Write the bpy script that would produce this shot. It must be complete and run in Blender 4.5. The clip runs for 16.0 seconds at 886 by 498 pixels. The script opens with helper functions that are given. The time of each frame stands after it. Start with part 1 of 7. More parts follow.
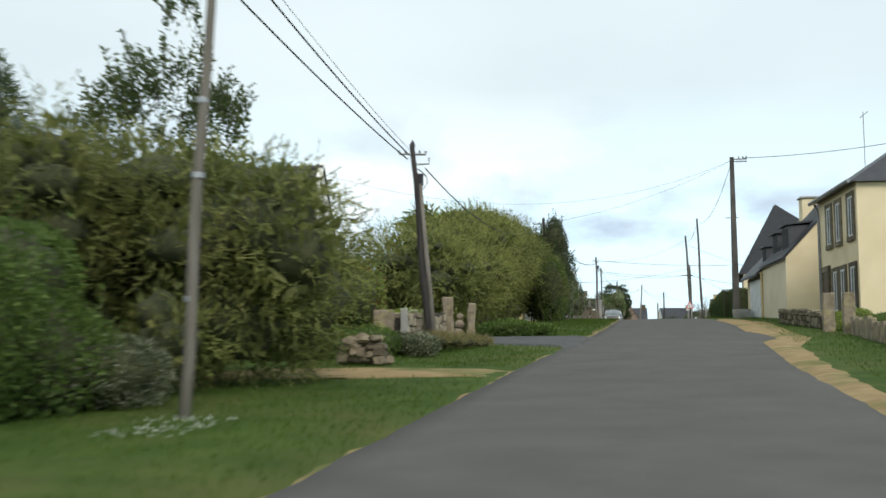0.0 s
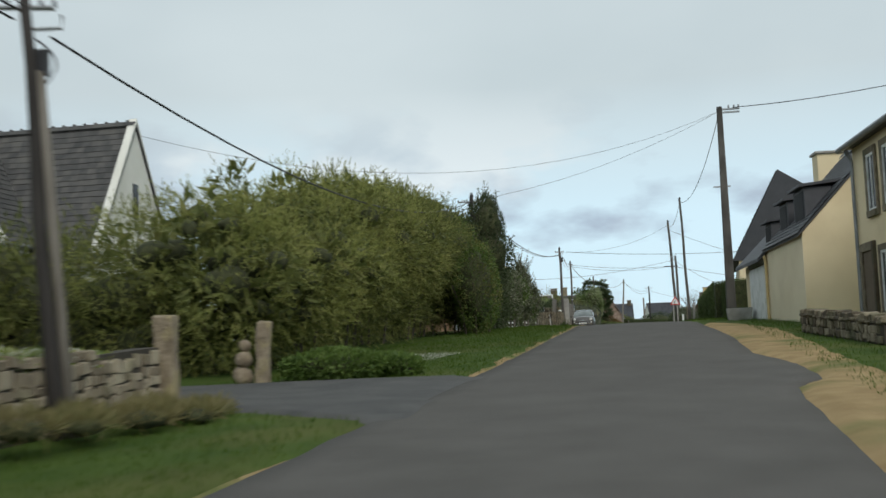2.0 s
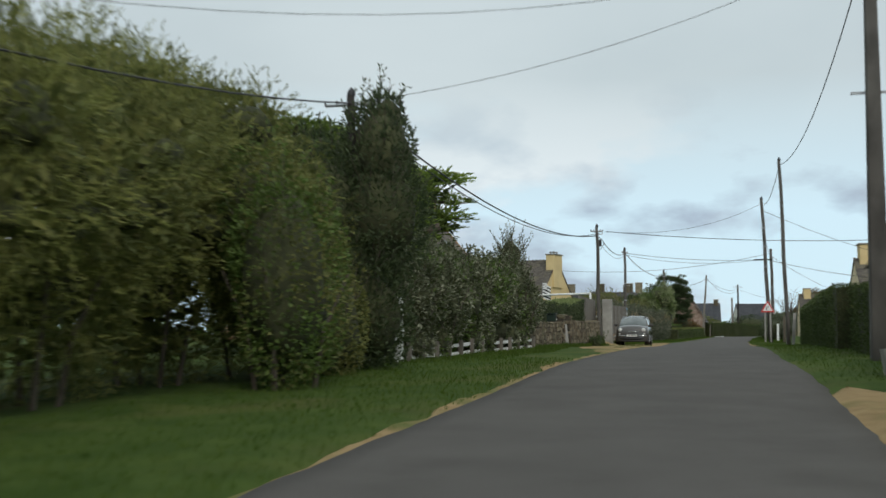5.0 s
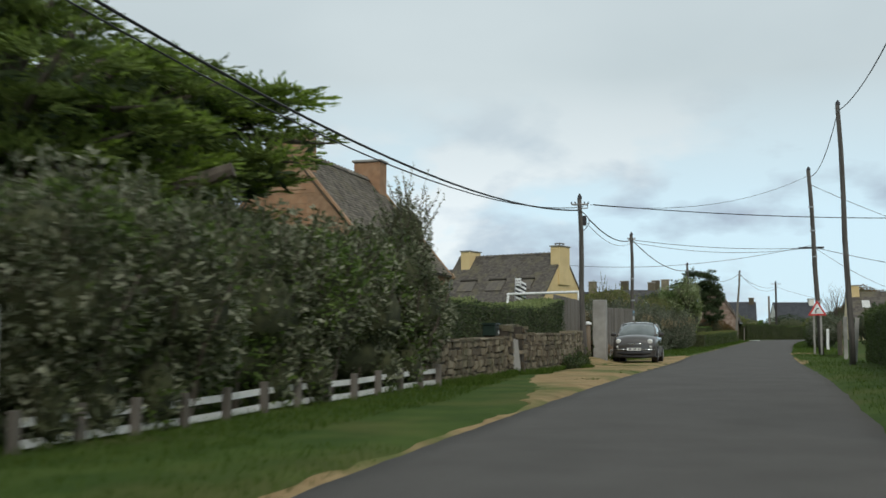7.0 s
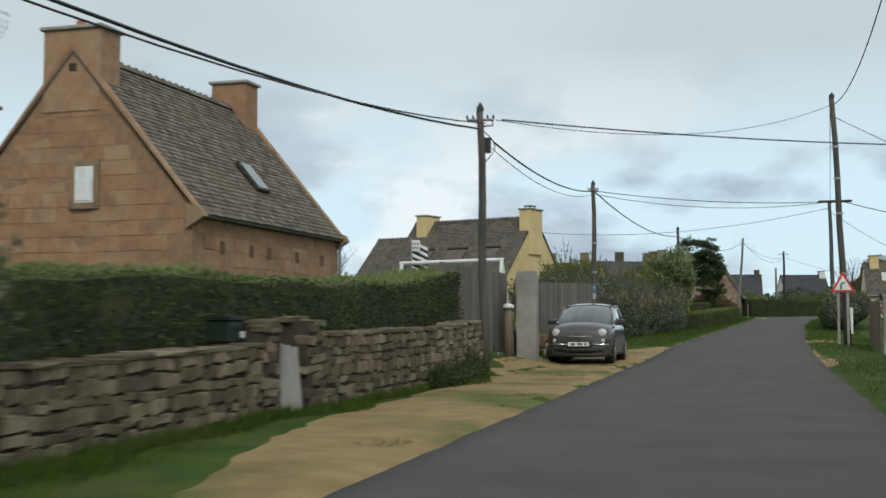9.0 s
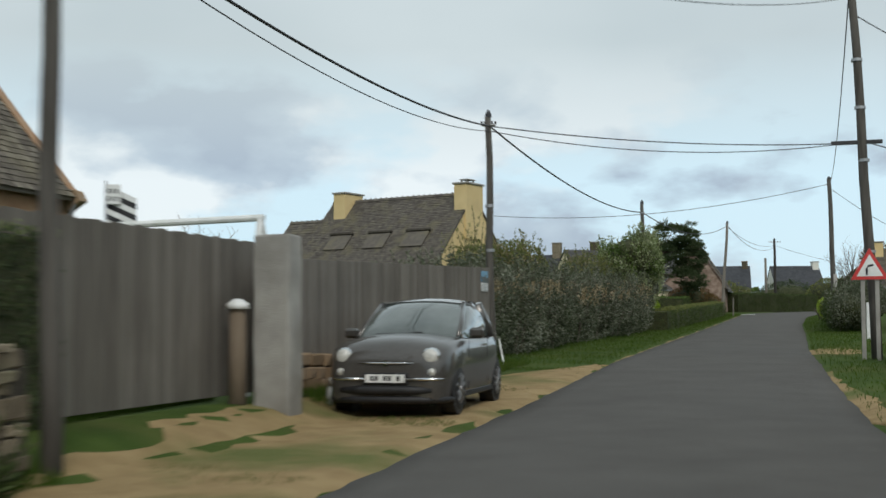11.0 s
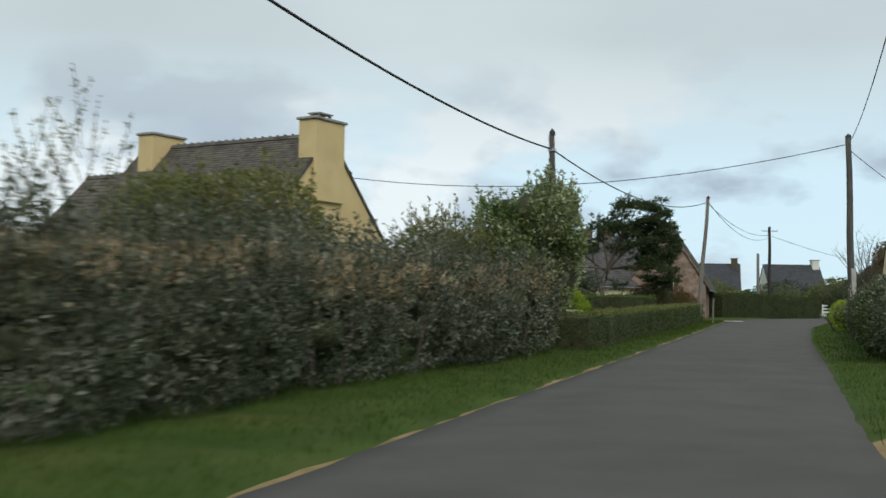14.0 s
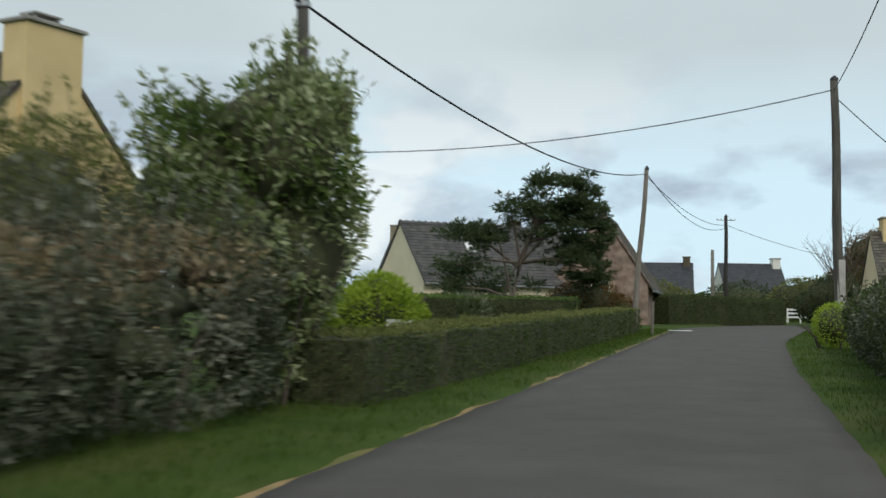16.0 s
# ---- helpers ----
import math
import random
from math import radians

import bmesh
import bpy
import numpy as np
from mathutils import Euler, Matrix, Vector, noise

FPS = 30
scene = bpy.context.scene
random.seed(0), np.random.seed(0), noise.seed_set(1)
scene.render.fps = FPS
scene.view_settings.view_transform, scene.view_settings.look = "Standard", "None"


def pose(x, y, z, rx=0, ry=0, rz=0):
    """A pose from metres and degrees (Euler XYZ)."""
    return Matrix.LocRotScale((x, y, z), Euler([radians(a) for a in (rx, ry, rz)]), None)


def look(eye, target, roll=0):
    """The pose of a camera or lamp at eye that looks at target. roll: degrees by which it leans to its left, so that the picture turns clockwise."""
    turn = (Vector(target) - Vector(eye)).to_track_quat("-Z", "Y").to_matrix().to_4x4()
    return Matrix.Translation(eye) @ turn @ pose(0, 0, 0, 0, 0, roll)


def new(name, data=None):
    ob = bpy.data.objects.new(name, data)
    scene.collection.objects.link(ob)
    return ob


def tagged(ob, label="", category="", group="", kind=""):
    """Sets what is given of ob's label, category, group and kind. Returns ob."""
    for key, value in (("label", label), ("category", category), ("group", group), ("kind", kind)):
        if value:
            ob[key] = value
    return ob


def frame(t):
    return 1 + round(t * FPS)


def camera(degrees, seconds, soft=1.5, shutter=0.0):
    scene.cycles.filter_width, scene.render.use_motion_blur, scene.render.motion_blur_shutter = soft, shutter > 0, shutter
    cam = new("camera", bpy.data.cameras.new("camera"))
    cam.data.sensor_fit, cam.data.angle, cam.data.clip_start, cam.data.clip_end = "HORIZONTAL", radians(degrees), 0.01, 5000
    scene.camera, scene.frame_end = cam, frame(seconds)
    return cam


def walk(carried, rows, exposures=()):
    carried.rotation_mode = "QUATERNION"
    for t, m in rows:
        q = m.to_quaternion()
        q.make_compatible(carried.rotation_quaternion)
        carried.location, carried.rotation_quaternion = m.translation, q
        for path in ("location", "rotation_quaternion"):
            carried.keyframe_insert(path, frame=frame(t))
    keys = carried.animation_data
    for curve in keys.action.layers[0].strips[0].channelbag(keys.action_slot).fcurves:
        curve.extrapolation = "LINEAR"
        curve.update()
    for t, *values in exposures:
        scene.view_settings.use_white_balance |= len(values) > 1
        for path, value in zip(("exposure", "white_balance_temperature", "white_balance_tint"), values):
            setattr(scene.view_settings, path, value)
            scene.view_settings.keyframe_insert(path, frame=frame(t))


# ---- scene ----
cam = camera(40.6, 16.0, shutter=0.55)
PATH = [
    (0, (2.418, 12.485, 1.613), (0.485, 22.249, 2.578), -0.43),
    (0.5, (2.532, 16.269, 1.846), (0.637, 26.041, 2.806), -0.78),
    (1, (2.666, 20.046, 2.083), (0.842, 29.838, 2.972), -1.15),
    (1.5, (2.816, 23.842, 2.303), (1.002, 33.631, 3.245), -1.85),
    (2, (2.938, 27.640, 2.539), (1.091, 37.420, 3.504), -2.26),
    (2.5, (3.065, 31.360, 2.749), (1.157, 41.127, 3.731), -1.66),
    (3, (3.190, 35.094, 2.979), (1.208, 44.845, 3.974), -1.07),
    (3.5, (3.276, 38.726, 3.199), (1.203, 48.458, 4.195), -0.81),
    (6, (2.881, 58.281, 4.371), (0.050, 67.835, 5.209), 0.12),
    (6.5, (2.740, 61.751, 4.520), (-0.087, 71.305, 5.367), -0.20),
    (7, (2.619, 65.075, 4.697), (-0.245, 74.616, 5.569), 0.02),
    (7.5, (2.525, 68.382, 4.872), (-0.380, 77.911, 5.739), -0.12),
    (8, (2.428, 71.641, 5.035), (-0.480, 81.177, 5.813), 0.33),
    (8.5, (2.320, 74.937, 5.137), (-0.553, 84.487, 5.877), 0.06),
    (9, (2.197, 78.241, 5.231), (-0.720, 87.784, 5.880), -0.07),
    (9.5, (2.129, 81.553, 5.341), (-0.807, 91.091, 5.982), -0.42),
    (10, (2.025, 84.886, 5.391), (-0.913, 94.423, 6.039), -0.96),
    (12.5, (1.550, 101.569, 5.603), (-1.158, 111.181, 6.149), 1.25),
    (13, (1.503, 104.798, 5.635), (-1.361, 114.361, 6.215), 1.14),
    (13.5, (1.408, 108.049, 5.688), (-1.441, 117.617, 6.267), 1.16),
    (14, (1.315, 111.510, 5.765), (-1.469, 121.097, 6.340), 1.03),
    (14.5, (1.208, 115.092, 5.874), (-1.574, 124.677, 6.498), -0.63),
    (15, (1.146, 118.773, 5.943), (-1.446, 128.413, 6.545), -0.07),
    (15.5, (1.080, 122.348, 5.988), (-1.460, 131.997, 6.651), -0.24),
    (16, (1.000, 125.910, 6.040), (-1.443, 135.589, 6.647), 0.98),
]
walk(cam, [(t, look(eye, target, roll)) for t, eye, target, roll in PATH], exposures=[(0.0, 0.42), (0.5, 0.50), (1.0, 0.52), (1.4, 0.24), (2.0, -0.02), (2.6, -0.12), (3.6, -0.10), (6.0, -0.05), (16.0, -0.05)])

# ---- sky, sun ----
world = bpy.data.worlds.new("overcast_sky")
scene.world = world
world.use_nodes = True
wn, wl = world.node_tree.nodes, world.node_tree.links
wn.clear()
w_out = wn.new("ShaderNodeOutputWorld")
w_bg = wn.new("ShaderNodeBackground")
w_sky = wn.new("ShaderNodeTexSky")
w_sky.sky_type = "NISHITA"
w_sky.sun_disc = False
w_sky.sun_elevation = radians(34)
w_sky.sun_rotation = radians(215)
w_tc = wn.new("ShaderNodeTexCoord")
w_sep = wn.new("ShaderNodeSeparateXYZ")
wl.new(w_tc.outputs["Generated"], w_sep.inputs[0])


def w_math(op, a, b=0.0, clamp=False):
    n = wn.new("ShaderNodeMath")
    n.operation, n.use_clamp = op, clamp
    for k, v in ((0, a), (1, b)):
        if isinstance(v, (int, float)):
            n.inputs[k].default_value = v
        else:
            wl.new(v, n.inputs[k])
    return n.outputs[0]


def w_ramp(fac, stops):
    n = wn.new("ShaderNodeValToRGB")
    wl.new(fac, n.inputs[0])
    el = n.color_ramp.elements
    while len(el) < len(stops):
        el.new(0.5)
    for e, (p, c) in zip(el, stops):
        e.position, e.color = p, (*c, 1) if len(c) == 3 else c
    return n.outputs[0]


def w_mix(fac, a, b):
    n = wn.new("ShaderNodeMix")
    n.data_type = "RGBA"
    for s, v in ((n.inputs[0], fac), (n.inputs[6], a), (n.inputs[7], b)):
        if isinstance(v, (int, float)):
            s.default_value = v
        elif isinstance(v, tuple):
            s.default_value = (*v, 1)
        else:
            wl.new(v, s)
    return n.outputs[2]


def w_noise(scale, detail, stretch, rough=0.55):
    m = wn.new("ShaderNodeMapping")
    m.inputs["Scale"].default_value = stretch
    wl.new(w_tc.outputs["Generated"], m.inputs[0])
    n = wn.new("ShaderNodeTexNoise")
    n.inputs["Scale"].default_value, n.inputs["Detail"].default_value = scale, detail
    n.inputs["Roughness"].default_value = rough
    wl.new(m.outputs[0], n.inputs[0])
    return n.outputs[0]


up = w_sep.outputs[2]
big = w_noise(4.6, 6, (1, 1, 2.2), 0.5)
puff = w_noise(5.5, 6, (1, 1, 1.9), 0.5)
cloud_tone = w_ramp(puff, [(0.38, (0.39, 0.48, 0.59)), (0.47, (0.50, 0.61, 0.71)), (0.56, (0.86, 0.94, 0.97))])
gaps = w_ramp(big, [(0.46, (0, 0, 0)), (0.54, (1, 1, 1))])
low_band = w_mix(gaps, cloud_tone, (0.66, 0.87, 0.98))
veil = w_ramp(w_noise(2.0, 4, (1, 1, 2.0)), [(0.35, (0.52, 0.605, 0.63)), (0.7, (0.63, 0.715, 0.735))])
height = w_math("MULTIPLY", w_math("SUBTRACT", up, 0.115), 9.0, True)
overcast = w_mix(height, low_band, veil)
below = w_math("MULTIPLY", up, -14.0, True)
overcast = w_mix(below, overcast, (0.30, 0.32, 0.30))
wl.new(w_mix(0.93, w_mix(0.9, w_sky.outputs[0], (0.6, 0.68, 0.72)), overcast), w_bg.inputs[0])
w_bg.inputs[1].default_value = 1.0
wl.new(w_bg.outputs[0], w_out.inputs[0])

sun = new("sun", bpy.data.lights.new("sun", "SUN"))
sun.data.energy, sun.data.angle, sun.data.color = 1.5, radians(22), (1.0, 0.95, 0.88)
sun.matrix_world = look((0, 0, 60), (-22, 40, 20))

# ---- materials ----


def mat(name, colours, scale=6.0, rough=0.8, bump=0.0, bump_scale=60.0, metal=0.0, stain=None, island=0.0, coat=0.0, spec=0.5, detail=6, stretch=(1, 1, 1), objrand=0.0, translucent=0.0):
    """Procedural surface: two colours by noise, a wider stain, fine bump, variation by piece."""
    m = bpy.data.materials.new(name)
    m.use_nodes = True
    n, l = m.node_tree.nodes, m.node_tree.links
    b = n["Principled BSDF"]
    tc = n.new("ShaderNodeTexCoord")
    mp = n.new("ShaderNodeMapping")
    mp.inputs["Scale"].default_value = stretch
    geo = n.new("ShaderNodeNewGeometry")
    l.new(geo.outputs["Position"], mp.inputs[0])
    nz = n.new("ShaderNodeTexNoise")
    nz.inputs["Scale"].default_value, nz.inputs["Detail"].default_value = scale, detail
    l.new(mp.outputs[0], nz.inputs[0])
    rp = n.new("ShaderNodeValToRGB")
    el = rp.color_ramp.elements
    while len(el) < len(colours):
        el.new(0.5)
    for k, (e, c) in enumerate(zip(el, colours)):
        e.position, e.color = 0.3 + 0.4 * k / max(1, len(colours) - 1), (*c, 1)
    fac = nz.outputs[0]
    if island or objrand:
        src = geo.outputs["Random Per Island"]
        if objrand:
            src = n.new("ShaderNodeObjectInfo").outputs["Random"]
        mx = n.new("ShaderNodeMix")
        mx.inputs[0].default_value = island or objrand
        l.new(fac, mx.inputs[2])
        sc = n.new("ShaderNodeMapRange")
        sc.inputs[3].default_value, sc.inputs[4].default_value = 0.25, 0.75
        l.new(src, sc.inputs[0])
        l.new(sc.outputs[0], mx.inputs[3])
        fac = mx.outputs[0]
    l.new(fac, rp.inputs[0])
    col = rp.outputs[0]
    if stain:
        sn = n.new("ShaderNodeTexNoise")
        sn.inputs["Scale"].default_value, sn.inputs["Detail"].default_value = stain[1], 5
        l.new(geo.outputs["Position"], sn.inputs[0])
        sr = n.new("ShaderNodeMapRange")
        sr.inputs[1].default_value, sr.inputs[2].default_value = 0.5, 0.68
        sr.inputs[4].default_value = stain[2]
        l.new(sn.outputs[0], sr.inputs[0])
        sm = n.new("ShaderNodeMix")
        sm.data_type = "RGBA"
        l.new(sr.outputs[0], sm.inputs[0])
        l.new(col, sm.inputs[6])
        sm.inputs[7].default_value = (*stain[0], 1)
        col = sm.outputs[2]
    l.new(col, b.inputs["Base Color"])
    b.inputs["Roughness"].default_value, b.inputs["Metallic"].default_value = rough, metal
    b.inputs["Coat Weight"].default_value, b.inputs["Specular IOR Level"].default_value = coat, spec
    if bump:
        bn = n.new("ShaderNodeTexNoise")
        bn.inputs["Scale"].default_value, bn.inputs["Detail"].default_value = bump_scale, 4
        l.new(mp.outputs[0], bn.inputs[0])
        bp = n.new("ShaderNodeBump")
        bp.inputs["Strength"].default_value, bp.inputs["Distance"].default_value = min(1.0, bump), 0.02
        l.new(bn.outputs[0], bp.inputs["Height"])
        l.new(bp.outputs[0], b.inputs["Normal"])
    if translucent:
        tr = n.new("ShaderNodeBsdfTranslucent")
        l.new(col, tr.inputs[0])
        ms = n.new("ShaderNodeMixShader")
        ms.inputs[0].default_value = translucent
        l.new(b.outputs[0], ms.inputs[1])
        l.new(tr.outputs[0], ms.inputs[2])
        l.new(ms.outputs[0], n["Material Output"].inputs[0])
    return m


def leafmat(name, colours, rough=0.6, spec=0.3):
    return mat(name, colours, 1.1, rough, island=0.55, translucent=0.38, spec=spec, detail=3)


M_ASPHALT = mat("asphalt", [(0.077, 0.072, 0.066), (0.100, 0.094, 0.087)], 1.1, 0.9, 0.35, 180, stain=((0.106, 0.100, 0.092), 0.5, 0.3), spec=0.3)
M_DRIVE = mat("old_asphalt", [(0.05, 0.05, 0.05), (0.085, 0.083, 0.08)], 1.4, 0.9, 0.4, 150)
M_SOIL = mat("meadow_soil", [(0.034, 0.064, 0.012), (0.066, 0.100, 0.022)], 1.2, 0.95, 0.6, 25, stain=((0.11, 0.105, 0.038), 0.5, 0.5), spec=0.1)
M_SAND = mat("sandy_gravel", [(0.25, 0.172, 0.082), (0.35, 0.255, 0.13)], 3.0, 0.95, 0.6, 90, stain=((0.10, 0.125, 0.035), 0.55, 0.9), spec=0.2)
M_GRASS = leafmat("grass_blades", [(0.036, 0.074, 0.011), (0.070, 0.118, 0.019), (0.115, 0.15, 0.038)], 0.8, 0.1)
M_STRAW = leafmat("dry_grass", [(0.16, 0.14, 0.06), (0.26, 0.22, 0.10), (0.13, 0.15, 0.05)])
M_TAM = leafmat("tamarisk_sprays", [(0.175, 0.205, 0.054), (0.29, 0.31, 0.088), (0.40, 0.385, 0.135)])
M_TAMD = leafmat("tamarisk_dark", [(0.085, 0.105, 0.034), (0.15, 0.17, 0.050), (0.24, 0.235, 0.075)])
M_LAUREL = leafmat("laurel_leaves", [(0.055, 0.100, 0.024), (0.105, 0.165, 0.036), (0.18, 0.25, 0.07)], 0.5, 0.25)
# pale third tone in the next two: silvery leaves plus painted leaf glints
M_ELE = leafmat("silverberry_leaves", [(0.048, 0.064, 0.028), (0.098, 0.116, 0.054), (0.44, 0.45, 0.33)], 0.5, 0.35)
M_DARKMIX = leafmat("dark_glossy_shrub_leaves", [(0.042, 0.054, 0.028), (0.090, 0.108, 0.062), (0.32, 0.33, 0.26)], 0.55, 0.25)
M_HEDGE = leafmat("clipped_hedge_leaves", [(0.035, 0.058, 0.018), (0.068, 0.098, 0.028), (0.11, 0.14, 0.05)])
M_PINE = leafmat("pine_needles", [(0.036, 0.060, 0.026), (0.072, 0.105, 0.044), (0.12, 0.15, 0.065)])
M_CYP = leafmat("cypress_sprays", [(0.075, 0.118, 0.032), (0.145, 0.20, 0.050), (0.23, 0.30, 0.07)])
M_GOLDC = leafmat("cypress_tips", [(0.13, 0.21, 0.034), (0.21, 0.31, 0.045), (0.30, 0.40, 0.07)])
M_GOLD = leafmat("golden_conifer", [(0.15, 0.23, 0.02), (0.27, 0.37, 0.035), (0.40, 0.50, 0.06)])
M_AUT = leafmat("autumn_leaves", [(0.11, 0.165, 0.036), (0.19, 0.26, 0.055), (0.38, 0.36, 0.085)])
M_AUTR = leafmat("rust_tinged_leaves", [(0.17, 0.14, 0.075), (0.30, 0.235, 0.13), (0.56, 0.48, 0.34)])
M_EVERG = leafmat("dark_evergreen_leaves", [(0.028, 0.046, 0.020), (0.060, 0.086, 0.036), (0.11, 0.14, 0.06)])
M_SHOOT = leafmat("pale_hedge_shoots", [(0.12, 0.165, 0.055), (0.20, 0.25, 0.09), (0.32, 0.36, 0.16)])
M_HOLM = leafmat("silvery_olive_leaves", [(0.105, 0.14, 0.054), (0.235, 0.285, 0.12), (0.48, 0.52, 0.32)], 0.42, 0.4)
M_RUST = leafmat("rusty_leaves", [(0.10, 0.055, 0.02), (0.16, 0.09, 0.03), (0.10, 0.10, 0.03)])
M_WHITEFL = leafmat("white_flowers", [(0.45, 0.46, 0.38), (0.62, 0.62, 0.55), (0.7, 0.7, 0.66)])
# for solid plant cores; the dark colour stands for the shade inside
M_CORE = mat("shaded_plant_core", [(0.026, 0.032, 0.014), (0.075, 0.080, 0.034)], 6, 1.0, 0.6, 20)
M_BARK = mat("bark", [(0.07, 0.055, 0.04), (0.14, 0.12, 0.095)], 5, 0.95, 0.8, 40, stretch=(1, 1, 0.25))
M_POLE = mat("creosoted_pole", [(0.016, 0.013, 0.011), (0.040, 0.034, 0.030)], 4, 0.8, 0.5, 40, stretch=(3, 3, 0.3))
M_POLEG = mat("weathered_pole", [(0.12, 0.105, 0.085), (0.22, 0.20, 0.17)], 4, 0.9, 0.5, 50, stretch=(4, 4, 0.3))
M_POLEM = mat("grey_dark_pole", [(0.050, 0.045, 0.039), (0.115, 0.105, 0.092)], 4, 0.85, 0.5, 40, stretch=(3, 3, 0.3))
M_PINKST = mat("pink_granite_wall", [(0.15, 0.10, 0.075), (0.25, 0.175, 0.135), (0.33, 0.25, 0.20)], 3.5, 0.9, 0.6, 12, stain=((0.13, 0.10, 0.075), 1.3, 0.6))
# base tone holds the interior and sky reflection put into the glass colour
M_CARGL = mat("car_glass", [(0.075, 0.090, 0.086), (0.125, 0.145, 0.138)], 2.5, 0.04, spec=0.9, coat=0.9)
M_CONC = mat("grey_concrete", [(0.26, 0.25, 0.23), (0.38, 0.37, 0.34)], 2.5, 0.9, 0.4, 60, stain=((0.16, 0.15, 0.13), 1.2, 0.6))
M_CONCD = mat("stained_concrete", [(0.045, 0.041, 0.037), (0.10, 0.092, 0.082)], 2.0, 0.9, 0.5, 60, stain=((0.20, 0.19, 0.17), 0.5, 0.5), stretch=(1, 1, 0.4))
M_WIRE = mat("black_cable", [(0.02, 0.02, 0.022), (0.035, 0.035, 0.04)], 2, 0.6)
M_STEEL = mat("galvanised_steel", [(0.30, 0.31, 0.32), (0.42, 0.43, 0.44)], 8, 0.45, metal=0.8)
M_SLATE = mat("slate", [(0.062, 0.054, 0.046), (0.105, 0.093, 0.080), (0.150, 0.133, 0.108)], 4, 0.8, 0.4, 40, island=0.5, stain=((0.17, 0.15, 0.09), 1.2, 0.55), spec=0.3)
M_SLATEB = mat("brown_lichened_slate", [(0.075, 0.064, 0.052), (0.135, 0.117, 0.094), (0.23, 0.205, 0.165)], 5, 0.85, 0.4, 40, island=0.6, stain=((0.19, 0.165, 0.105), 1.0, 0.5), spec=0.25)
M_SLATEG = mat("grey_slate", [(0.050, 0.050, 0.051), (0.082, 0.080, 0.078), (0.115, 0.110, 0.102)], 3, 0.75, 0.3, 40, island=0.5, spec=0.3)
M_SLATED = mat("dark_slate", [(0.028, 0.030, 0.036), (0.062, 0.064, 0.072)], 3, 0.55, 0.3, 40, island=0.6)
M_CREAM = mat("cream_render", [(0.70, 0.58, 0.37), (0.78, 0.66, 0.44)], 0.8, 0.9, 0.25, 90, stain=((0.56, 0.45, 0.28), 0.5, 0.5))
M_PALE = mat("pale_render", [(0.70, 0.61, 0.43), (0.78, 0.69, 0.51)], 0.8, 0.9, 0.25, 90, stain=((0.58, 0.49, 0.34), 0.5, 0.5))
M_YELLOW = mat("yellow_render", [(0.60, 0.45, 0.22), (0.68, 0.53, 0.28)], 0.8, 0.9, 0.25, 90, stain=((0.45, 0.34, 0.18), 0.6, 0.45))
M_WHITE = mat("white_render", [(0.70, 0.69, 0.62), (0.78, 0.77, 0.71)], 0.9, 0.85, 0.2, 80, stain=((0.55, 0.54, 0.46), 0.6, 0.4))
M_WPAINT = mat("white_paint", [(0.68, 0.69, 0.68), (0.80, 0.81, 0.80)], 6, 0.5, stain=((0.42, 0.44, 0.38), 2.5, 0.5))
M_REDST = mat("ochre_granite", [(0.25, 0.135, 0.075), (0.33, 0.19, 0.105), (0.38, 0.26, 0.165)], 3.2, 0.9, 0.6, 30, objrand=0.35, stain=((0.19, 0.12, 0.075), 1.8, 0.5))
M_DARKST = mat("dark_granite_block", [(0.10, 0.060, 0.036), (0.16, 0.10, 0.062)], 5, 0.9, 0.5, 30)
M_MORTAR = mat("lime_mortar", [(0.23, 0.135, 0.078), (0.30, 0.19, 0.115)], 6, 0.95, 0.4, 80)
M_DRYST = mat("granite_rubble", [(0.052, 0.040, 0.026), (0.135, 0.108, 0.072), (0.29, 0.25, 0.175)], 6, 0.95, 0.8, 30, objrand=0.62, stain=((0.08, 0.085, 0.042), 2.2, 0.6))
M_JOINT = mat("dark_joint", [(0.030, 0.026, 0.020), (0.07, 0.06, 0.045)], 6, 1.0, 0.5, 40)
M_SANDST = mat("tan_stone", [(0.20, 0.135, 0.075), (0.30, 0.205, 0.12), (0.27, 0.205, 0.14)], 3, 0.9, 0.5, 40, objrand=0.6, stain=((0.13, 0.10, 0.07), 1.2, 0.6))
M_GREYWD = mat("silvered_timber", [(0.105, 0.092, 0.077), (0.22, 0.20, 0.172)], 5, 0.9, 0.4, 60, stretch=(6, 6, 0.35), objrand=0.5, stain=((0.085, 0.075, 0.062), 0.7, 0.5))
M_BROWNWD = mat("brown_timber", [(0.10, 0.075, 0.05), (0.20, 0.155, 0.11)], 5, 0.9, 0.4, 60, stretch=(6, 6, 0.35), objrand=0.4)
M_GLASS = mat("window_glass", [(0.012, 0.014, 0.017), (0.022, 0.026, 0.03)], 1, 0.12, spec=0.35)
M_DIMGL = mat("dull_dark_glass", [(0.010, 0.011, 0.013), (0.02, 0.021, 0.024)], 2, 0.6, spec=0.15)
M_LEAD = mat("zinc_sheet", [(0.18, 0.19, 0.20), (0.28, 0.29, 0.30)], 3, 0.5, metal=0.5)
M_TERRA = mat("terracotta", [(0.35, 0.10, 0.06), (0.45, 0.15, 0.09)], 6, 0.85)

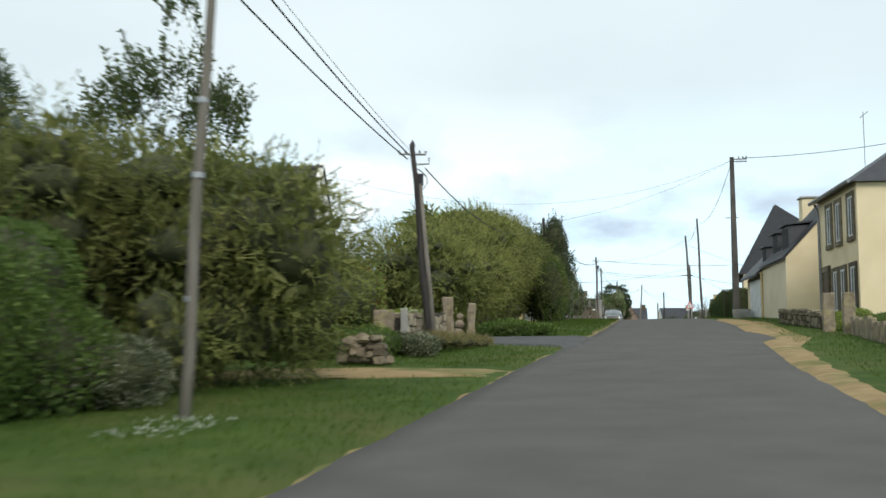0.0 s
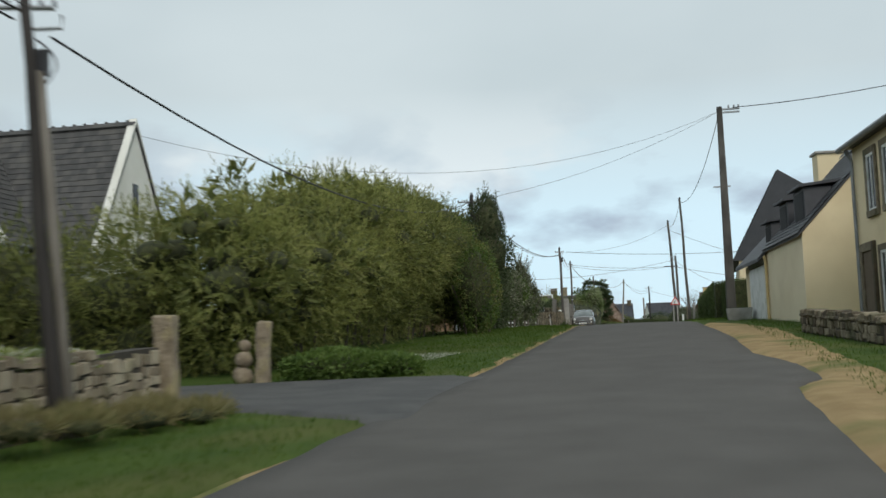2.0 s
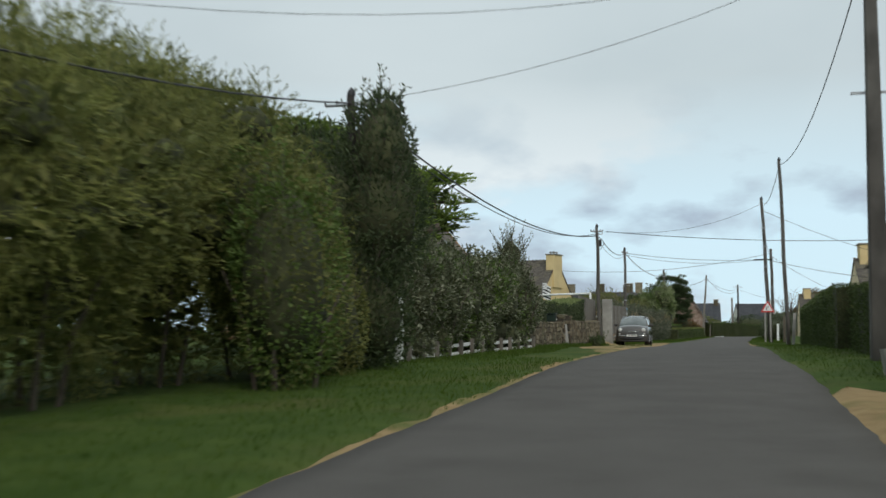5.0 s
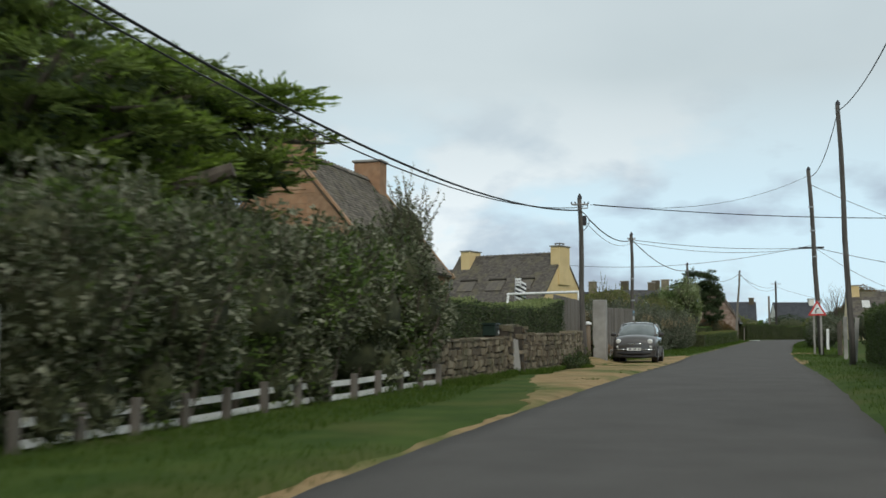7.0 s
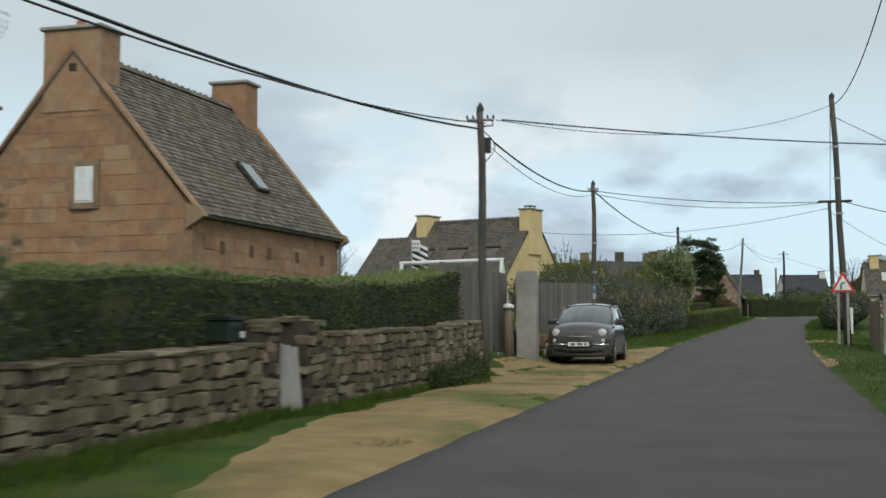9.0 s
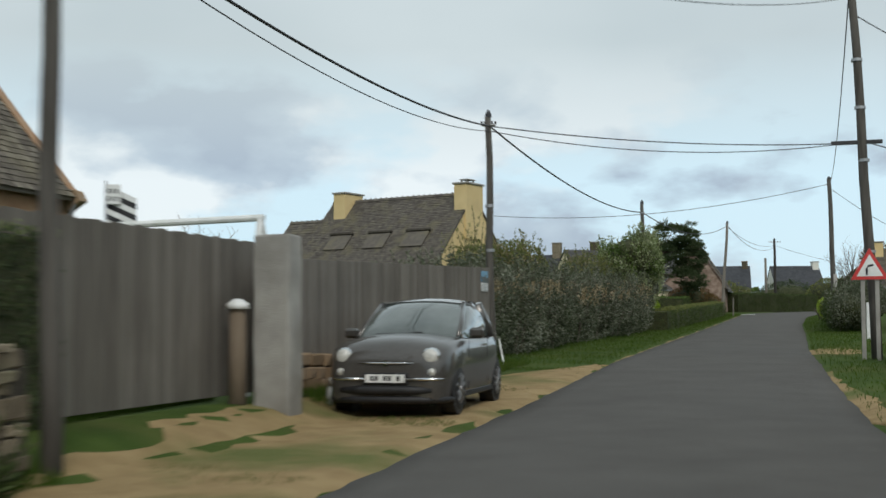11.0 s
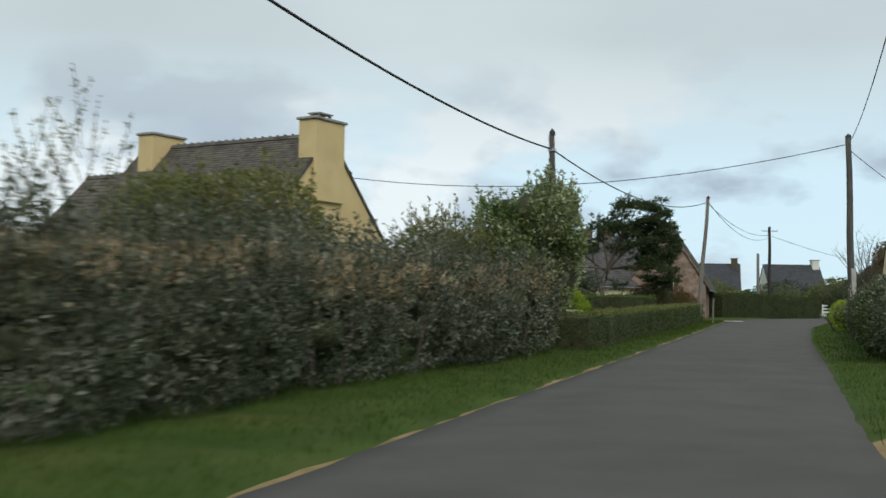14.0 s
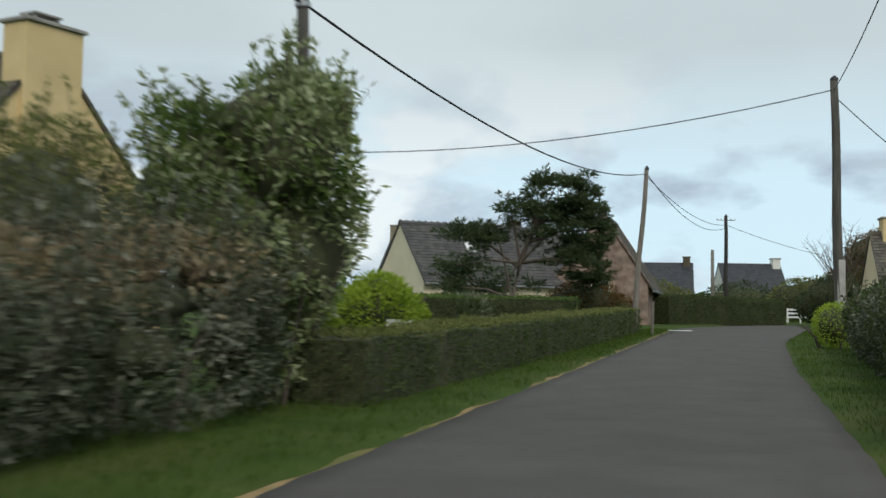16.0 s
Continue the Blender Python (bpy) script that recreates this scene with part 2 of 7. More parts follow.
# ---- helpers for shapes ----
Z_Y = (-60, 0, 12.5, 20, 27.6, 35.1, 38.7, 48, 58.3, 65.1, 71.6, 78.2, 84.9, 93, 101.6, 108, 115, 125.9, 136.4, 170.4, 198, 228, 300, 2500)
Z_Z = (-4.2, -0.42, 0.34, 0.81, 1.27, 1.71, 1.93, 2.48, 3.10, 3.43, 3.76, 3.96, 4.12, 4.25, 4.34, 4.42, 4.60, 4.77, 5.0, 5.75, 6.25, 6.5, 6.5, 6.5)
_fine_y = np.arange(-80, 420, 1.0)
_fine_z = np.convolve(np.interp(np.arange(-90, 430, 1.0), Z_Y, Z_Z), np.ones(7) / 7, "same")[10:-10]


def zr(y):
    """Height of the road at y."""
    return float(np.interp(y, _fine_y, _fine_z))


XL_Y = (-60, 2.6, 19.6, 32.6, 47.6, 54.6, 65, 73, 82, 92, 104, 116.3, 125.3, 148.3, 176.3, 194)
XL_X = (-0.1, -0.15, -0.17, -0.23, -0.06, -0.08, -0.3, -0.6, -0.75, -1.05, -1.5, -1.9, -2.03, -1.89, -1.85, 0.0)
XR_Y = (-60, 2.6, 24.6, 32.6, 41.1, 42.2, 43.2, 46.1, 48.9, 54.6, 60.6, 70, 76, 88, 95, 111, 123.3, 135.3, 148.3, 163.3, 178.3)
XR_X = (4.4, 4.3, 4.34, 4.17, 4.27, 4.32, 4.73, 4.70, 4.27, 4.25, 4.05, 3.75, 3.4, 3.12, 2.9, 2.3, 2.0, 2.0, 1.91, 2.15, 3.4)


def xl(y):
    return float(np.interp(y, XL_Y, XL_X))


def xr(y):
    return float(np.interp(y, XR_Y, XR_X))


def ground(x, y):
    """Height of the ground beside the road; it dips a little under the asphalt."""
    a, b = xl(y), xr(y)
    off = max(a - x, x - b)
    lift = -0.10 if off < -0.25 else (-0.10 + 0.12 * min(1.0, (off + 0.25) / 0.45))
    far = min(1.0, max(0.0, (off - 0.6) / 3.0))
    n = noise.noise(Vector((x * 0.35, y * 0.35, 0.0))) * 0.05 * far + noise.noise(Vector((x * 0.04, y * 0.04, 5.0))) * 0.10 * far
    bank = 0.25 * min(1.0, max(0.0, (-3.2 - x) / 0.6)) * min(1.0, max(0.0, (y - 96.5) / 3.0)) * min(1.0, max(0.0, (108.0 - y) / 3.0))
    return zr(y) + lift + n + bank


def mesh_ob(name, verts, faces, material, parent=None, label="", smooth=False):
    me = bpy.data.meshes.new(name)
    me.from_pydata([tuple(v) for v in verts], [], [tuple(f) for f in faces])
    if smooth:
        me.polygons.foreach_set("use_smooth", [True] * len(me.polygons))
    me.materials.append(material)
    me.update()
    ob = new(name, me)
    ob.parent = parent
    if label:
        ob["label"] = label
    return ob


def part(name, bm, material, parent=None, label="", smooth=False):
    me = bpy.data.meshes.new(name)
    bm.normal_update()
    bm.to_mesh(me)
    bm.free()
    if smooth:
        me.polygons.foreach_set("use_smooth", [True] * len(me.polygons))
    me.materials.append(material)
    ob = new(name, me)
    ob.parent = parent
    if label:
        ob["label"] = label
    return ob


def thing(name, x, y, z, turn=0.0, label="", category="", group="", kind=""):
    ob = new(name)
    ob.empty_display_size = 0.2
    ob.matrix_world = pose(x, y, z, 0, 0, turn)
    return tagged(ob, label, category, group, kind)


def add_box(bm, x0, y0, z0, x1, y1, z1, m=None):
    vs = [bm.verts.new((x, y, z)) for z in (z0, z1) for x, y in ((x0, y0), (x1, y0), (x1, y1), (x0, y1))]
    for f in ((3, 2, 1, 0), (4, 5, 6, 7), (0, 1, 5, 4), (1, 2, 6, 5), (2, 3, 7, 6), (3, 0, 4, 7)):
        bm.faces.new([vs[i] for i in f])
    if m is not None:
        bmesh.ops.transform(bm, matrix=m, verts=vs)
    return vs


def box(x0, y0, z0, x1, y1, z1, bevel=0.0, m=None):
    bm = bmesh.new()
    add_box(bm, x0, y0, z0, x1, y1, z1, m)
    if bevel:
        bmesh.ops.bevel(bm, geom=bm.edges[:], offset=bevel, segments=1, affect="EDGES")
    return bm


def add_tube(bm, pts, radii, sides=8, cap=True):
    rings = []
    n = len(pts)
    for i, (p, r) in enumerate(zip(pts, radii)):
        p = Vector(p)
        d = (Vector(pts[min(i + 1, n - 1)]) - Vector(pts[max(i - 1, 0)])).normalized()
        a = d.cross(Vector((0, 0, 1)) if abs(d.z) < 0.9 else Vector((1, 0, 0))).normalized()
        b = d.cross(a)
        rings.append([bm.verts.new(p + r * (math.cos(2 * math.pi * k / sides) * a + math.sin(2 * math.pi * k / sides) * b)) for k in range(sides)])
    for q, s in zip(rings, rings[1:]):
        for k in range(sides):
            bm.faces.new((q[k], q[(k + 1) % sides], s[(k + 1) % sides], s[k]))
    if cap:
        bm.faces.new(rings[0][::-1])
        bm.faces.new(rings[-1])


def tube(pts, radii, sides=8):
    bm = bmesh.new()
    add_tube(bm, pts, radii, sides)
    bmesh.ops.recalc_face_normals(bm, faces=bm.faces[:])
    return bm


def prism(outline, axis, a, b):
    """A solid from a 2D outline, drawn along an axis from a to b."""
    bm = bmesh.new()

    def at(p, s):
        return {"x": (s, p[0], p[1]), "y": (p[0], s, p[1]), "z": (p[0], p[1], s)}[axis]

    lo = [bm.verts.new(at(p, a)) for p in outline]
    hi = [bm.verts.new(at(p, b)) for p in outline]
    bm.faces.new(lo[::-1])
    bm.faces.new(hi)
    for k in range(len(outline)):
        j = (k + 1) % len(outline)
        bm.faces.new((lo[k], lo[j], hi[j], hi[k]))
    bmesh.ops.recalc_face_normals(bm, faces=bm.faces[:])
    return bm


# ---- ground, road, shoulders ----
gx = np.unique(np.concatenate([np.linspace(-9, 12, 64), -9 - np.geomspace(0.4, 1800, 42), 12 + np.geomspace(0.4, 1800, 42)]))
gy = np.unique(np.concatenate([np.arange(-8, 212, 0.8), -8 - np.geomspace(1, 400, 18), 212 + np.geomspace(1, 2200, 30)]))
gv = [(float(x), float(y), ground(float(x), float(y))) for y in gy for x in gx]
nx = len(gx)
gf = [(j * nx + i, j * nx + i + 1, (j + 1) * nx + i + 1, (j + 1) * nx + i) for j in range(len(gy) - 1) for i in range(nx - 1)]
tagged(mesh_ob("ground", gv, gf, M_SOIL, smooth=True), "grassy village ground with short uneven turf", "ground", kind="structure")



def ragged(y, seed, amount):
    return amount * (noise.noise(Vector((y * 0.9, seed, 0))) + 0.6 * noise.noise(Vector((y * 3.1, seed, 7))))


rv, rf = [], []
ROAD_Y = np.arange(-30, 176.01, 0.35)
for y in ROAD_Y:
    y = float(y)
    a, b = xl(y) + ragged(y, 1.0, 0.05), xr(y) + ragged(y, 9.0, 0.05)
    for k, s in enumerate((-0.005, 0.0, 0.08, 0.3, 0.5, 0.7, 0.92, 1.0, 1.005)):
        crown = 0.03 * (1 - (2 * s - 1) ** 2)
        rv.append((a + (b - a) * s, y, zr(y) + crown - (0.08 if k in (0, 8) else 0.0)))
# the bend to the right at the far end
for k in range(1, 30):
    ang = radians(80) * k / 29
    cx, cy = 17.05, 176.0
    for j, s in enumerate((-0.005, 0.0, 0.08, 0.3, 0.5, 0.7, 0.92, 1.0, 1.005)):
        r = 18.9 + (13.6 - 18.9) * s
        px, py = cx - r * math.cos(ang), cy + r * 1.25 * math.sin(ang)
        rv.append((px, py, zr(py) + 0.02 - (0.08 if j in (0, 8) else 0.0)))
nr = len(rv) // 9
rf = [(j * 9 + i, j * 9 + i + 1, (j + 1) * 9 + i + 1, (j + 1) * 9 + i) for j in range(nr - 1) for i in range(8)]
tagged(mesh_ob("road", rv, rf, M_ASPHALT, smooth=True), "narrow worn grey asphalt village road", "road", kind="structure")


def patch(name, left, right, y0, y1, material, label, category, lift=0.012, step=0.3, ragged_by=0.12, seed=3.0, ends=0.8):
    """A ground sheet between two edges, given as functions of y."""
    v, f = [], []
    ys = np.arange(y0, y1 + 0.001, step)
    for row_, y in enumerate(ys):
        y = float(y)
        fade = min(1.0, (y - y0 + 0.02) / ends, (y1 - y + 0.02) / ends)
        a, b = left(y), right(y)
        mid = (a + b) / 2
        a, b = mid + (a - mid) * fade + ragged(y, seed, ragged_by), mid + (b - mid) * fade + ragged(y, seed + 4, ragged_by)
        for s in range(9):
            x = a + (b - a) * s / 8
            v.append((x, y, max(ground(x, y), zr(y) - 0.02) + lift - (max(0.02, lift + 0.006) if s in (0, 8) or (ends < 0.1 and row_ in (0, len(ys) - 1)) else 0)))
    f = [(j * 9 + i, j * 9 + i + 1, (j + 1) * 9 + i + 1, (j + 1) * 9 + i) for j in range(len(ys) - 1) for i in range(8)]
    return tagged(mesh_ob(name, v, f, material, smooth=True), label, category, kind="structure")


def lerp_fn(*pairs):
    ys, xs = zip(*pairs)
    return lambda y: float(np.interp(y, ys, xs))


patch("gravel_shoulder_left", lambda y: xl(y) - 0.03 - 0.13 * noise.noise(Vector((y * 0.35, 2, 0))), lambda y: xl(y) + 0.04, -8, 39.9, M_SAND, "sandy gravel strip along the road edge", "shoulder", seed=11)
patch("gravel_shoulder_left", lambda y: xl(y) - 0.13 - 0.14 * noise.noise(Vector((y * 0.35, 2, 0))), lambda y: xl(y) + 0.04, 45.5, 84, M_SAND, "sandy gravel strip along the road edge", "shoulder", seed=12)
patch("gravel_parking", lerp_fn((80.5, -0.95), (82.4, -1.25), (85, -1.75), (88.7, -2.75), (91.5, -3.1), (99, -3.5), (104, -4.0), (110, -3.7), (112.5, -3.3), (114, -2.6), (115.5, -1.95), (117, -1.6)), lambda y: xl(y) + 0.04, 80.5, 117.0, M_SAND, "sandy gravel parking strip with tufts of grass", "gravel", seed=15, ragged_by=0.26)
patch("gravel_shoulder_far", lambda y: xl(y) - 0.07 - 0.14 * noise.noise(Vector((y * 0.35, 8, 0))), lambda y: xl(y) + 0.04, 116.5, 174, M_SAND, "sandy gravel strip along the road edge", "shoulder", seed=19)
patch("gravel_shoulder_right", lambda y: xr(y) - 0.04, lerp_fn((-8, 4.7), (20, 4.75), (27, 4.7), (33, 4.75), (39, 4.95), (43, 5.6), (47, 5.5), (51, 5.6), (59, 5.5), (64, 5.0), (68, 4.2)), -8, 67, M_SAND, "sandy gravel apron beside the houses", "shoulder", seed=23)
patch("gravel_edge", lambda y: xr(y) - 0.03, lambda y: xr(y) + 0.12 + 0.25 * max(0.0, 1 - abs(y - 107.5) / 3.5), 104.6, 114.0, M_SAND, "thin sandy strip at the road edge", "gravel", seed=29)
patch("gravel_patch", lambda y: xr(y) - 0.03, lambda y: 3.3, 120.1, 123.8, M_SAND, "small sandy gateway beside the road", "gravel", seed=27)
patch("gravel_crossing", lambda y: -5.2, lambda y: xl(y) + 0.05, 29.9, 32.0, M_SAND, "sandy track across the grass verge", "gravel", lift=0.02, seed=31, ends=0.25)
patch("driveway", lerp_fn((39.6, -0.2), (40.6, -1.6), (41.6, -3.0), (42.0, -8.6), (44.9, -8.6), (45.1, -3.0), (45.7, -0.6)), lambda y: xl(y) + 0.4, 39.6, 45.7, M_DRIVE, "old grey asphalt driveway into a garden", "driveway", lift=0.045, ragged_by=0.03, seed=35, ends=0.02)

# ---- poles and wires ----


def pole(x, y, h, r, material, label, top=(0, 0), base=None, arm=0.0, arm_turn=0.0, kind_="wooden", steel_foot=False, bands=()):
    z = ground(x, y) if base is None else base
    t = thing("utility_pole", x, y, z, 0, label, "utility pole", "utility poles along the road")
    tx, ty = top
    if kind_ == "concrete":
        bm = bmesh.new()
        w0, w1 = r * 1.25, r * 0.7
        lo = [bm.verts.new((sx * w0, sy * w0 * 1.2, -0.3)) for sx, sy in ((-1, -1), (1, -1), (1, 1), (-1, 1))]
        hi = [bm.verts.new((tx + sx * w1, ty + sy * w1 * 1.2, h)) for sx, sy in ((-1, -1), (1, -1), (1, 1), (-1, 1))]
        bm.faces.new(lo[::-1]), bm.faces.new(hi)
        for k in range(4):
            bm.faces.new((lo[k], lo[(k + 1) % 4], hi[(k + 1) % 4], hi[k]))
        bmesh.ops.bevel(bm, geom=[e for e in bm.edges if abs(e.verts[0].co.z - e.verts[1].co.z) > 1], offset=0.03, segments=1, affect="EDGES")
        part("shaft", bm, material, t)
    else:
        n = 6
        pts = [(tx * k / n + 0.02 * math.sin(k * 1.7), ty * k / n, -0.3 + (h + 0.3) * k / n) for k in range(n + 1)]
        part("shaft", tube(pts, [r * (1.12 - 0.34 * k / n) for k in range(n + 1)], 10), material, t, smooth=True)
        part("cap", tube([(tx, ty, h - 0.02), (tx, ty, h + 0.05), (tx, ty, h + 0.14)], [r * 0.86, r * 0.82, 0.012], 10), M_WIRE, t)
    if arm:
        c, s = math.cos(radians(arm_turn)), math.sin(radians(arm_turn))
        part("crossarm", tube([(tx - c * arm, ty - s * arm, h - 0.18), (tx + c * arm, ty + s * arm, h - 0.18)], [0.03, 0.03], 6), M_STEEL, t)
        for k in (-1, -0.55, 0.55, 1):
            part("insulator", tube([(tx + c * arm * k, ty + s * arm * k, h - 0.17), (tx + c * arm * k, ty + s * arm * k, h - 0.10)], [0.022, 0.018], 8), M_WIRE, t)
    for bz in bands:
        part("band", tube([(tx * bz / h, ty * bz / h, bz), (tx * bz / h, ty * bz / h, bz + 0.06)], [r * 1.12, r * 1.12], 10), M_STEEL, t)
    return t


def bracket(t, h, tx, ty, dx, dy, reach=0.4):
    """A steel hook bracket with a junction box and a loop of cable."""
    part("bracket", tube([(tx, ty, h), (tx + dx * reach, ty + dy * reach, h + 0.02), (tx + dx * reach, ty + dy * reach, h + 0.16)], [0.022, 0.02, 0.018], 6), M_STEEL, t)
    part("junction_box", box(-0.06, -0.05, -0.14, 0.06, 0.05, 0.14, 0.012, Matrix.Translation((tx + dx * 0.17, ty + dy * 0.17, h - 0.35))), M_WIRE, t)
    pts = [(tx + dx * (0.1 + 0.28 * math.sin(k / 8 * math.pi)), ty + dy * 0.1, h - 0.1 - 0.07 * k) for k in range(9)]
    part("cable_loop", tube(pts, [0.012] * 9, 5), M_WIRE, t)


def wire(a, b, sag, r=0.014, name="overhead_cable", label="thin black overhead cable strung between poles", over=0.0):
    """A hanging cable as one tube."""
    a, b = Vector(a), Vector(b)
    n = 18
    pts = []
    for k in range(n + 1):
        s = k / n * (1 + over)
        p = a.lerp(b, s)
        p.z -= 4 * sag * s * (1 - s)
        pts.append(p)
    ob = part(name, tube(pts, [r] * (n + 1), 5), M_WIRE)
    return tagged(ob, label, "cable", "overhead cables")


P2 = pole(-3.05, 38.59, 4.62, 0.072, M_POLE, "dark creosoted wooden pole with a grey strut behind", top=(-0.42, 0.15), arm=0.3, arm_turn=20)
part("strut", tube([(0.11, 0.13, -0.3), (-0.06, 0.13, 1.6), (-0.255, 0.16, 3.75)], [0.06, 0.056, 0.048], 10), M_POLEG, P2, "weathered grey wooden strut", True)
bracket(P2, 4.2, -0.38, 0.14, 0.8, 0.3)
Q1 = pole(-4.08, 70.85, 4.95, 0.09, M_POLE, "dark wooden pole rising behind tall shrubs", arm=0.5, arm_turn=0)
Q2 = pole(-3.4, 99.15, 4.77, 0.078, M_POLEM, "weathered wooden utility pole beside a stone wall", top=(-0.08, 0), arm=0.24, arm_turn=10)
bracket(Q2, 4.47, -0.08, 0, 0.7, 0.3, 0.3)
Q3 = pole(-4.12, 114.95, 5.05, 0.078, M_POLEM, "weathered wooden utility pole beside a timber fence", top=(-0.03, 0), arm=0.14, arm_turn=15, bands=(3.2, 2.3))
Q4 = pole(-4.04, 138.95, 5.0, 0.085, M_POLEM, "grey wooden pole standing behind a leafy tree", bands=(4.6,))
Q5 = pole(-2.86, 168.85, 5.9, 0.10, M_POLEG, "leaning grey wooden pole at the end of a low hedge", top=(0.45, 0.3))
part("strut", tube([(0.75, -0.8, -0.2), (0.78, -0.8, 1.15)], [0.045, 0.045], 8), M_POLEG, Q5, "short pale post")
Q6 = pole(0.0, 193.3, 5.95, 0.12, M_POLE, "dark wooden pole beyond the far hedge", arm=0.5, arm_turn=20)
R3 = pole(5.15, 74.10, 8.1, 0.145, M_CONCD, "tall grey concrete pole beside a cream house", kind_="concrete")
for k in range(2):
    part("crossarm", box(-0.05, -0.05, -0.03, 0.75, 0.05, 0.03, 0.006, Matrix.Translation((0, 0, 8.0 - 0.12 * k))), M_STEEL, R3)
for k in (0.35, 0.55, 0.72):
    part("insulator", tube([(k, 0, 8.01), (k, 0, 8.15)], [0.04, 0.03], 8), M_LEAD, R3)
part("spar", box(-0.4, -0.02, 5.0, 0.25, 0.02, 5.05), M_STEEL, R3)
R4 = pole(4.0, 102.5, 7.8, 0.085, M_POLEM, "tall dark wooden pole at the road edge", top=(-0.22, 0))
R5 = pole(3.34, 118.0, 7.82, 0.105, M_POLEM, "tall dark pole above a warning sign", top=(-0.34, -0.3), bands=(6.2, 5.2, 4.1, 2.2))
R6 = pole(3.79, 163.85, 8.0, 0.15, M_POLEM, "tall dark pole with a pale metal foot sleeve", top=(-0.15, 0))
part("sleeve", tube([(0.0, 0, -0.2), (0, 0, 2.5)], [0.165, 0.16], 12), M_CONC, R6, "pale metal foot sleeve", True)
P1 = pole(-2.66, 24.2, 5.3, 0.06, M_POLEG, "pale weathered wooden pole among roadside shrubs", top=(0.30, 0.0), bands=(3.3, 2.5, 1.2))

# ---- pieces for houses ----


def slate_sheet(L, run, rise, w=0.27, h=0.21, seed=1, lift=0.02):
    """Rows of overlapping slates on a slope that starts at the origin and climbs along +y; length along x."""
    r = random.Random(seed)
    S = math.hypot(run, rise)
    cy, cz = run / S, rise / S
    ny, nz = -cz, cy
    V, F = [], []
    rows = int(S / h) + 1
    for j in range(rows):
        x = -w * r.random()
        s0, s1 = j * h - 0.03, min(S + 0.02, (j + 1) * h + 0.05)
        while x < L:
            ww = w * r.uniform(0.8, 1.15)
            a, b = max(0, x + 0.004), min(L, x + ww - 0.004)
            x += ww
            if b - a < 0.03:
                continue
            t0 = lift + 0.022 + r.uniform(-0.004, 0.008)
            t1 = lift
            d = r.uniform(-0.012, 0.012)
            k = len(V)
            for xx, s, t in ((a, s0 + d, t0), (b, s0 + d, t0), (b, s1, t1), (a, s1, t1), (a, s0 + d, t0 - 0.02), (b, s0 + d, t0 - 0.02)):
                V.append((xx, s * cy + t * ny, s * cz + t * nz))
            F += [(k, k + 1, k + 2, k + 3), (k + 4, k + 5, k + 1, k)]
    return V, F


def stone_mesh(name, w, h, d, seed, material, rough=0.012, bevel=0.02, skew=0.0):
    """One rough stone block, centred on x and z, its face at -y."""
    bm = bmesh.new()
    add_box(bm, -w / 2, 0, -h / 2, w / 2, d, h / 2)
    if skew:
        q = random.Random(seed + 500)
        for v in bm.verts:
            v.co += Vector((q.uniform(-1, 1) * skew * w, q.uniform(-0.3, 0.3) * skew * d, q.uniform(-1, 1) * skew * h * 1.3))
    bmesh.ops.bevel(bm, geom=[e for e in bm.edges if min(v.co.y for v in e.verts) < 0.001], offset=bevel, segments=1, affect="EDGES")
    r = random.Random(seed)
    for v in bm.verts:
        if v.co.y < d * 0.9:
            v.co += Vector((r.uniform(-1, 1), r.uniform(-1, 1), r.uniform(-1, 1))) * rough
    me = bpy.data.meshes.new(name)
    bm.to_mesh(me)
    bm.free()
    me.materials.append(material)
    return me


def opening_frame(parent, name, w, h, m, frame_mat, pane_mat, surround=None, shutters=None, bars=(1, 2), depth=0.1):
    """A window set into a wall that faces local -y; m places its lower middle."""
    o = new(name)
    o.parent, o.matrix_basis = parent, m
    f = 0.06
    bm = bmesh.new()
    for a in ((-w / 2, -0.01, 0, -w / 2 + f, 0.05, h), (w / 2 - f, -0.01, 0, w / 2, 0.05, h), (-w / 2 + f, -0.01, 0, w / 2 - f, 0.05, f), (-w / 2 + f, -0.01, h - f, w / 2 - f, 0.05, h)):
        add_box(bm, *a)
    for i in range(1, bars[0] + 1):
        x = -w / 2 + w * i / (bars[0] + 1)
        add_box(bm, x - 0.02, -0.005, f, x + 0.02, 0.045, h - f)
    part("window_frame", bm, frame_mat, o)
    part("pane", box(-w / 2 + f, 0.02, f, w / 2 - f, 0.03, h - f), pane_mat, o)
    if surround:
        bm = bmesh.new()
        s = 0.14
        for a in ((-w / 2 - s, -0.03, -s, -w / 2, 0.02, h + s), (w / 2, -0.03, -s, w / 2 + s, 0.02, h + s), (-w / 2, -0.03, h, w / 2, 0.02, h + s), (-w / 2 - 0.04, -0.07, -s, w / 2 + 0.04, 0.02, 0)):
            add_box(bm, *a)
        part("surround", bm, surround, o)
    if shutters:
        for sx in (-1, 1):
            bm = bmesh.new()
            x0 = sx * (w / 2 + 0.02)
            x1 = sx * (w / 2 + 0.02 + w * 0.5)
            add_box(bm, min(x0, x1), -0.075, 0, max(x0, x1), -0.04, h)
            for k in (0.2, 0.8):
                add_box(bm, min(x0, x1) + 0.01, -0.09, h * k - 0.04, max(x0, x1) - 0.01, -0.0755, h * k + 0.04)
            part("shutter", bm, shutters, o)
    return o


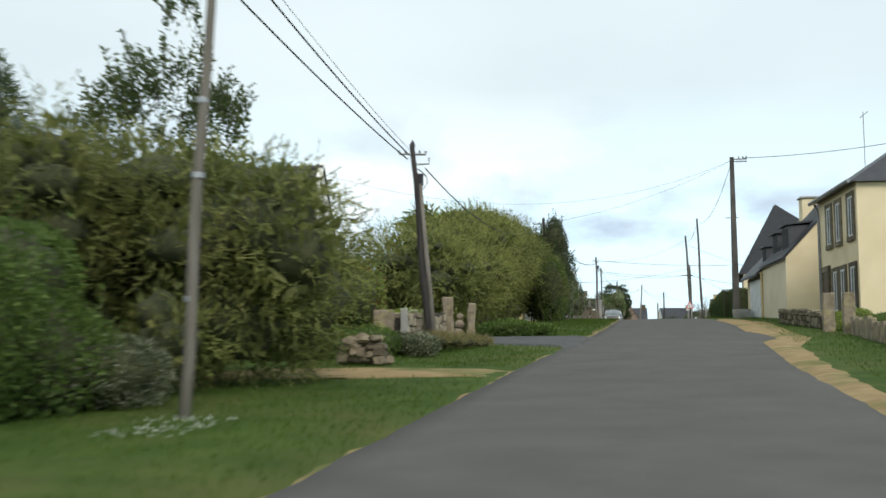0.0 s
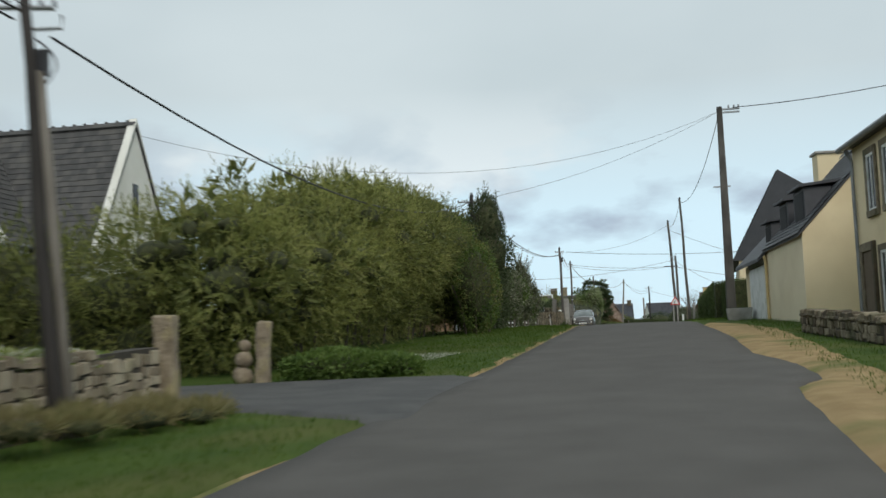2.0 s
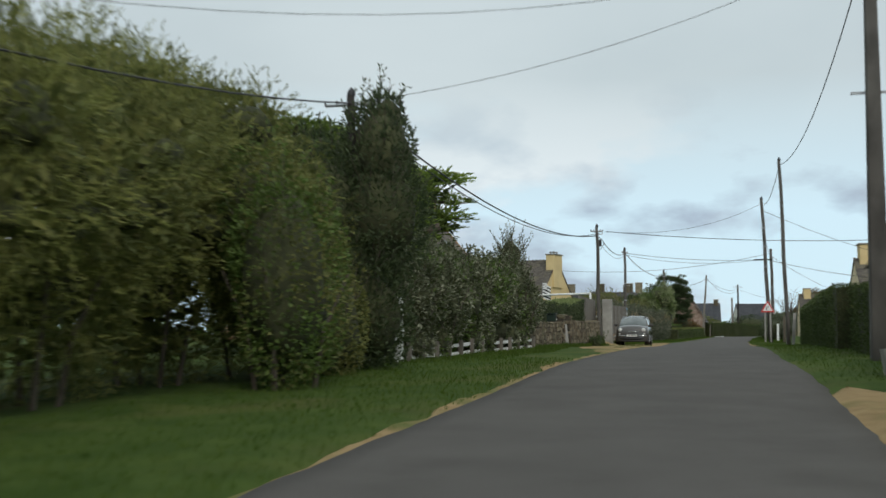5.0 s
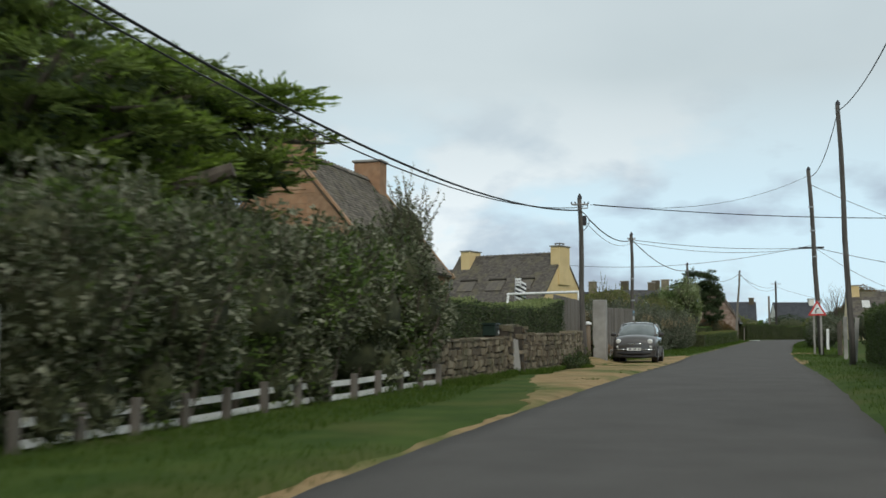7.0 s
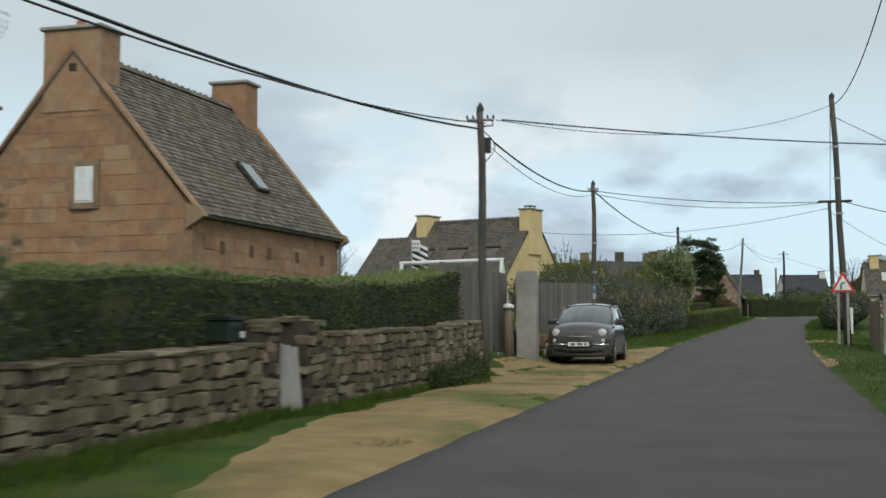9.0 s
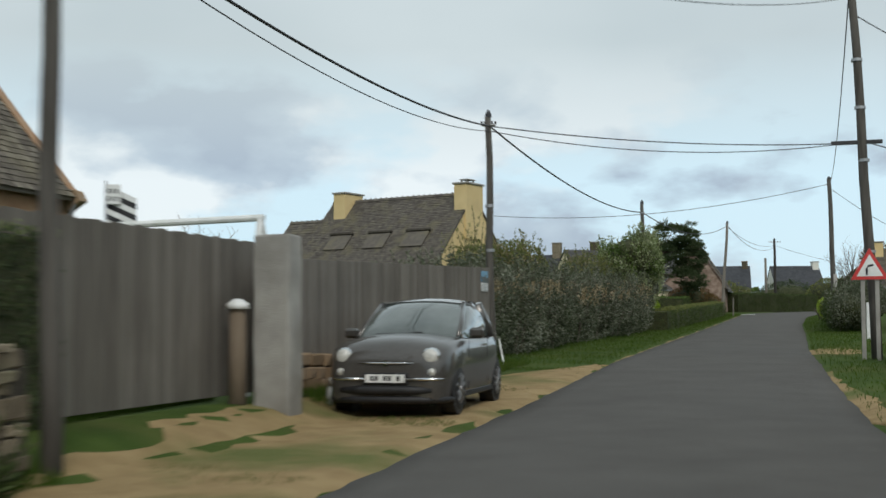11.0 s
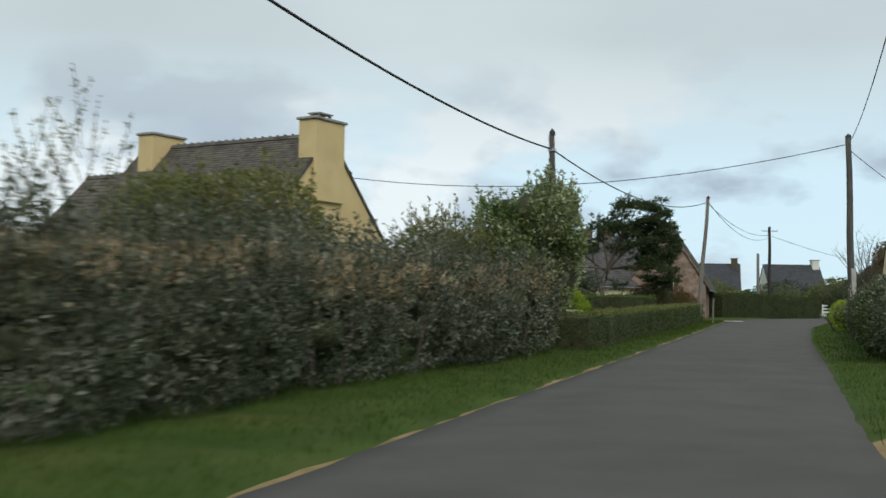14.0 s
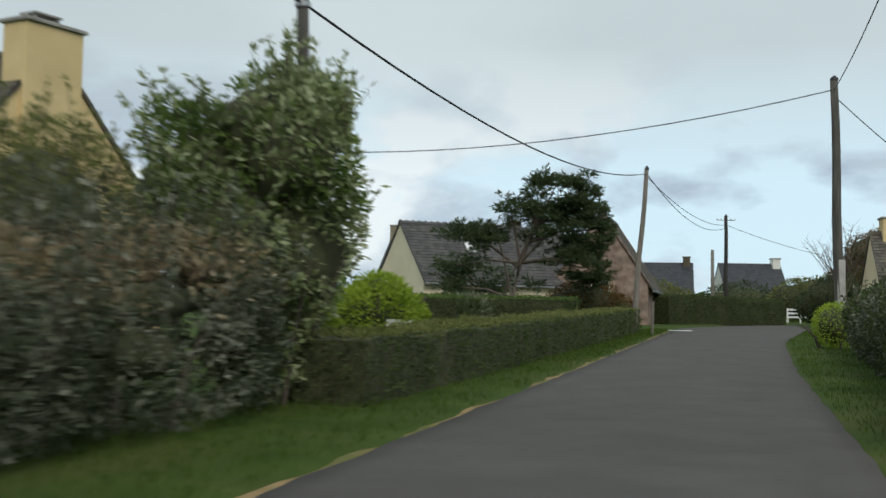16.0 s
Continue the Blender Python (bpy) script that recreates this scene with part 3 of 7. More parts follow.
def chimney(parent, x, y, z0, z1, w, d, material, pots=0, cap=M_CONC):
    c = part("chimney", box(x - w / 2, y - d / 2, z0, x + w / 2, y + d / 2, z1, 0.02), material, parent)
    part("cap", box(x - w / 2 - 0.07, y - d / 2 - 0.07, z1 + 0.003, x + w / 2 + 0.07, y + d / 2 + 0.07, z1 + 0.09, 0.015), cap, c)
    for k in range(pots):
        px = x + (k - (pots - 1) / 2) * 0.32
        part("chimney_pot", tube([(px, y, z1 + 0.08), (px, y, z1 + 0.3), (px, y, z1 + 0.34)], [0.11, 0.09, 0.11], 10), M_TERRA, c)
    return c


def ridge_tiles(L, z, y, material, parent, toothed=True):
    bm = bmesh.new()
    n = int(L / 0.33)
    for k in range(n):
        x0 = k * L / n
        vs = []
        for x in (x0, x0 + L / n - 0.015):
            vs.append([bm.verts.new((x, y + a, z + b)) for a, b in ((-0.16, -0.10), (-0.05, 0.035), (0.05, 0.035), (0.16, -0.10))])
        for i in range(3):
            bm.faces.new((vs[0][i], vs[1][i], vs[1][i + 1], vs[0][i + 1]))
        if toothed:
            add_box(bm, x0 + 0.02, y - 0.025, z + 0.03, x0 + 0.1, y + 0.025, z + 0.085)
    return part("ridge_tiles", bm, material, parent)


def gable_house(name, x, y, z, turn, L, W, eave, ridge, wall, roof, label, over=0.22, end=0.06, gutter=True, seed=1, coping=None, wall_label="", slate=(0.27, 0.21)):
    """Ridge along local x from 0 to L; the near eave at local y 0, the far one at W."""
    t = thing(name, x, y, z, turn, label, "house")
    half = W / 2
    k = (ridge - eave) / half
    part("wall", prism([(0, -0.5), (W, -0.5), (W, eave), (half, ridge), (0, eave)], "x", 0, L), wall, t, wall_label)
    for s in (0, 1):
        o = [(-over, eave - k * over + 0.03), (half, ridge + 0.03), (half, ridge + 0.11), (-over, eave - k * over + 0.10)]
        if s:
            o = [(W - a, b) for a, b in o]
        rf_ = part("roof", prism(o, "x", -end, L + end), roof, t)
        V, F = slate_sheet(L + 2 * end, half + over, ridge - eave + k * over, slate[0], slate[1], seed=seed + s)
        base = Vector((-end, -over, eave - k * over + 0.10))
        V = [Vector(v) + base for v in V]
        if s:
            V = [(v.x, W - v.y, v.z) for v in V]
            F = [f[::-1] for f in F]
        tagged(mesh_ob("slating", V, F, roof, rf_), kind="stuff")
    ridge_tiles(L + 2 * end, ridge + 0.14, half, roof, t).location.x = -end
    if gutter:
        part("gutter", tube([(-end, -over - 0.06, eave - k * over + 0.02), (L + end, -over - 0.06, eave - k * over + 0.0)], [0.06, 0.06], 8), M_LEAD, t)
    if coping:
        for xe in (-0.06, L - 0.16):
            for s in (0, 1):
                o = [(-0.12, eave - 0.16 * k + 0.06), (half, ridge + 0.10), (half, ridge + 0.26), (-0.12, eave - 0.16 * k + 0.22)]
                if s:
                    o = [(W - a, b) for a, b in o]
                part("coping", prism(o, "x", xe, xe + 0.22), coping, t)
    return t


# ---- ochre granite house ----
RZ = 4.35
red = gable_house("stone_house", -10.75, 101.75, RZ, 90, 8.5, 6.2, 3.5, 7.15, M_MORTAR, M_SLATEB, "ochre granite house with a steep slate roof and two chimneys", over=0.18, seed=3, gutter=False, coping=M_REDST, slate=(0.21, 0.15))
blocks = [stone_mesh("granite_block", w, h, 0.07, 10 + k, M_REDST, 0.006, 0.006, 0.02) for k, (w, h) in enumerate(((0.5, 0.33), (0.68, 0.33), (0.85, 0.33), (0.4, 0.33), (1.0, 0.33)))]
widths = (0.5, 0.68, 0.85, 0.4, 1.0)
br = random.Random(8)


def gable_inside(u, zz, W, eave, ridge):
    return 0 < u < W and zz < eave + (ridge - eave) * (1 - abs(u - W / 2) / (W / 2))


nblk = 0
# gable wall: faces local -x; local y is its width
row = 0
zz = 1.2
while zz < 7.2:
    u = -0.3 * (row % 2) - br.random() * 0.3
    while u < 6.2:
        k = br.randrange(5)
        w = widths[k]
        uc, zc = u + w / 2, zz + 0.17
        if gable_inside(uc - w * 0.45, zc + 0.2, 6.2, 3.5, 7.25) and gable_inside(uc + w * 0.45, zc + 0.2, 6.2, 3.5, 7.25) and not (2.35 < uc < 3.0 and 3.6 < zc < 4.8):
            ob = new("block", blocks[k])
            ob.parent = red
            ob.matrix_basis = Matrix.Translation((-0.007 + br.uniform(-0.004, 0.004), uc, zc)) @ pose(0, 0, 0, 0, 0, -90) @ Matrix.Diagonal((0.99, 1, 0.995, 1))
            nblk += 1
        u += w + 0.012
    zz += 0.345
    row += 1
# long wall under the eave: faces local -y
zz = 1.6
while zz < 3.3:
    u = -br.random() * 0.3
    while u < 8.4:
        k = br.randrange(5)
        w = widths[k]
        if 0 < u and u + w < 8.5:
            ob = new("block", blocks[k])
            ob.parent = red
            ob.matrix_basis = Matrix.Translation((u + w / 2, -0.007 + br.uniform(-0.004, 0.004), zz + 0.17)) @ Matrix.Diagonal((0.99, 1, 0.995, 1))
        u += w + 0.012
    zz += 0.345
for u in (1.4, 2.9, 3.9, 5.6, 7.3):
    part("dark_block", box(u - 0.12, -0.018, 2.56, u + 0.12, 0.02, 2.86, 0.004), M_DARKST, red, "dark weathered granite block")
wnd = opening_frame(red, "window", 0.5, 0.85, Matrix.Translation((-0.03, 2.75, 3.7)) @ pose(0, 0, 0, 0, 0, -90), M_WPAINT, M_GLASS, M_SANDST)
part("shutter", box(-0.21, -0.03, 0.05, -0.005, 0.012, 0.8, 0.004), M_WPAINT, wnd, "closed white board shutter")
part("shutter", box(0.005, -0.03, 0.05, 0.21, 0.012, 0.8, 0.004), M_WPAINT, wnd, "closed white board shutter")
c1 = chimney(red, 0.40, 3.15, 5.8, 7.72, 0.86, 1.5, M_REDST, 0)
part("chimney_pot", tube([(0.42, 3.2, 7.8), (0.42, 3.2, 8.02)], [0.12, 0.11], 10), M_TERRA, c1)
# thin dark plate on the chimney face paints the shade of a small recess
part("niche_shade", box(-0.045, 3.0, 6.75, -0.032, 3.2, 6.93), M_JOINT, c1)
chimney(red, 8.05, 3.1, 6.3, 7.95, 0.8, 1.1, M_REDST, 0)
for s, xk in ((0, -0.1), (1, 8.38)):
    part("kneeler", prism([(-0.32, 3.32), (0.12, 3.05), (0.12, 3.62), (-0.22, 3.5)], "x", xk, xk + 0.24), M_SANDST, red)
part("downpipe", tube([(8.42, -0.2, 3.3), (8.42, -0.09, 3.05), (8.42, -0.09, 0)], [0.045, 0.045, 0.045], 8), M_LEAD, red)
kk = 3.75 / 3.1
sky_m = Matrix.Translation((4.75, 0.9, 3.5 + kk * 0.9 + 0.17)) @ Matrix.Rotation(math.atan(kk), 4, "X")
part("skylight", box(-0.36, -0.5, 0.0, 0.36, 0.5, 0.09, 0.01, sky_m), M_JOINT, red, "dark-framed roof window")
part("skylight_pane", box(-0.29, -0.43, 0.092, 0.29, 0.43, 0.1, 0, sky_m), M_CARGL, red)
wing = gable_house("stone_outbuilding", -17.02, 103.0, RZ, 90, 6, 5, 2.7, 5.4, M_REDST, M_SLATE, "low granite outbuilding behind the stone house", seed=21)
chimney(wing, 0.45, 0.85, 2.8, 6.4, 0.7, 0.9, M_REDST)

# ---- yellow house ----
yel = gable_house("yellow_house", -22.84, 147.80, 5.25, -16, 8.65, 7.0, 2.9, 6.5, M_YELLOW, M_SLATE, "yellow rendered house with a slate roof and broad chimneys", over=0.2, seed=5, slate=(0.2, 0.13))
chimney(yel, 8.43, 3.4, 4.3, 7.0, 0.72, 1.6, M_YELLOW, 0, M_CONC)
bm = bmesh.new()
for a in ((-0.3, -0.3), (0.3, -0.3), (0.3, 0.3), (-0.3, 0.3)):
    add_box(bm, 8.43 + a[0] * 0.5 - 0.04, 3.3 + a[1] - 0.04, 7.09, 8.43 + a[0] * 0.5 + 0.04, 3.3 + a[1] + 0.04, 7.24)
add_box(bm, 8.18, 2.92, 7.24, 8.68, 3.68, 7.28)
part("chimney_cowl", bm, M_CONC, yel)
chimney(yel, 1.05, 3.3, 4.6, 6.95, 0.75, 1.6, M_YELLOW, 0, M_CONC)
for xx in (2.0, 4.4, 6.7):
    m = Matrix.Translation((xx, 1.15, 2.9 + (3.6 / 3.5) * 1.15 + 0.2)) @ Matrix.Rotation(math.atan(3.6 / 3.5), 4, "X")
    part("skylight", box(-0.65, -0.55, 0.0, 0.65, 0.5, 0.05, 0.01, m), M_SLATE, yel, "shuttered slate-grey roof window")
    part("skylight_head", box(-0.72, 0.5, 0.0, 0.72, 0.62, 0.14, 0.01, m), M_JOINT, yel)
low = gable_house("yellow_annex", -25.49, 148.95, 5.25, -16, 2.7, 6.0, 2.6, 5.55, M_YELLOW, M_SLATE, "lower annex of the yellow house with a slate roof", seed=7)

# ---- white house with two gables ----
wht = gable_house("white_house", -18.28, 56.55, 2.77, 0, 6.5, 5.0, 2.9, 6.85, M_WHITE, M_SLATEG, "white rendered house with steep slate roofs and raised gables", over=0.15, seed=9, coping=M_WHITE)
part("window_slit", box(6.47, 2.3, 4.2, 6.53, 2.6, 5.2), M_GLASS, wht)
wg = gable_house("white_gable_wing", -13.69, 55.21, 2.67, 90, 5.5, 5.4, 3.5, 7.05, M_WHITE, M_SLATEG, "white rendered gable wing of the white house", over=0.1, seed=11, coping=M_WHITE)
opening_frame(wg, "window", 1.0, 1.2, Matrix.Translation((-0.03, 2.7, 3.4)) @ pose(0, 0, 0, 0, 0, -90), M_WPAINT, M_GLASS)

# ---- cream houses on the other side ----
# local x runs along the street front, away from the start; local +y lies into the street side
cot = gable_house("cream_cottage", 11.76, 62.49, 3.1, 96.6, 5.1, 5.2, 2.7, 5.45, M_CREAM, M_SLATED, "cream rendered cottage with dark dormers in a slate roof", over=0.12, end=0.04, seed=13)
part("front_render", box(0.003, 5.2, 0, 5.09, 5.215, 2.6), M_PALE, cot, "pale render on the street front")


def dormer(parent, x, y, z, w, d, h):
    o = new("dormer")
    o.parent, o.matrix_basis = parent, Matrix.Translation((x, y, z))
    part("cheek", box(-w / 2, -d, 0, w / 2, 0, h, 0.01), M_SLATED, o)
    part("dormer_roof", prism([(0.16, h + 0.003), (-d - 0.3, h + 0.24), (-d - 0.3, h + 0.32), (0.16, h + 0.08)], "x", -w / 2 - 0.12, w / 2 + 0.12), M_SLATED, o)
    part("pane", box(-w / 2 + 0.12, 0.004, 0.12, w / 2 - 0.12, 0.012, h - 0.1), M_DIMGL, o)
    part("sill", box(-w / 2, 0.003, 0.0, w / 2, 0.06, 0.1), M_SLATED, o)


dormer(cot, 1.7, 4.85, 2.9, 1.4, 2.0, 1.2)
dormer(cot, 3.9, 4.85, 2.9, 1.2, 2.0, 1.1)
part("downpipe", tube([(4.98, 5.32, 2.5), (4.98, 5.28, 2.3), (4.98, 5.28, 0)], [0.045] * 3, 8), M_YELLOW, cot)
# garage and steep roof beyond the cottage
gar = thing("garage", 6.005, 66.97, 3.3, 96.6, "cream rendered garage with a pale door under a steep slate roof", "garage")
part("wall", box(0.0, -5.0, -0.5, 4.0, -0.02, 2.2), M_CREAM, gar)
part("garage_door", box(0.35, 0.003, 0.0, 2.9, 0.05, 2.05, 0.01), M_WPAINT, gar, "pale vertical-board garage door")
for k in range(9):
    part("board", box(0.4 + k * 0.28, 0.052, 0.03, 0.4 + k * 0.28 + 0.26, 0.065, 2.0, 0.004), M_WPAINT, bpy.data.objects["garage_door"])
part("lintel", box(0.2, 0.003, 2.08, 3.05, 0.06, 2.25), M_CONC, gar)
part("roof", prism([(0.3, 2.12), (-2.6, 4.98), (-5.4, 2.3), (-5.4, 2.4), (-2.6, 5.12), (0.3, 2.24)], "x", -0.02, 4.15), M_SLATED, gar)
part("gable_fill", prism([(-0.03, 2.203), (-2.6, 4.92), (-5.0, 2.3)], "x", 0.02, 3.98), M_CREAM, gar)
chimney(gar, 1.9, -2.6, 4.7, 5.75, 0.7, 0.9, M_CREAM)
dormer(gar, 1.3, -0.35, 2.6, 1.0, 1.5, 0.85)

# steep-roofed house beyond the garage, its gable hung with slates
stp = thing("steep_roof_house", 7.5, 78.0, 3.95, -2, "cream house with a very steep slate-hung gable", "house")
part("wall", box(-1.75, 0.05, -0.4, 5.2, 7.0, 2.45), M_CREAM, stp)
part("gable", prism([(-1.98, 2.38), (5.4, 2.38), (3.2, 3.9), (0.0, 6.05)], "y", 0.0, 7.1), M_SLATED, stp, "slate-hung gable and roof")
V, F = slate_sheet(7.1, 1.98, 3.67, seed=41)
tagged(mesh_ob("slating", [(v[1] - 1.98, 7.1 - v[0], v[2] + 2.38) for v in V], F, M_SLATED, stp), kind="stuff")

tall = thing("tall_cream_house", 8.15, 53.17, 2.75, 96.6, "tall cream rendered house with stone window surrounds and slate roof", "house")
part("wall", box(0, -8.0, -0.6, 5.3, 0, 4.72), M_CREAM, tall)
bm = bmesh.new()
vs = [bm.verts.new(p) for p in ((-0.2, 0.25, 4.73), (5.45, 0.25, 4.73), (5.45, -8.2, 4.73), (-0.2, -8.2, 4.73), (2.2, -4, 7.6), (4.6, -4, 7.6))]
for f in ((0, 1, 5, 4), (1, 2, 5), (2, 3, 4, 5), (3, 0, 4), (3, 2, 1, 0)):
    bm.faces.new([vs[i] for i in f])
part("roof", bm, M_SLATED, tall)
part("gutter", tube([(-0.2, 0.3, 4.75), (5.45, 0.3, 4.71)], [0.07, 0.07], 8), M_LEAD, tall)
part("downpipe", tube([(5.15, 0.2, 4.68), (5.15, 0.07, 4.4), (5.15, 0.07, 0)], [0.045] * 3, 8), M_LEAD, tall)
chimney(tall, 4.9, -3.9, 6.8, 8.1, 0.6, 0.9, M_CREAM, 2)
half_turn = pose(0, 0, 0, 0, 0, 180)
for s in (0.72, 2.4, 3.7):
    opening_frame(tall, "window", 0.66, 1.35, Matrix.Translation((s, 0.03, 3.0)) @ half_turn, M_WPAINT, M_GLASS, M_DRYST)
for s in (0.68, 2.0, 3.05):
    opening_frame(tall, "window", 0.66, 1.4, Matrix.Translation((s, 0.03, 0.62)) @ half_turn, M_WPAINT, M_GLASS, M_DRYST)
part("door", box(3.95, 0.003, 0.0, 4.75, 0.05, 2.1, 0.01), M_BROWNWD, tall)
for a in ((3.8, 0.003, 0, 3.95, 0.09, 2.3), (4.75, 0.003, 0, 4.9, 0.09, 2.3), (3.95, 0.003, 2.1, 4.75, 0.09, 2.3)):
    part("door_surround", box(*a), M_DRYST, tall)
part("aerial", tube([(0.3, -0.4, 5.1), (0.3, -0.4, 7.1)], [0.015, 0.015], 5), M_STEEL, tall)
part("aerial_bar", tube([(-0.3, -0.4, 7.0), (0.7, -0.4, 7.0)], [0.012, 0.012], 5), M_STEEL, tall)

# ---- walls, gates, fences ----
rub_w = (0.24, 0.17, 0.30, 0.13, 0.26, 0.20, 0.15, 0.34)
rub_h = (0.13, 0.12, 0.14, 0.12, 0.11, 0.15, 0.11, 0.13)
rub = [stone_mesh("rubble_stone", w, h, 0.18, 40 + k, M_DRYST, 0.007, 0.014, 0.11) for k, (w, h) in enumerate(zip(rub_w, rub_h))]


def dry_wall(name, a, b, h, thick, label, seed, face=-1, cope=True, count=260, kinds=None, course=0.128, both=False, core=None, tilt=5.0):
    """A dry-stone wall from a to b with single stones on the face that looks to its right (-1) or left."""
    kinds = kinds or (rub, rub_w, rub_h)
    meshes, ws, hs = kinds
    a, b = Vector(a), Vector(b)
    L = (b - a).length
    turn = math.degrees(math.atan2((b - a).y, (b - a).x))
    t = thing(name, a.x, a.y, 0, turn, label, "stone wall")
    n = max(2, int(L / 0.8))
    V, F = [], []
    for k in range(n + 1):
        p = a.lerp(b, k / n)
        z0 = ground(p.x, p.y)
        for yy, zz in ((-thick / 2 + 0.028, z0 - 0.3), (-thick / 2 + 0.028, z0 + h - 0.07), (thick / 2 - 0.028, z0 + h - 0.07), (thick / 2 - 0.028, z0 - 0.3)):
            V.append((L * k / n, yy, zz))
    for k in range(n):
        for i in range(4):
            j = (i + 1) % 4
            F.append((4 * k + i, 4 * k + 4 + i, 4 * k + 4 + j, 4 * k + j))
    F += [(0, 1, 2, 3), (4 * n + 3, 4 * n + 2, 4 * n + 1, 4 * n)]
    mesh_ob("core", V, F, core or M_JOINT, t)
    r = random.Random(seed)
    made = 0
    for side in ((face,) if not both else (-1, 1)):
        z = 0.03
        base_course = course
        while z < h - 0.06:
            course = base_course * (1.0 if tilt < 2 else r.choice((0.75, 0.95, 1.15, 1.35)))
            u = -r.random() * 0.2
            while u < L:
                k = r.randrange(len(meshes))
                w = ws[k] * (r.uniform(0.7, 1.25) if tilt < 2 else r.uniform(0.5, 1.0))
                uc = u + w / 2
                if w * 0.3 <= uc <= L - w * 0.3 and made < count:
                    p = a.lerp(b, uc / L)
                    ob = new("stone", meshes[k])
                    ob.parent = t
                    top = z + course > h - 0.06
                    sz = (course * (r.uniform(0.84, 0.92) if tilt < 2 else r.uniform(0.78, 1.0))) / hs[k]
                    ob.matrix_basis = Matrix.Translation((uc, side * thick / 2 + (r.uniform(-0.004, 0.004) if tilt < 2 else r.uniform(-0.012, 0.008)), ground(p.x, p.y) + z + course / 2 + r.uniform(-0.025, 0.025))) @ pose(0, 0, 0, 0, r.uniform(-tilt, tilt), (0 if side < 0 else 180) + r.uniform(-4, 4)) @ Matrix.Diagonal((w / ws[k] * 0.97, 1.0 + (0.6 if top else 0), sz, 1))
                    made += 1
                u += w + (0.012 if tilt < 2 else 0.014)
            z += course
    if cope and tilt > 2 and L > 2:
        # flat coping stones along the top
        u = 0.0
        while u < L - 0.2:
            w = min(r.uniform(0.25, 0.55), L - u)
            p = a.lerp(b, (u + w / 2) / L)
            bm = box(-w / 2 + 0.006, -thick / 2 - 0.015, -0.03, w / 2 - 0.006, thick / 2, 0.025, 0.012)
            for v in bm.verts:
                v.co += Vector((0, r.uniform(-1, 1), r.uniform(-1, 1))) * 0.008
            o = part("coping_stone", bm, M_DRYST, t)
            o.matrix_basis = pose(u + w / 2, 0, ground(p.x, p.y) + h - 0.02 + r.uniform(-0.012, 0.012), 0, r.uniform(-2, 2), 0)
            u += w
    return t


def post(name, x, y, w, d, h, material, label, category, turn=0.0, bevel=0.03, tilt=(0, 0), seed=0):
    bm = box(-w / 2, -d / 2, -0.25, w / 2, d / 2, h, bevel)
    bmesh.ops.subdivide_edges(bm, edges=[e for e in bm.edges if abs(e.verts[0].co.z - e.verts[1].co.z) > 0.4], cuts=5)
    r = random.Random(seed)
    for v in bm.verts:
        v.co += Vector((r.uniform(-1, 1), r.uniform(-1, 1), r.uniform(-1, 1))) * bevel * 0.5
    ob = part(name, bm, material)
    ob.matrix_world = pose(x, y, ground(x, y), tilt[0], tilt[1], turn)
    return tagged(ob, label, category)


M_PALERUB = mat("pale_granite_rubble", [(0.13, 0.105, 0.072), (0.26, 0.218, 0.155), (0.42, 0.37, 0.27)], 6, 0.95, 0.8, 30, objrand=0.6, stain=((0.20, 0.19, 0.10), 2.2, 0.5))
M_GRANP = mat("lichened_granite", [(0.16, 0.125, 0.085), (0.28, 0.232, 0.165)], 7, 0.95, 1.0, 22, stain=((0.36, 0.31, 0.15), 4.0, 0.6))
post("granite_gatepost", -3.23, 41.59, 0.27, 0.27, 1.16, M_GRANP, "rough lichened granite gatepost ending a dry-stone wall", "gatepost", 8, 0.03, seed=1)
post("granite_gatepost", -3.33, 45.39, 0.22, 0.20, 0.98, M_GRANP, "slim lichened granite post beside an asphalt driveway", "gatepost", 5, 0.03, (0, 3), seed=2)
post("concrete_post", -3.24, 36.84, 0.13, 0.14, 0.95, M_CONC, "pale concrete post at the start of a stone wall", "post", 0, 0.015, seed=3)
post("granite_slab", -3.63, 36.64, 0.42, 0.12, 0.92, M_GRANP, "upright granite slab beside a pale post", "stone slab", 4, 0.02, seed=4)
pale_rub = [stone_mesh("rubble_stone", w, h, 0.18, 140 + k, M_PALERUB, 0.007, 0.014, 0.11) for k, (w, h) in enumerate(zip(rub_w, rub_h))]
dry_wall("dry_stone_wall", (-3.47, 36.99), (-3.44, 41.49), 0.84, 0.4, "low dry-stone garden wall of pale granite rubble", 3, face=-1, count=140, cope=False, kinds=(pale_rub, rub_w, rub_h))
st = thing("stacked_stones", -3.68, 45.49, ground(-3.68, 45.49), 0, "stack of three rounded boulders beside a post", "stone stack")
for k, (rr, zz) in enumerate(((0.17, 0.14), (0.14, 0.4), (0.10, 0.62))):
    bm = bmesh.new()
    bmesh.ops.create_icosphere(bm, subdivisions=2, radius=rr)
    for v in bm.verts:
        v.co *= 1 + 0.25 * noise.noise(v.co * 6 + Vector((k * 3, 0, 0)))
    bmesh.ops.translate(bm, verts=bm.verts[:], vec=(0.02 * k, 0, zz))
    part("boulder", bm, M_GRANP, st, smooth=True)
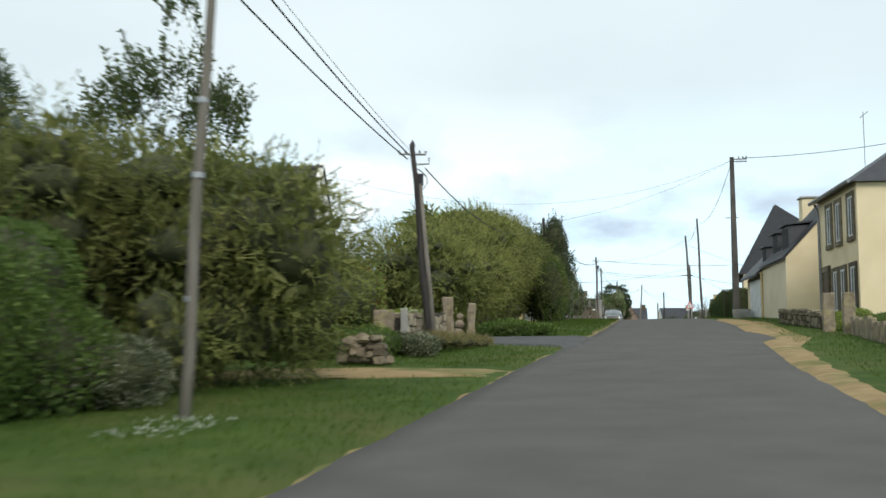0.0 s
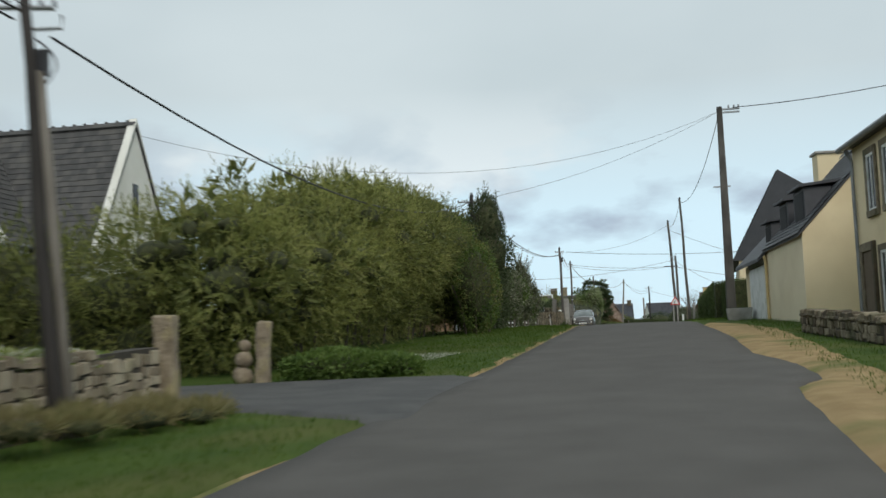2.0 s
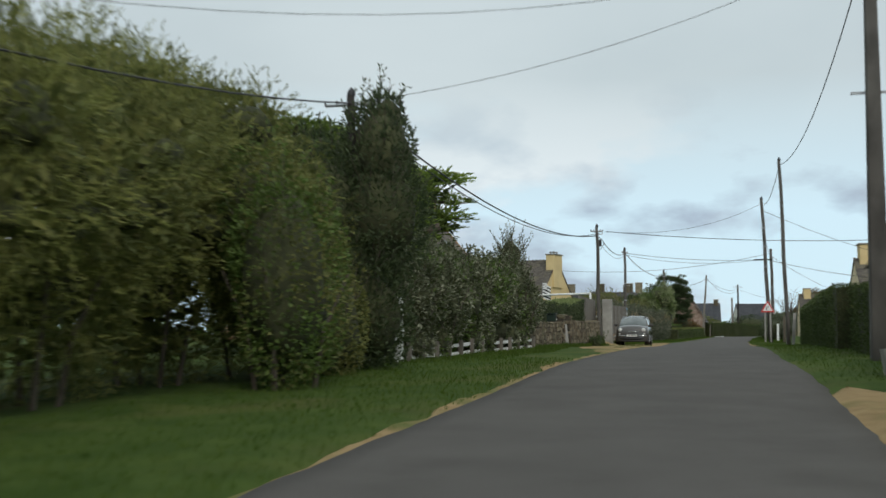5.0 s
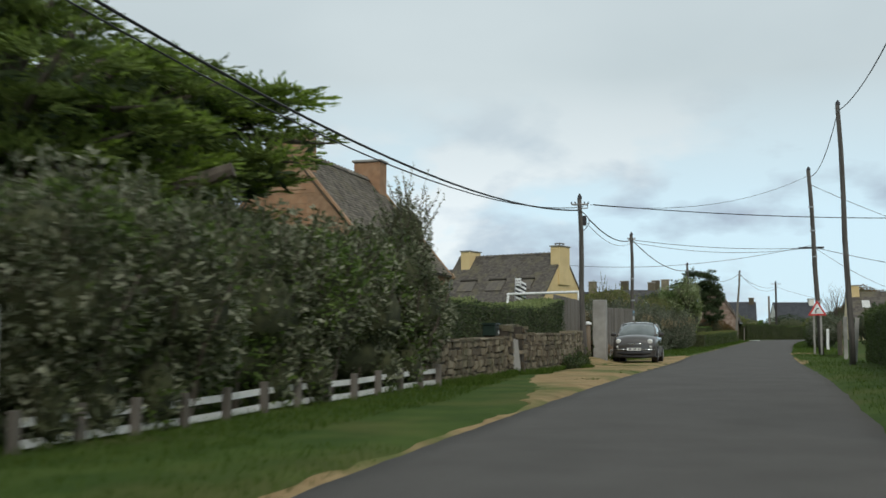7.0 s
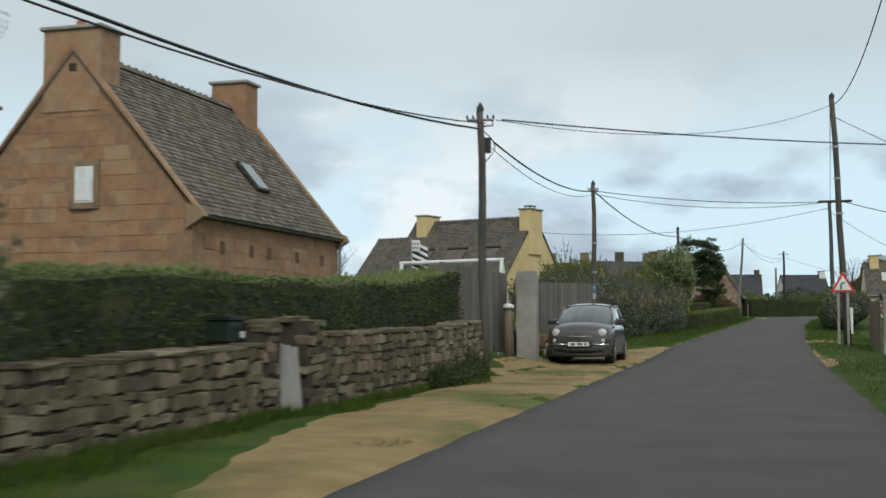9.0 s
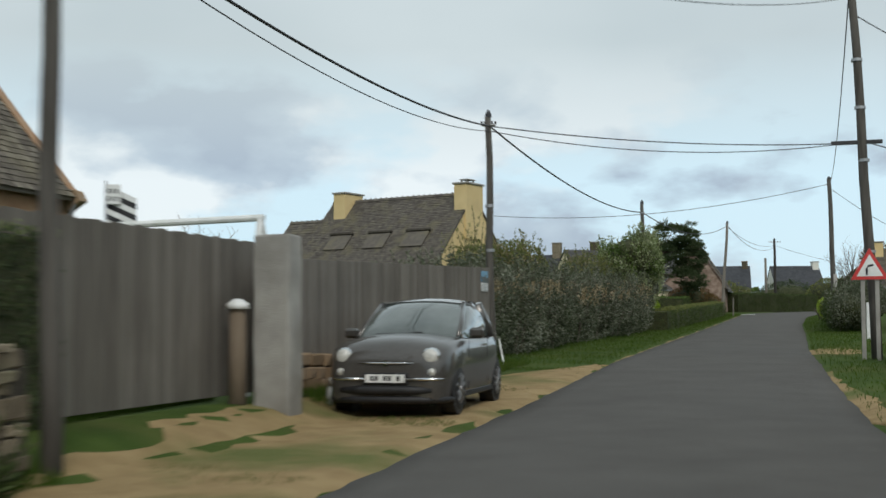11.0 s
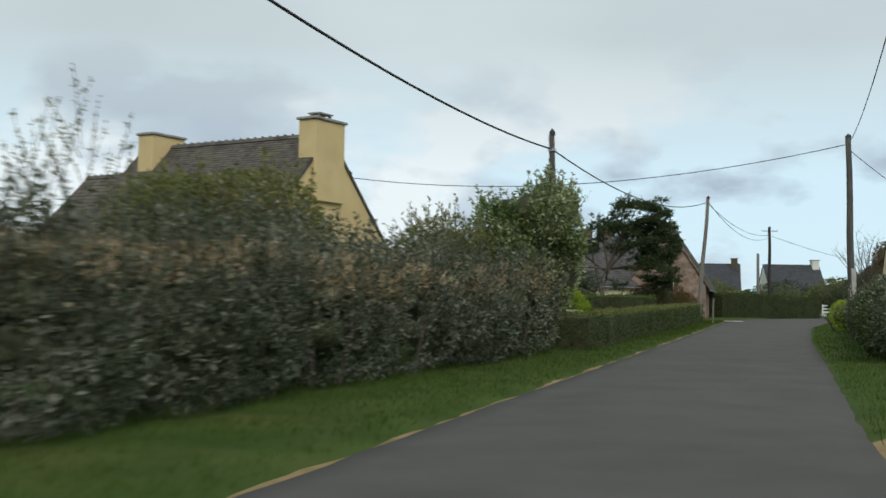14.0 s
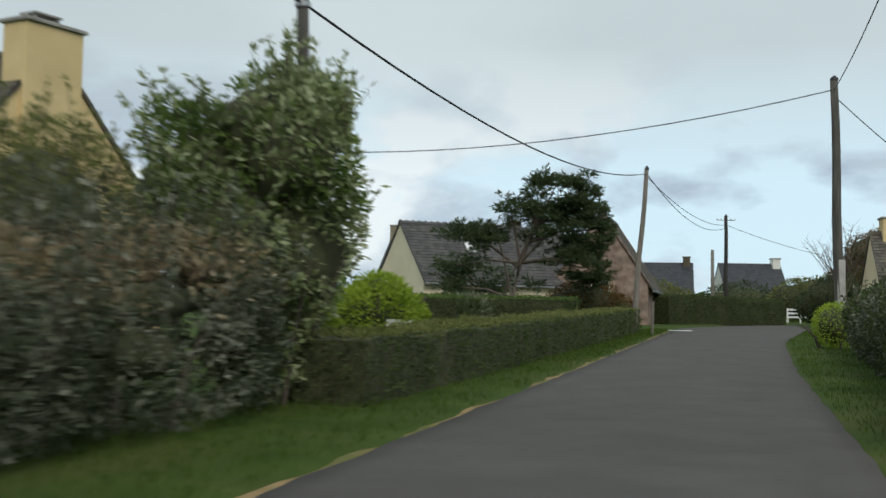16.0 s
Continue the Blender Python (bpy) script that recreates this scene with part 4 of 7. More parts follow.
# a heap of loose stones at the end of the old wall
boulders = []
for k in range(6):
    bm = bmesh.new()
    add_box(bm, -0.5, -0.5, -0.5, 0.5, 0.5, 0.5)
    qr = random.Random(900 + k)
    for v in bm.verts:
        v.co += Vector((qr.uniform(-1, 1), qr.uniform(-1, 1), qr.uniform(-1, 1))) * 0.16
    bmesh.ops.bevel(bm, geom=bm.edges[:], offset=0.16, segments=2, affect="EDGES")
    me = bpy.data.meshes.new("boulder")
    bm.to_mesh(me)
    bm.free()
    me.materials.append(M_GRANP if k % 2 else M_DRYST)
    boulders.append(me)
hp = thing("stone_heap", -3.1, 33.1, ground(-3.1, 33.1), 3, "heap of rough granite stones at a wall's end", "stone heap")
hr = random.Random(77)
for layer, (n_, z_, half_) in enumerate(((4, 0.07, 0.42), (5, 0.19, 0.41), (4, 0.31, 0.38), (3, 0.43, 0.32))):
    for depth_ in (-0.2, 0.08):
        for k in range(n_):
            ob = new("stone", hr.choice(boulders))
            ob.parent = hp
            wx = 2 * half_ / n_
            ob.matrix_basis = pose(-half_ + wx * (k + 0.5) + hr.uniform(-0.03, 0.03), depth_ + hr.uniform(-0.05, 0.05), z_ + hr.uniform(-0.02, 0.03), hr.uniform(-14, 14), hr.uniform(-14, 14), hr.uniform(-25, 25)) @ Matrix.Diagonal((wx * hr.uniform(0.85, 1.55), hr.uniform(0.2, 0.34), hr.uniform(0.10, 0.19), 1))

# right-hand garden wall and stones
dry_wall("garden_wall", (5.9, 55.4), (6.62, 49.2), 0.42, 0.35, "low granite wall before the cream houses", 7, face=-1, count=200)
post("granite_gatepost", 6.45, 47.27, 0.32, 0.28, 1.08, M_GRANP, "broad granite gatepost before a cream house", "gatepost", 3, 0.03, seed=5)
post("granite_gatepost", 6.68, 44.87, 0.3, 0.26, 1.1, M_GRANP, "granite gatepost at the end of a stone fence", "gatepost", 0, 0.03, seed=6)
sf = thing("upright_stone_fence", 6.73, 44.57, ground(6.73, 44.57), 0, "row of upright granite slabs edging a garden", "stone fence")
sr = random.Random(12)
for k in range(26):
    y = -0.25 - k * 0.62
    bm = box(-0.06, -0.27, -0.3, 0.06, 0.27, 0.5 + sr.uniform(-0.08, 0.06), 0.025)
    for v in bm.verts:
        v.co += Vector((sr.uniform(-1, 1), sr.uniform(-1, 1), sr.uniform(-1, 1))) * 0.012
    o = part("stone_slab", bm, M_GRANP, sf)
    o.location = (0.03 * math.sin(k), y, ground(6.73, 44.57 + y) - ground(6.73, 44.57))
pl_ = thing("planter", 5.16, 69.18, zr(69.20), 0, "square grey concrete planter by a garage", "planter")
part("tub", prism([(-0.36, 0), (0.36, 0), (0.42, 0.42), (-0.42, 0.42)], "y", -0.38, 0.38), M_CONC, pl_)
part("soil", box(-0.36, -0.34, 0.36, 0.36, 0.34, 0.425), M_SOIL, pl_)

# white post-and-rail fence with a board gate
fen = thing("white_fence", -4.0, 74.4, 0, 0, "low white post-and-rail fence half hidden by a hedge", "fence")
for k in range(13):
    y = 73.95 + k * 0.92
    x = -4.0 + 0.45 * k / 12
    z = ground(x, y)
    part("post", box(-0.045, -0.045, z - 0.3, 0.045, 0.045, z + 0.38, 0.008, Matrix.Translation((x + 4.11, y - 74.4, 0))), M_GREYWD, fen, "weathered grey post")
    if k < 12:
        x2, y2 = -4.0 + 0.45 * (k + 1) / 12, y + 0.92
        z2 = ground(x2, y2)
        for h in (0.03, 0.22):
            bm = bmesh.new()
            pts = [(x + 4.05, y - 74.4, z + h), (x2 + 4.05, y2 - 74.4, z2 + h), (x2 + 4.05, y2 - 74.4, z2 + h + 0.078), (x + 4.05, y - 74.4, z + h + 0.078)]
            f0 = [bm.verts.new(p) for p in pts]
            f1 = [bm.verts.new((p[0] + 0.025, p[1], p[2])) for p in pts]
            bm.faces.new(f0[::-1]), bm.faces.new(f1)
            for i in range(4):
                bm.faces.new((f0[i], f0[(i + 1) % 4], f1[(i + 1) % 4], f1[i]))
            part("rail", bm, M_WPAINT, fen)
post("white_gatepost", -4.05, 73.75, 0.15, 0.15, 1.3, M_WPAINT, "square white-painted gatepost at the end of a fence", "gatepost", 0, 0.012, seed=7)
wgt = thing("white_gate", -4.3, 73.75, ground(-4.3, 73.75), 170, "solid white board gate overgrown by shrubs", "gate")
for k in range(9):
    part("board", box(0.02 + k * 0.13, -0.02, 0.06, 0.02 + k * 0.13 + 0.124, 0.02, 1.18 - 0.03 * abs(k - 4), 0.005), M_WPAINT, wgt)
for zz in (0.3, 0.95):
    part("ledge", box(0.02, 0.022, zz, 1.2, 0.06, zz + 0.1), M_WPAINT, wgt)

# rubble wall with its little gate
dry_wall("rubble_wall", (-3.55, 91.3), (-3.55, 98.8), 0.92, 0.42, "dry-stone wall of brown granite rubble below a clipped hedge", 21, face=-1, count=420)
dry_wall("rubble_wall", (-3.75, 84.3), (-3.6, 90.1), 0.80, 0.42, "dry-stone wall of brown granite rubble below a clipped hedge", 22, face=-1, count=320)
dry_wall("wall_pillar", (-3.6, 89.95), (-3.6, 90.38), 1.05, 0.48, "rough stone pillar beside a small gate", 23, both=True, count=70, course=0.095)
dry_wall("wall_pillar", (-3.55, 91.0), (-3.55, 91.45), 1.12, 0.48, "rough stone pillar beside a small gate", 24, both=True, count=70, course=0.095)
wb = thing("board_gate", -3.36, 90.64, ground(-3.36, 90.64), 84, "small leaning gate of pale weathered boards", "gate")
for k in range(3):
    part("board", box(-0.22 + k * 0.15, -0.015, 0.0, -0.22 + k * 0.15 + 0.145, 0.015, 0.80 - 0.02 * k, 0.004, Matrix.Rotation(radians(-6), 4, "X")), M_CONC, wb)
mb = thing("mailbox", -3.72, 89.72, ground(-3.6, 89.7) + 0.82, 90, "dark green metal mailbox on a stone wall", "mailbox")
M_GREEN = mat("dark_green_metal", [(0.008, 0.02, 0.014), (0.014, 0.032, 0.022)], 6, 0.45)
part("body", box(-0.18, -0.14, 0.0, 0.18, 0.14, 0.24, 0.02), M_GREEN, mb)
part("lid", prism([(-0.16, 0.243), (0.16, 0.243), (0.16, 0.27), (-0.16, 0.285)], "x", -0.2, 0.2), M_GREEN, mb)
part("slot", box(-0.12, -0.146, 0.15, 0.12, -0.141, 0.18), M_WIRE, mb)
part("label_plate", box(0.06, -0.146, 0.05, 0.16, -0.141, 0.12), M_WPAINT, mb)

# timber gate, concrete post, grey board fence
tg = thing("timber_gate", -4.3, 99.3, ground(-4.3, 99.6), 90, "closed weathered timber gate of upright boards", "gate")
for k in range(35):
    part("board", box(k * 0.145, -0.012, 0.08, k * 0.145 + 0.14, 0.012, 1.82 + 0.01 * math.sin(k * 2.3), 0.003), M_GREYWD, tg)
for zz in (0.35, 1.5):
    part("ledge", box(0.0, 0.0125, zz, 5.0, 0.05, zz + 0.1), M_GREYWD, tg)
post("concrete_gatepost", -3.66, 103.65, 0.42, 0.36, 1.88, M_CONC, "thick pale concrete gatepost beside a board fence", "gatepost", 0, 0.02, seed=8)
pp = thing("white_pipe", -3.52, 104.8, ground(-3.52, 104.8), 0, "bent white plastic pipe at a post's foot", "pipe")
part("elbow", tube([(0, 0, -0.1), (0, 0, 0.2), (0.02, 0, 0.3), (0.1, 0, 0.34), (0.16, 0, 0.3), (0.17, 0, 0.1)], [0.035] * 6, 8), M_WPAINT, pp, smooth=True)
bs = thing("capped_post", -4.02, 103.4, ground(-4.02, 103.4), 0, "round wooden post with a white cap", "post")
part("shaft", tube([(0, 0, -0.2), (0, 0, 1.02)], [0.10, 0.09], 12), M_BROWNWD, bs, smooth=True)
part("cap", tube([(0, 0, 1.02), (0, 0, 1.08), (0, 0, 1.13)], [0.13, 0.12, 0.04], 12), M_WPAINT, bs, smooth=True)
fr = thing("white_swing_frame", -5.8, 105.3, ground(-5.8, 105.3), 0, "white tubular garden frame rising above a fence", "garden frame")
part("beam", tube([(-1.35, 0, 2.15), (1.2, 0, 2.2)], [0.045, 0.045], 8), M_WPAINT, fr)
part("leg", tube([(1.15, 0, 2.2), (1.2, -0.3, 1.2), (1.22, -0.5, -0.1)], [0.045] * 3, 8), M_WPAINT, fr)
part("leg", tube([(1.15, 0, 2.2), (1.3, 0.6, -0.1)], [0.045] * 2, 8), M_WPAINT, fr)
part("leg", tube([(-1.3, 0, 2.15), (-1.4, -0.7, -0.1)], [0.045] * 2, 8), M_WPAINT, fr)

bf = thing("board_fence", -3.95, 104.0, 0, 90, "tall fence of silvered upright boards on a stone base", "fence")
fr_ = random.Random(31)
for k in range(77):
    z0 = 4.95 + 0.014 * (k * 0.131)
    z1 = 6.22 + 0.030 * (k * 0.131)
    x0 = k * 0.131
    part("board", box(x0 + 0.001, -0.012 + fr_.uniform(-0.004, 0.004), z0 + fr_.uniform(-0.01, 0.01), x0 + 0.123, 0.012, z1 + fr_.uniform(-0.008, 0.008), 0.003), M_GREYWD, bf)
part("rail", prism([(0.0125, 5.25), (0.05, 5.25), (0.05, 5.35), (0.0125, 5.35)], "x", 0, 10.08), M_GREYWD, bf)
part("sill_beam", prism([(-0.05, 4.86), (0.04, 4.86), (0.04, 4.94), (-0.05, 4.94)], "x", 0.2, 10.08), M_BROWNWD, bf).rotation_euler = (0, -0.014, 0)
tan = [stone_mesh("tan_stone", w, h, 0.15, 70 + k, M_SANDST, 0.008, 0.014) for k, (w, h) in enumerate(((0.32, 0.16), (0.25, 0.15), (0.40, 0.17), (0.2, 0.14)))]
dry_wall("stone_base_wall", (-4.0, 104.3), (-4.0, 114.15), 0.56, 0.3, "low base wall of squared tan stones under a fence", 33, face=-1, count=400, kinds=(tan, (0.32, 0.25, 0.40, 0.2), (0.16, 0.15, 0.17, 0.14)), course=0.165, core=M_JOINT, tilt=1.5)
ps = thing("fence_poster", -3.93, 113.42, 6.225, 90, "small weathered picture panel above a printed notice", "notice")
M_SKYP = mat("printed_blue", [(0.10, 0.25, 0.38), (0.16, 0.36, 0.52)], 9, 0.5)
M_DKP = mat("printed_dark", [(0.03, 0.04, 0.04), (0.10, 0.11, 0.10)], 14, 0.5)
part("picture_panel", box(0, -0.012, 0.0, 0.48, -0.004, 0.215, 0.002), M_SKYP, ps)
part("picture_shape", prism([(0.003, 0.003), (0.477, 0.003), (0.477, 0.10), (0.36, 0.08), (0.33, 0.15), (0.29, 0.15), (0.27, 0.09), (0.17, 0.13), (0.10, 0.09), (0.003, 0.11)], "y", -0.016, -0.0125), M_DKP, ps)
nt = part("notice_sheet", box(0.0, -0.012, -0.17, 0.48, -0.004, -0.01, 0.002), M_WPAINT, ps)
for k in range(5):
    part("text_bar", box(0.04, -0.015, -0.045 - k * 0.028, 0.44 - 0.05 * (k % 2), -0.0125, -0.034 - k * 0.028), M_LEAD, nt)
ub = thing("utility_cabinet", -4.2, 115.0, ground(-4.2, 115.0), 95, "small weathered beige utility cabinet in the grass", "utility cabinet")
M_BEIGE = mat("beige_plastic", [(0.36, 0.34, 0.28), (0.44, 0.42, 0.35)], 5, 0.6, stain=((0.2, 0.19, 0.13), 2.0, 0.6))
part("box_body", box(-0.17, -0.12, -0.1, 0.17, 0.12, 0.62, 0.02), M_BEIGE, ub)
part("box_lid", box(-0.19, -0.14, 0.622, 0.19, 0.14, 0.68, 0.015), M_BEIGE, ub)
part("hatch", box(-0.13, -0.128, 0.08, 0.13, -0.122, 0.55), M_BEIGE, ub)
lp = part("leaning_stake", tube([(-3.85, 114.9, ground(-3.85, 115)), (-3.98, 115.0, ground(-3.85, 115) + 0.55)], [0.02, 0.018], 6), M_WPAINT)
tagged(lp, "short pale stake leaning on a pole", "stake")

# right-hand fences and posts
post("concrete_post", 4.1, 111.5, 0.14, 0.14, 1.55, M_CONC, "pale concrete gatepost beside a hedge", "gatepost", 0, 0.01, seed=11)
post("concrete_post", 4.3, 108.6, 0.14, 0.14, 1.5, M_CONC, "pale concrete gatepost beside a hedge", "gatepost", 0, 0.01, (0, 4), seed=12)
pf = thing("paling_fence", 4.0, 112.2, ground(4.2, 115), 90, "worn brown paling fence beside the road", "fence")
for k in range(44):
    part("paling", box(k * 0.14, -0.012, 0.05, k * 0.14 + 0.10, 0.012, 1.35 + 0.04 * math.sin(k * 1.9), 0.003), M_BROWNWD, pf)
for zz in (0.3, 1.05):
    part("rail", box(0, -0.05, zz, 6.2, -0.0125, zz + 0.08), M_BROWNWD, pf)
post("white_post", 3.82, 129.95, 0.14, 0.14, 1.1, M_WPAINT, "white-painted wooden post at a gateway", "post", 0, 0.01, seed=13)

# warning sign
sg = thing("warning_sign", 3.2, 117.5, ground(3.2, 117.5), 3, "triangular red-edged bend sign on twin pale posts", "road sign")
M_SIGNR = mat("sign_red", [(0.50, 0.03, 0.03), (0.58, 0.05, 0.04)], 4, 0.4)
for xk in (-0.14, 0.14):
    part("sign_post", box(xk - 0.04, 0.0, -0.2, xk + 0.04, 0.06, 1.98, 0.006), M_CONC, sg)


def tri_plate(r, y0, y1, z):
    return prism([(r * math.cos(radians(a)), z + r * math.sin(radians(a))) for a in (90, 210, 330)], "y", y0, y1)


tri = part("plate", tri_plate(0.43, -0.03, -0.005, 1.86), M_SIGNR, sg, "red triangular plate")
part("face", tri_plate(0.30, -0.034, -0.0305, 1.86), M_WPAINT, tri, "white triangular face")
part("arrow", tube([(-0.06, -0.037, 1.74), (-0.06, -0.037, 1.86), (-0.03, -0.037, 1.92), (0.07, -0.037, 1.94)], [0.022] * 4, 4), M_WIRE, tri, "black bend arrow")

# small white picket gate far off
gz_ = ground(4.8, 206.0)
wf = thing("rail_gate", 3.62, 206.0, gz_, 0, "low white wooden rail gate across a far entrance", "gate")
for k in range(4):
    part("gate_post", box(k * 0.8, -0.03, 0.0, k * 0.8 + 0.1, 0.03, 7.3 - gz_, 0.006), M_WPAINT, wf)
for zz in (0.16, 0.40, 0.64):
    part("rail", box(0, 0.0305, 7.3 - gz_ - zz, 2.5, 0.06, 7.3 - gz_ - zz + 0.12), M_WPAINT, wf)
pt = part("paper_sheet", box(-0.42, -0.32, 0.0, 0.42, 0.32, 0.03, 0.006), M_WPAINT)
pt.matrix_world = pose(-1.42, 172.85, zr(172.85) + 0.05, 0, 0, 12)
tagged(pt, "flat pale slab lying at the road edge", "slab")

# ---- parked hatchback ----
M_CAR = mat("grey_car_paint", [(0.070, 0.064, 0.058), (0.088, 0.081, 0.074)], 40, 0.3, metal=0.3, coat=0.9)
M_CHROME = mat("chrome", [(0.7, 0.7, 0.7), (0.8, 0.8, 0.8)], 3, 0.12, metal=1.0)
M_TYRE = mat("tyre_rubber", [(0.012, 0.012, 0.012), (0.025, 0.025, 0.025)], 20, 0.85)
M_ALLOY = mat("alloy_rim", [(0.35, 0.35, 0.36), (0.45, 0.45, 0.46)], 5, 0.3, metal=0.9)
M_BLACKP = mat("black_plastic", [(0.010, 0.010, 0.011), (0.02, 0.02, 0.022)], 12, 0.6)
M_LAMP = mat("lamp_lens", [(0.45, 0.45, 0.42), (0.70, 0.70, 0.66)], 60, 0.08, spec=0.8)
M_REDL = mat("red_lens", [(0.25, 0.01, 0.01), (0.35, 0.02, 0.02)], 8, 0.15)
car = thing("hatchback_car", -2.68, 104.4, zr(106.0) + 0.06, 2, "small grey three-door hatchback parked on gravel", "car")


def loft(sections, material, name, parent, label="", close=True):
    """A skin over half sections given as (y, [(x, z), ...]), mirrored in x."""
    bm = bmesh.new()
    rows = []
    for y, pts in sections:
        full = [(-x, z) for x, z in pts if x > 1e-4] + [(x, z) for x, z in pts[::-1]]
        rows.append([bm.verts.new((x, y, z)) for x, z in full])
    for p, q in zip(rows, rows[1:]):
        for k in range(len(p) - 1):
            bm.faces.new((p[k], p[k + 1], q[k + 1], q[k]))
    if close:
        bm.faces.new(rows[0][::-1])
        bm.faces.new(rows[-1])
    bmesh.ops.recalc_face_normals(bm, faces=bm.faces[:])
    return part(name, bm, material, parent, label, True)


def body_sec(y, w, zb_, zt, crown=0.05, tuck=0.95):
    return (y, [(w * tuck, zb_), (w * 0.98, zb_ + 0.12), (w, zb_ + 0.3), (w * 0.985, zt - 0.16), (w * 0.94, zt - 0.05), (w * 0.80, zt), (w * 0.4, zt + crown * 0.8), (0.0, zt + crown)])


lower = [(0.0, 0.60, 0.20, 0.62, 0.05), (0.02, 0.68, 0.17, 0.70, 0.055), (0.07, 0.745, 0.16, 0.78, 0.06), (0.17, 0.79, 0.16, 0.85, 0.065), (0.40, 0.81, 0.16, 0.90, 0.07), (0.75, 0.82, 0.16, 0.935, 0.07), (1.05, 0.82, 0.16, 0.95, 0.06), (1.6, 0.82, 0.16, 0.95, 0.03), (2.3, 0.82, 0.16, 0.955, 0.03), (2.85, 0.82, 0.16, 0.965, 0.03), (3.15, 0.79, 0.18, 0.95, 0.03), (3.36, 0.74, 0.22, 0.90, 0.02), (3.48, 0.66, 0.28, 0.82, 0.01), (3.54, 0.54, 0.34, 0.70, 0.0)]
loft([body_sec(*s) for s in lower], M_CAR, "body", car)


def cab_sec(y, w0, z0, w1, z1, crown):
    return (y, [(w0, z0), (w0 * 0.985, z0 + (z1 - z0) * 0.35), ((w0 + w1) / 2 + 0.02, z0 + (z1 - z0) * 0.7), (w1, z1), (w1 * 0.5, z1 + crown * 0.8), (0.0, z1 + crown)])


cab = [(1.0, 0.70, 0.93, 0.68, 0.945, 0.02), (1.25, 0.72, 0.93, 0.64, 1.12, 0.03), (1.5, 0.735, 0.93, 0.60, 1.28, 0.035), (1.75, 0.74, 0.93, 0.575, 1.395, 0.04), (2.0, 0.74, 0.93, 0.57, 1.43, 0.045), (2.4, 0.735, 0.94, 0.57, 1.435, 0.045), (2.7, 0.725, 0.95, 0.56, 1.385, 0.04), (2.92, 0.705, 0.95, 0.55, 1.28, 0.035), (3.15, 0.675, 0.94, 0.57, 1.10, 0.03), (3.32, 0.63, 0.91, 0.60, 0.935, 0.02)]
loft([cab_sec(*s) for s in cab], M_CARGL, "glasshouse", car, "dark car windows with interior and sky reflection put into the colour")
roof_s = []
for s in cab[3:8]:
    y, pts = cab_sec(*s)
    roof_s.append((y, [(x * 1.01 + 0.004, z + 0.008) for x, z in pts[3:]]))
loft(roof_s, M_CAR, "roof_panel", car, close=False)


def strip(p, q, w, name):
    for sx in (-1, 1):
        part(name, tube([(sx * p[0], p[1], p[2]), (sx * (p[0] + q[0]) / 2 * 1.015, (p[1] + q[1]) / 2, (p[2] + q[2]) / 2), (sx * q[0], q[1], q[2])], [w] * 3, 6), M_CAR, car, smooth=True)


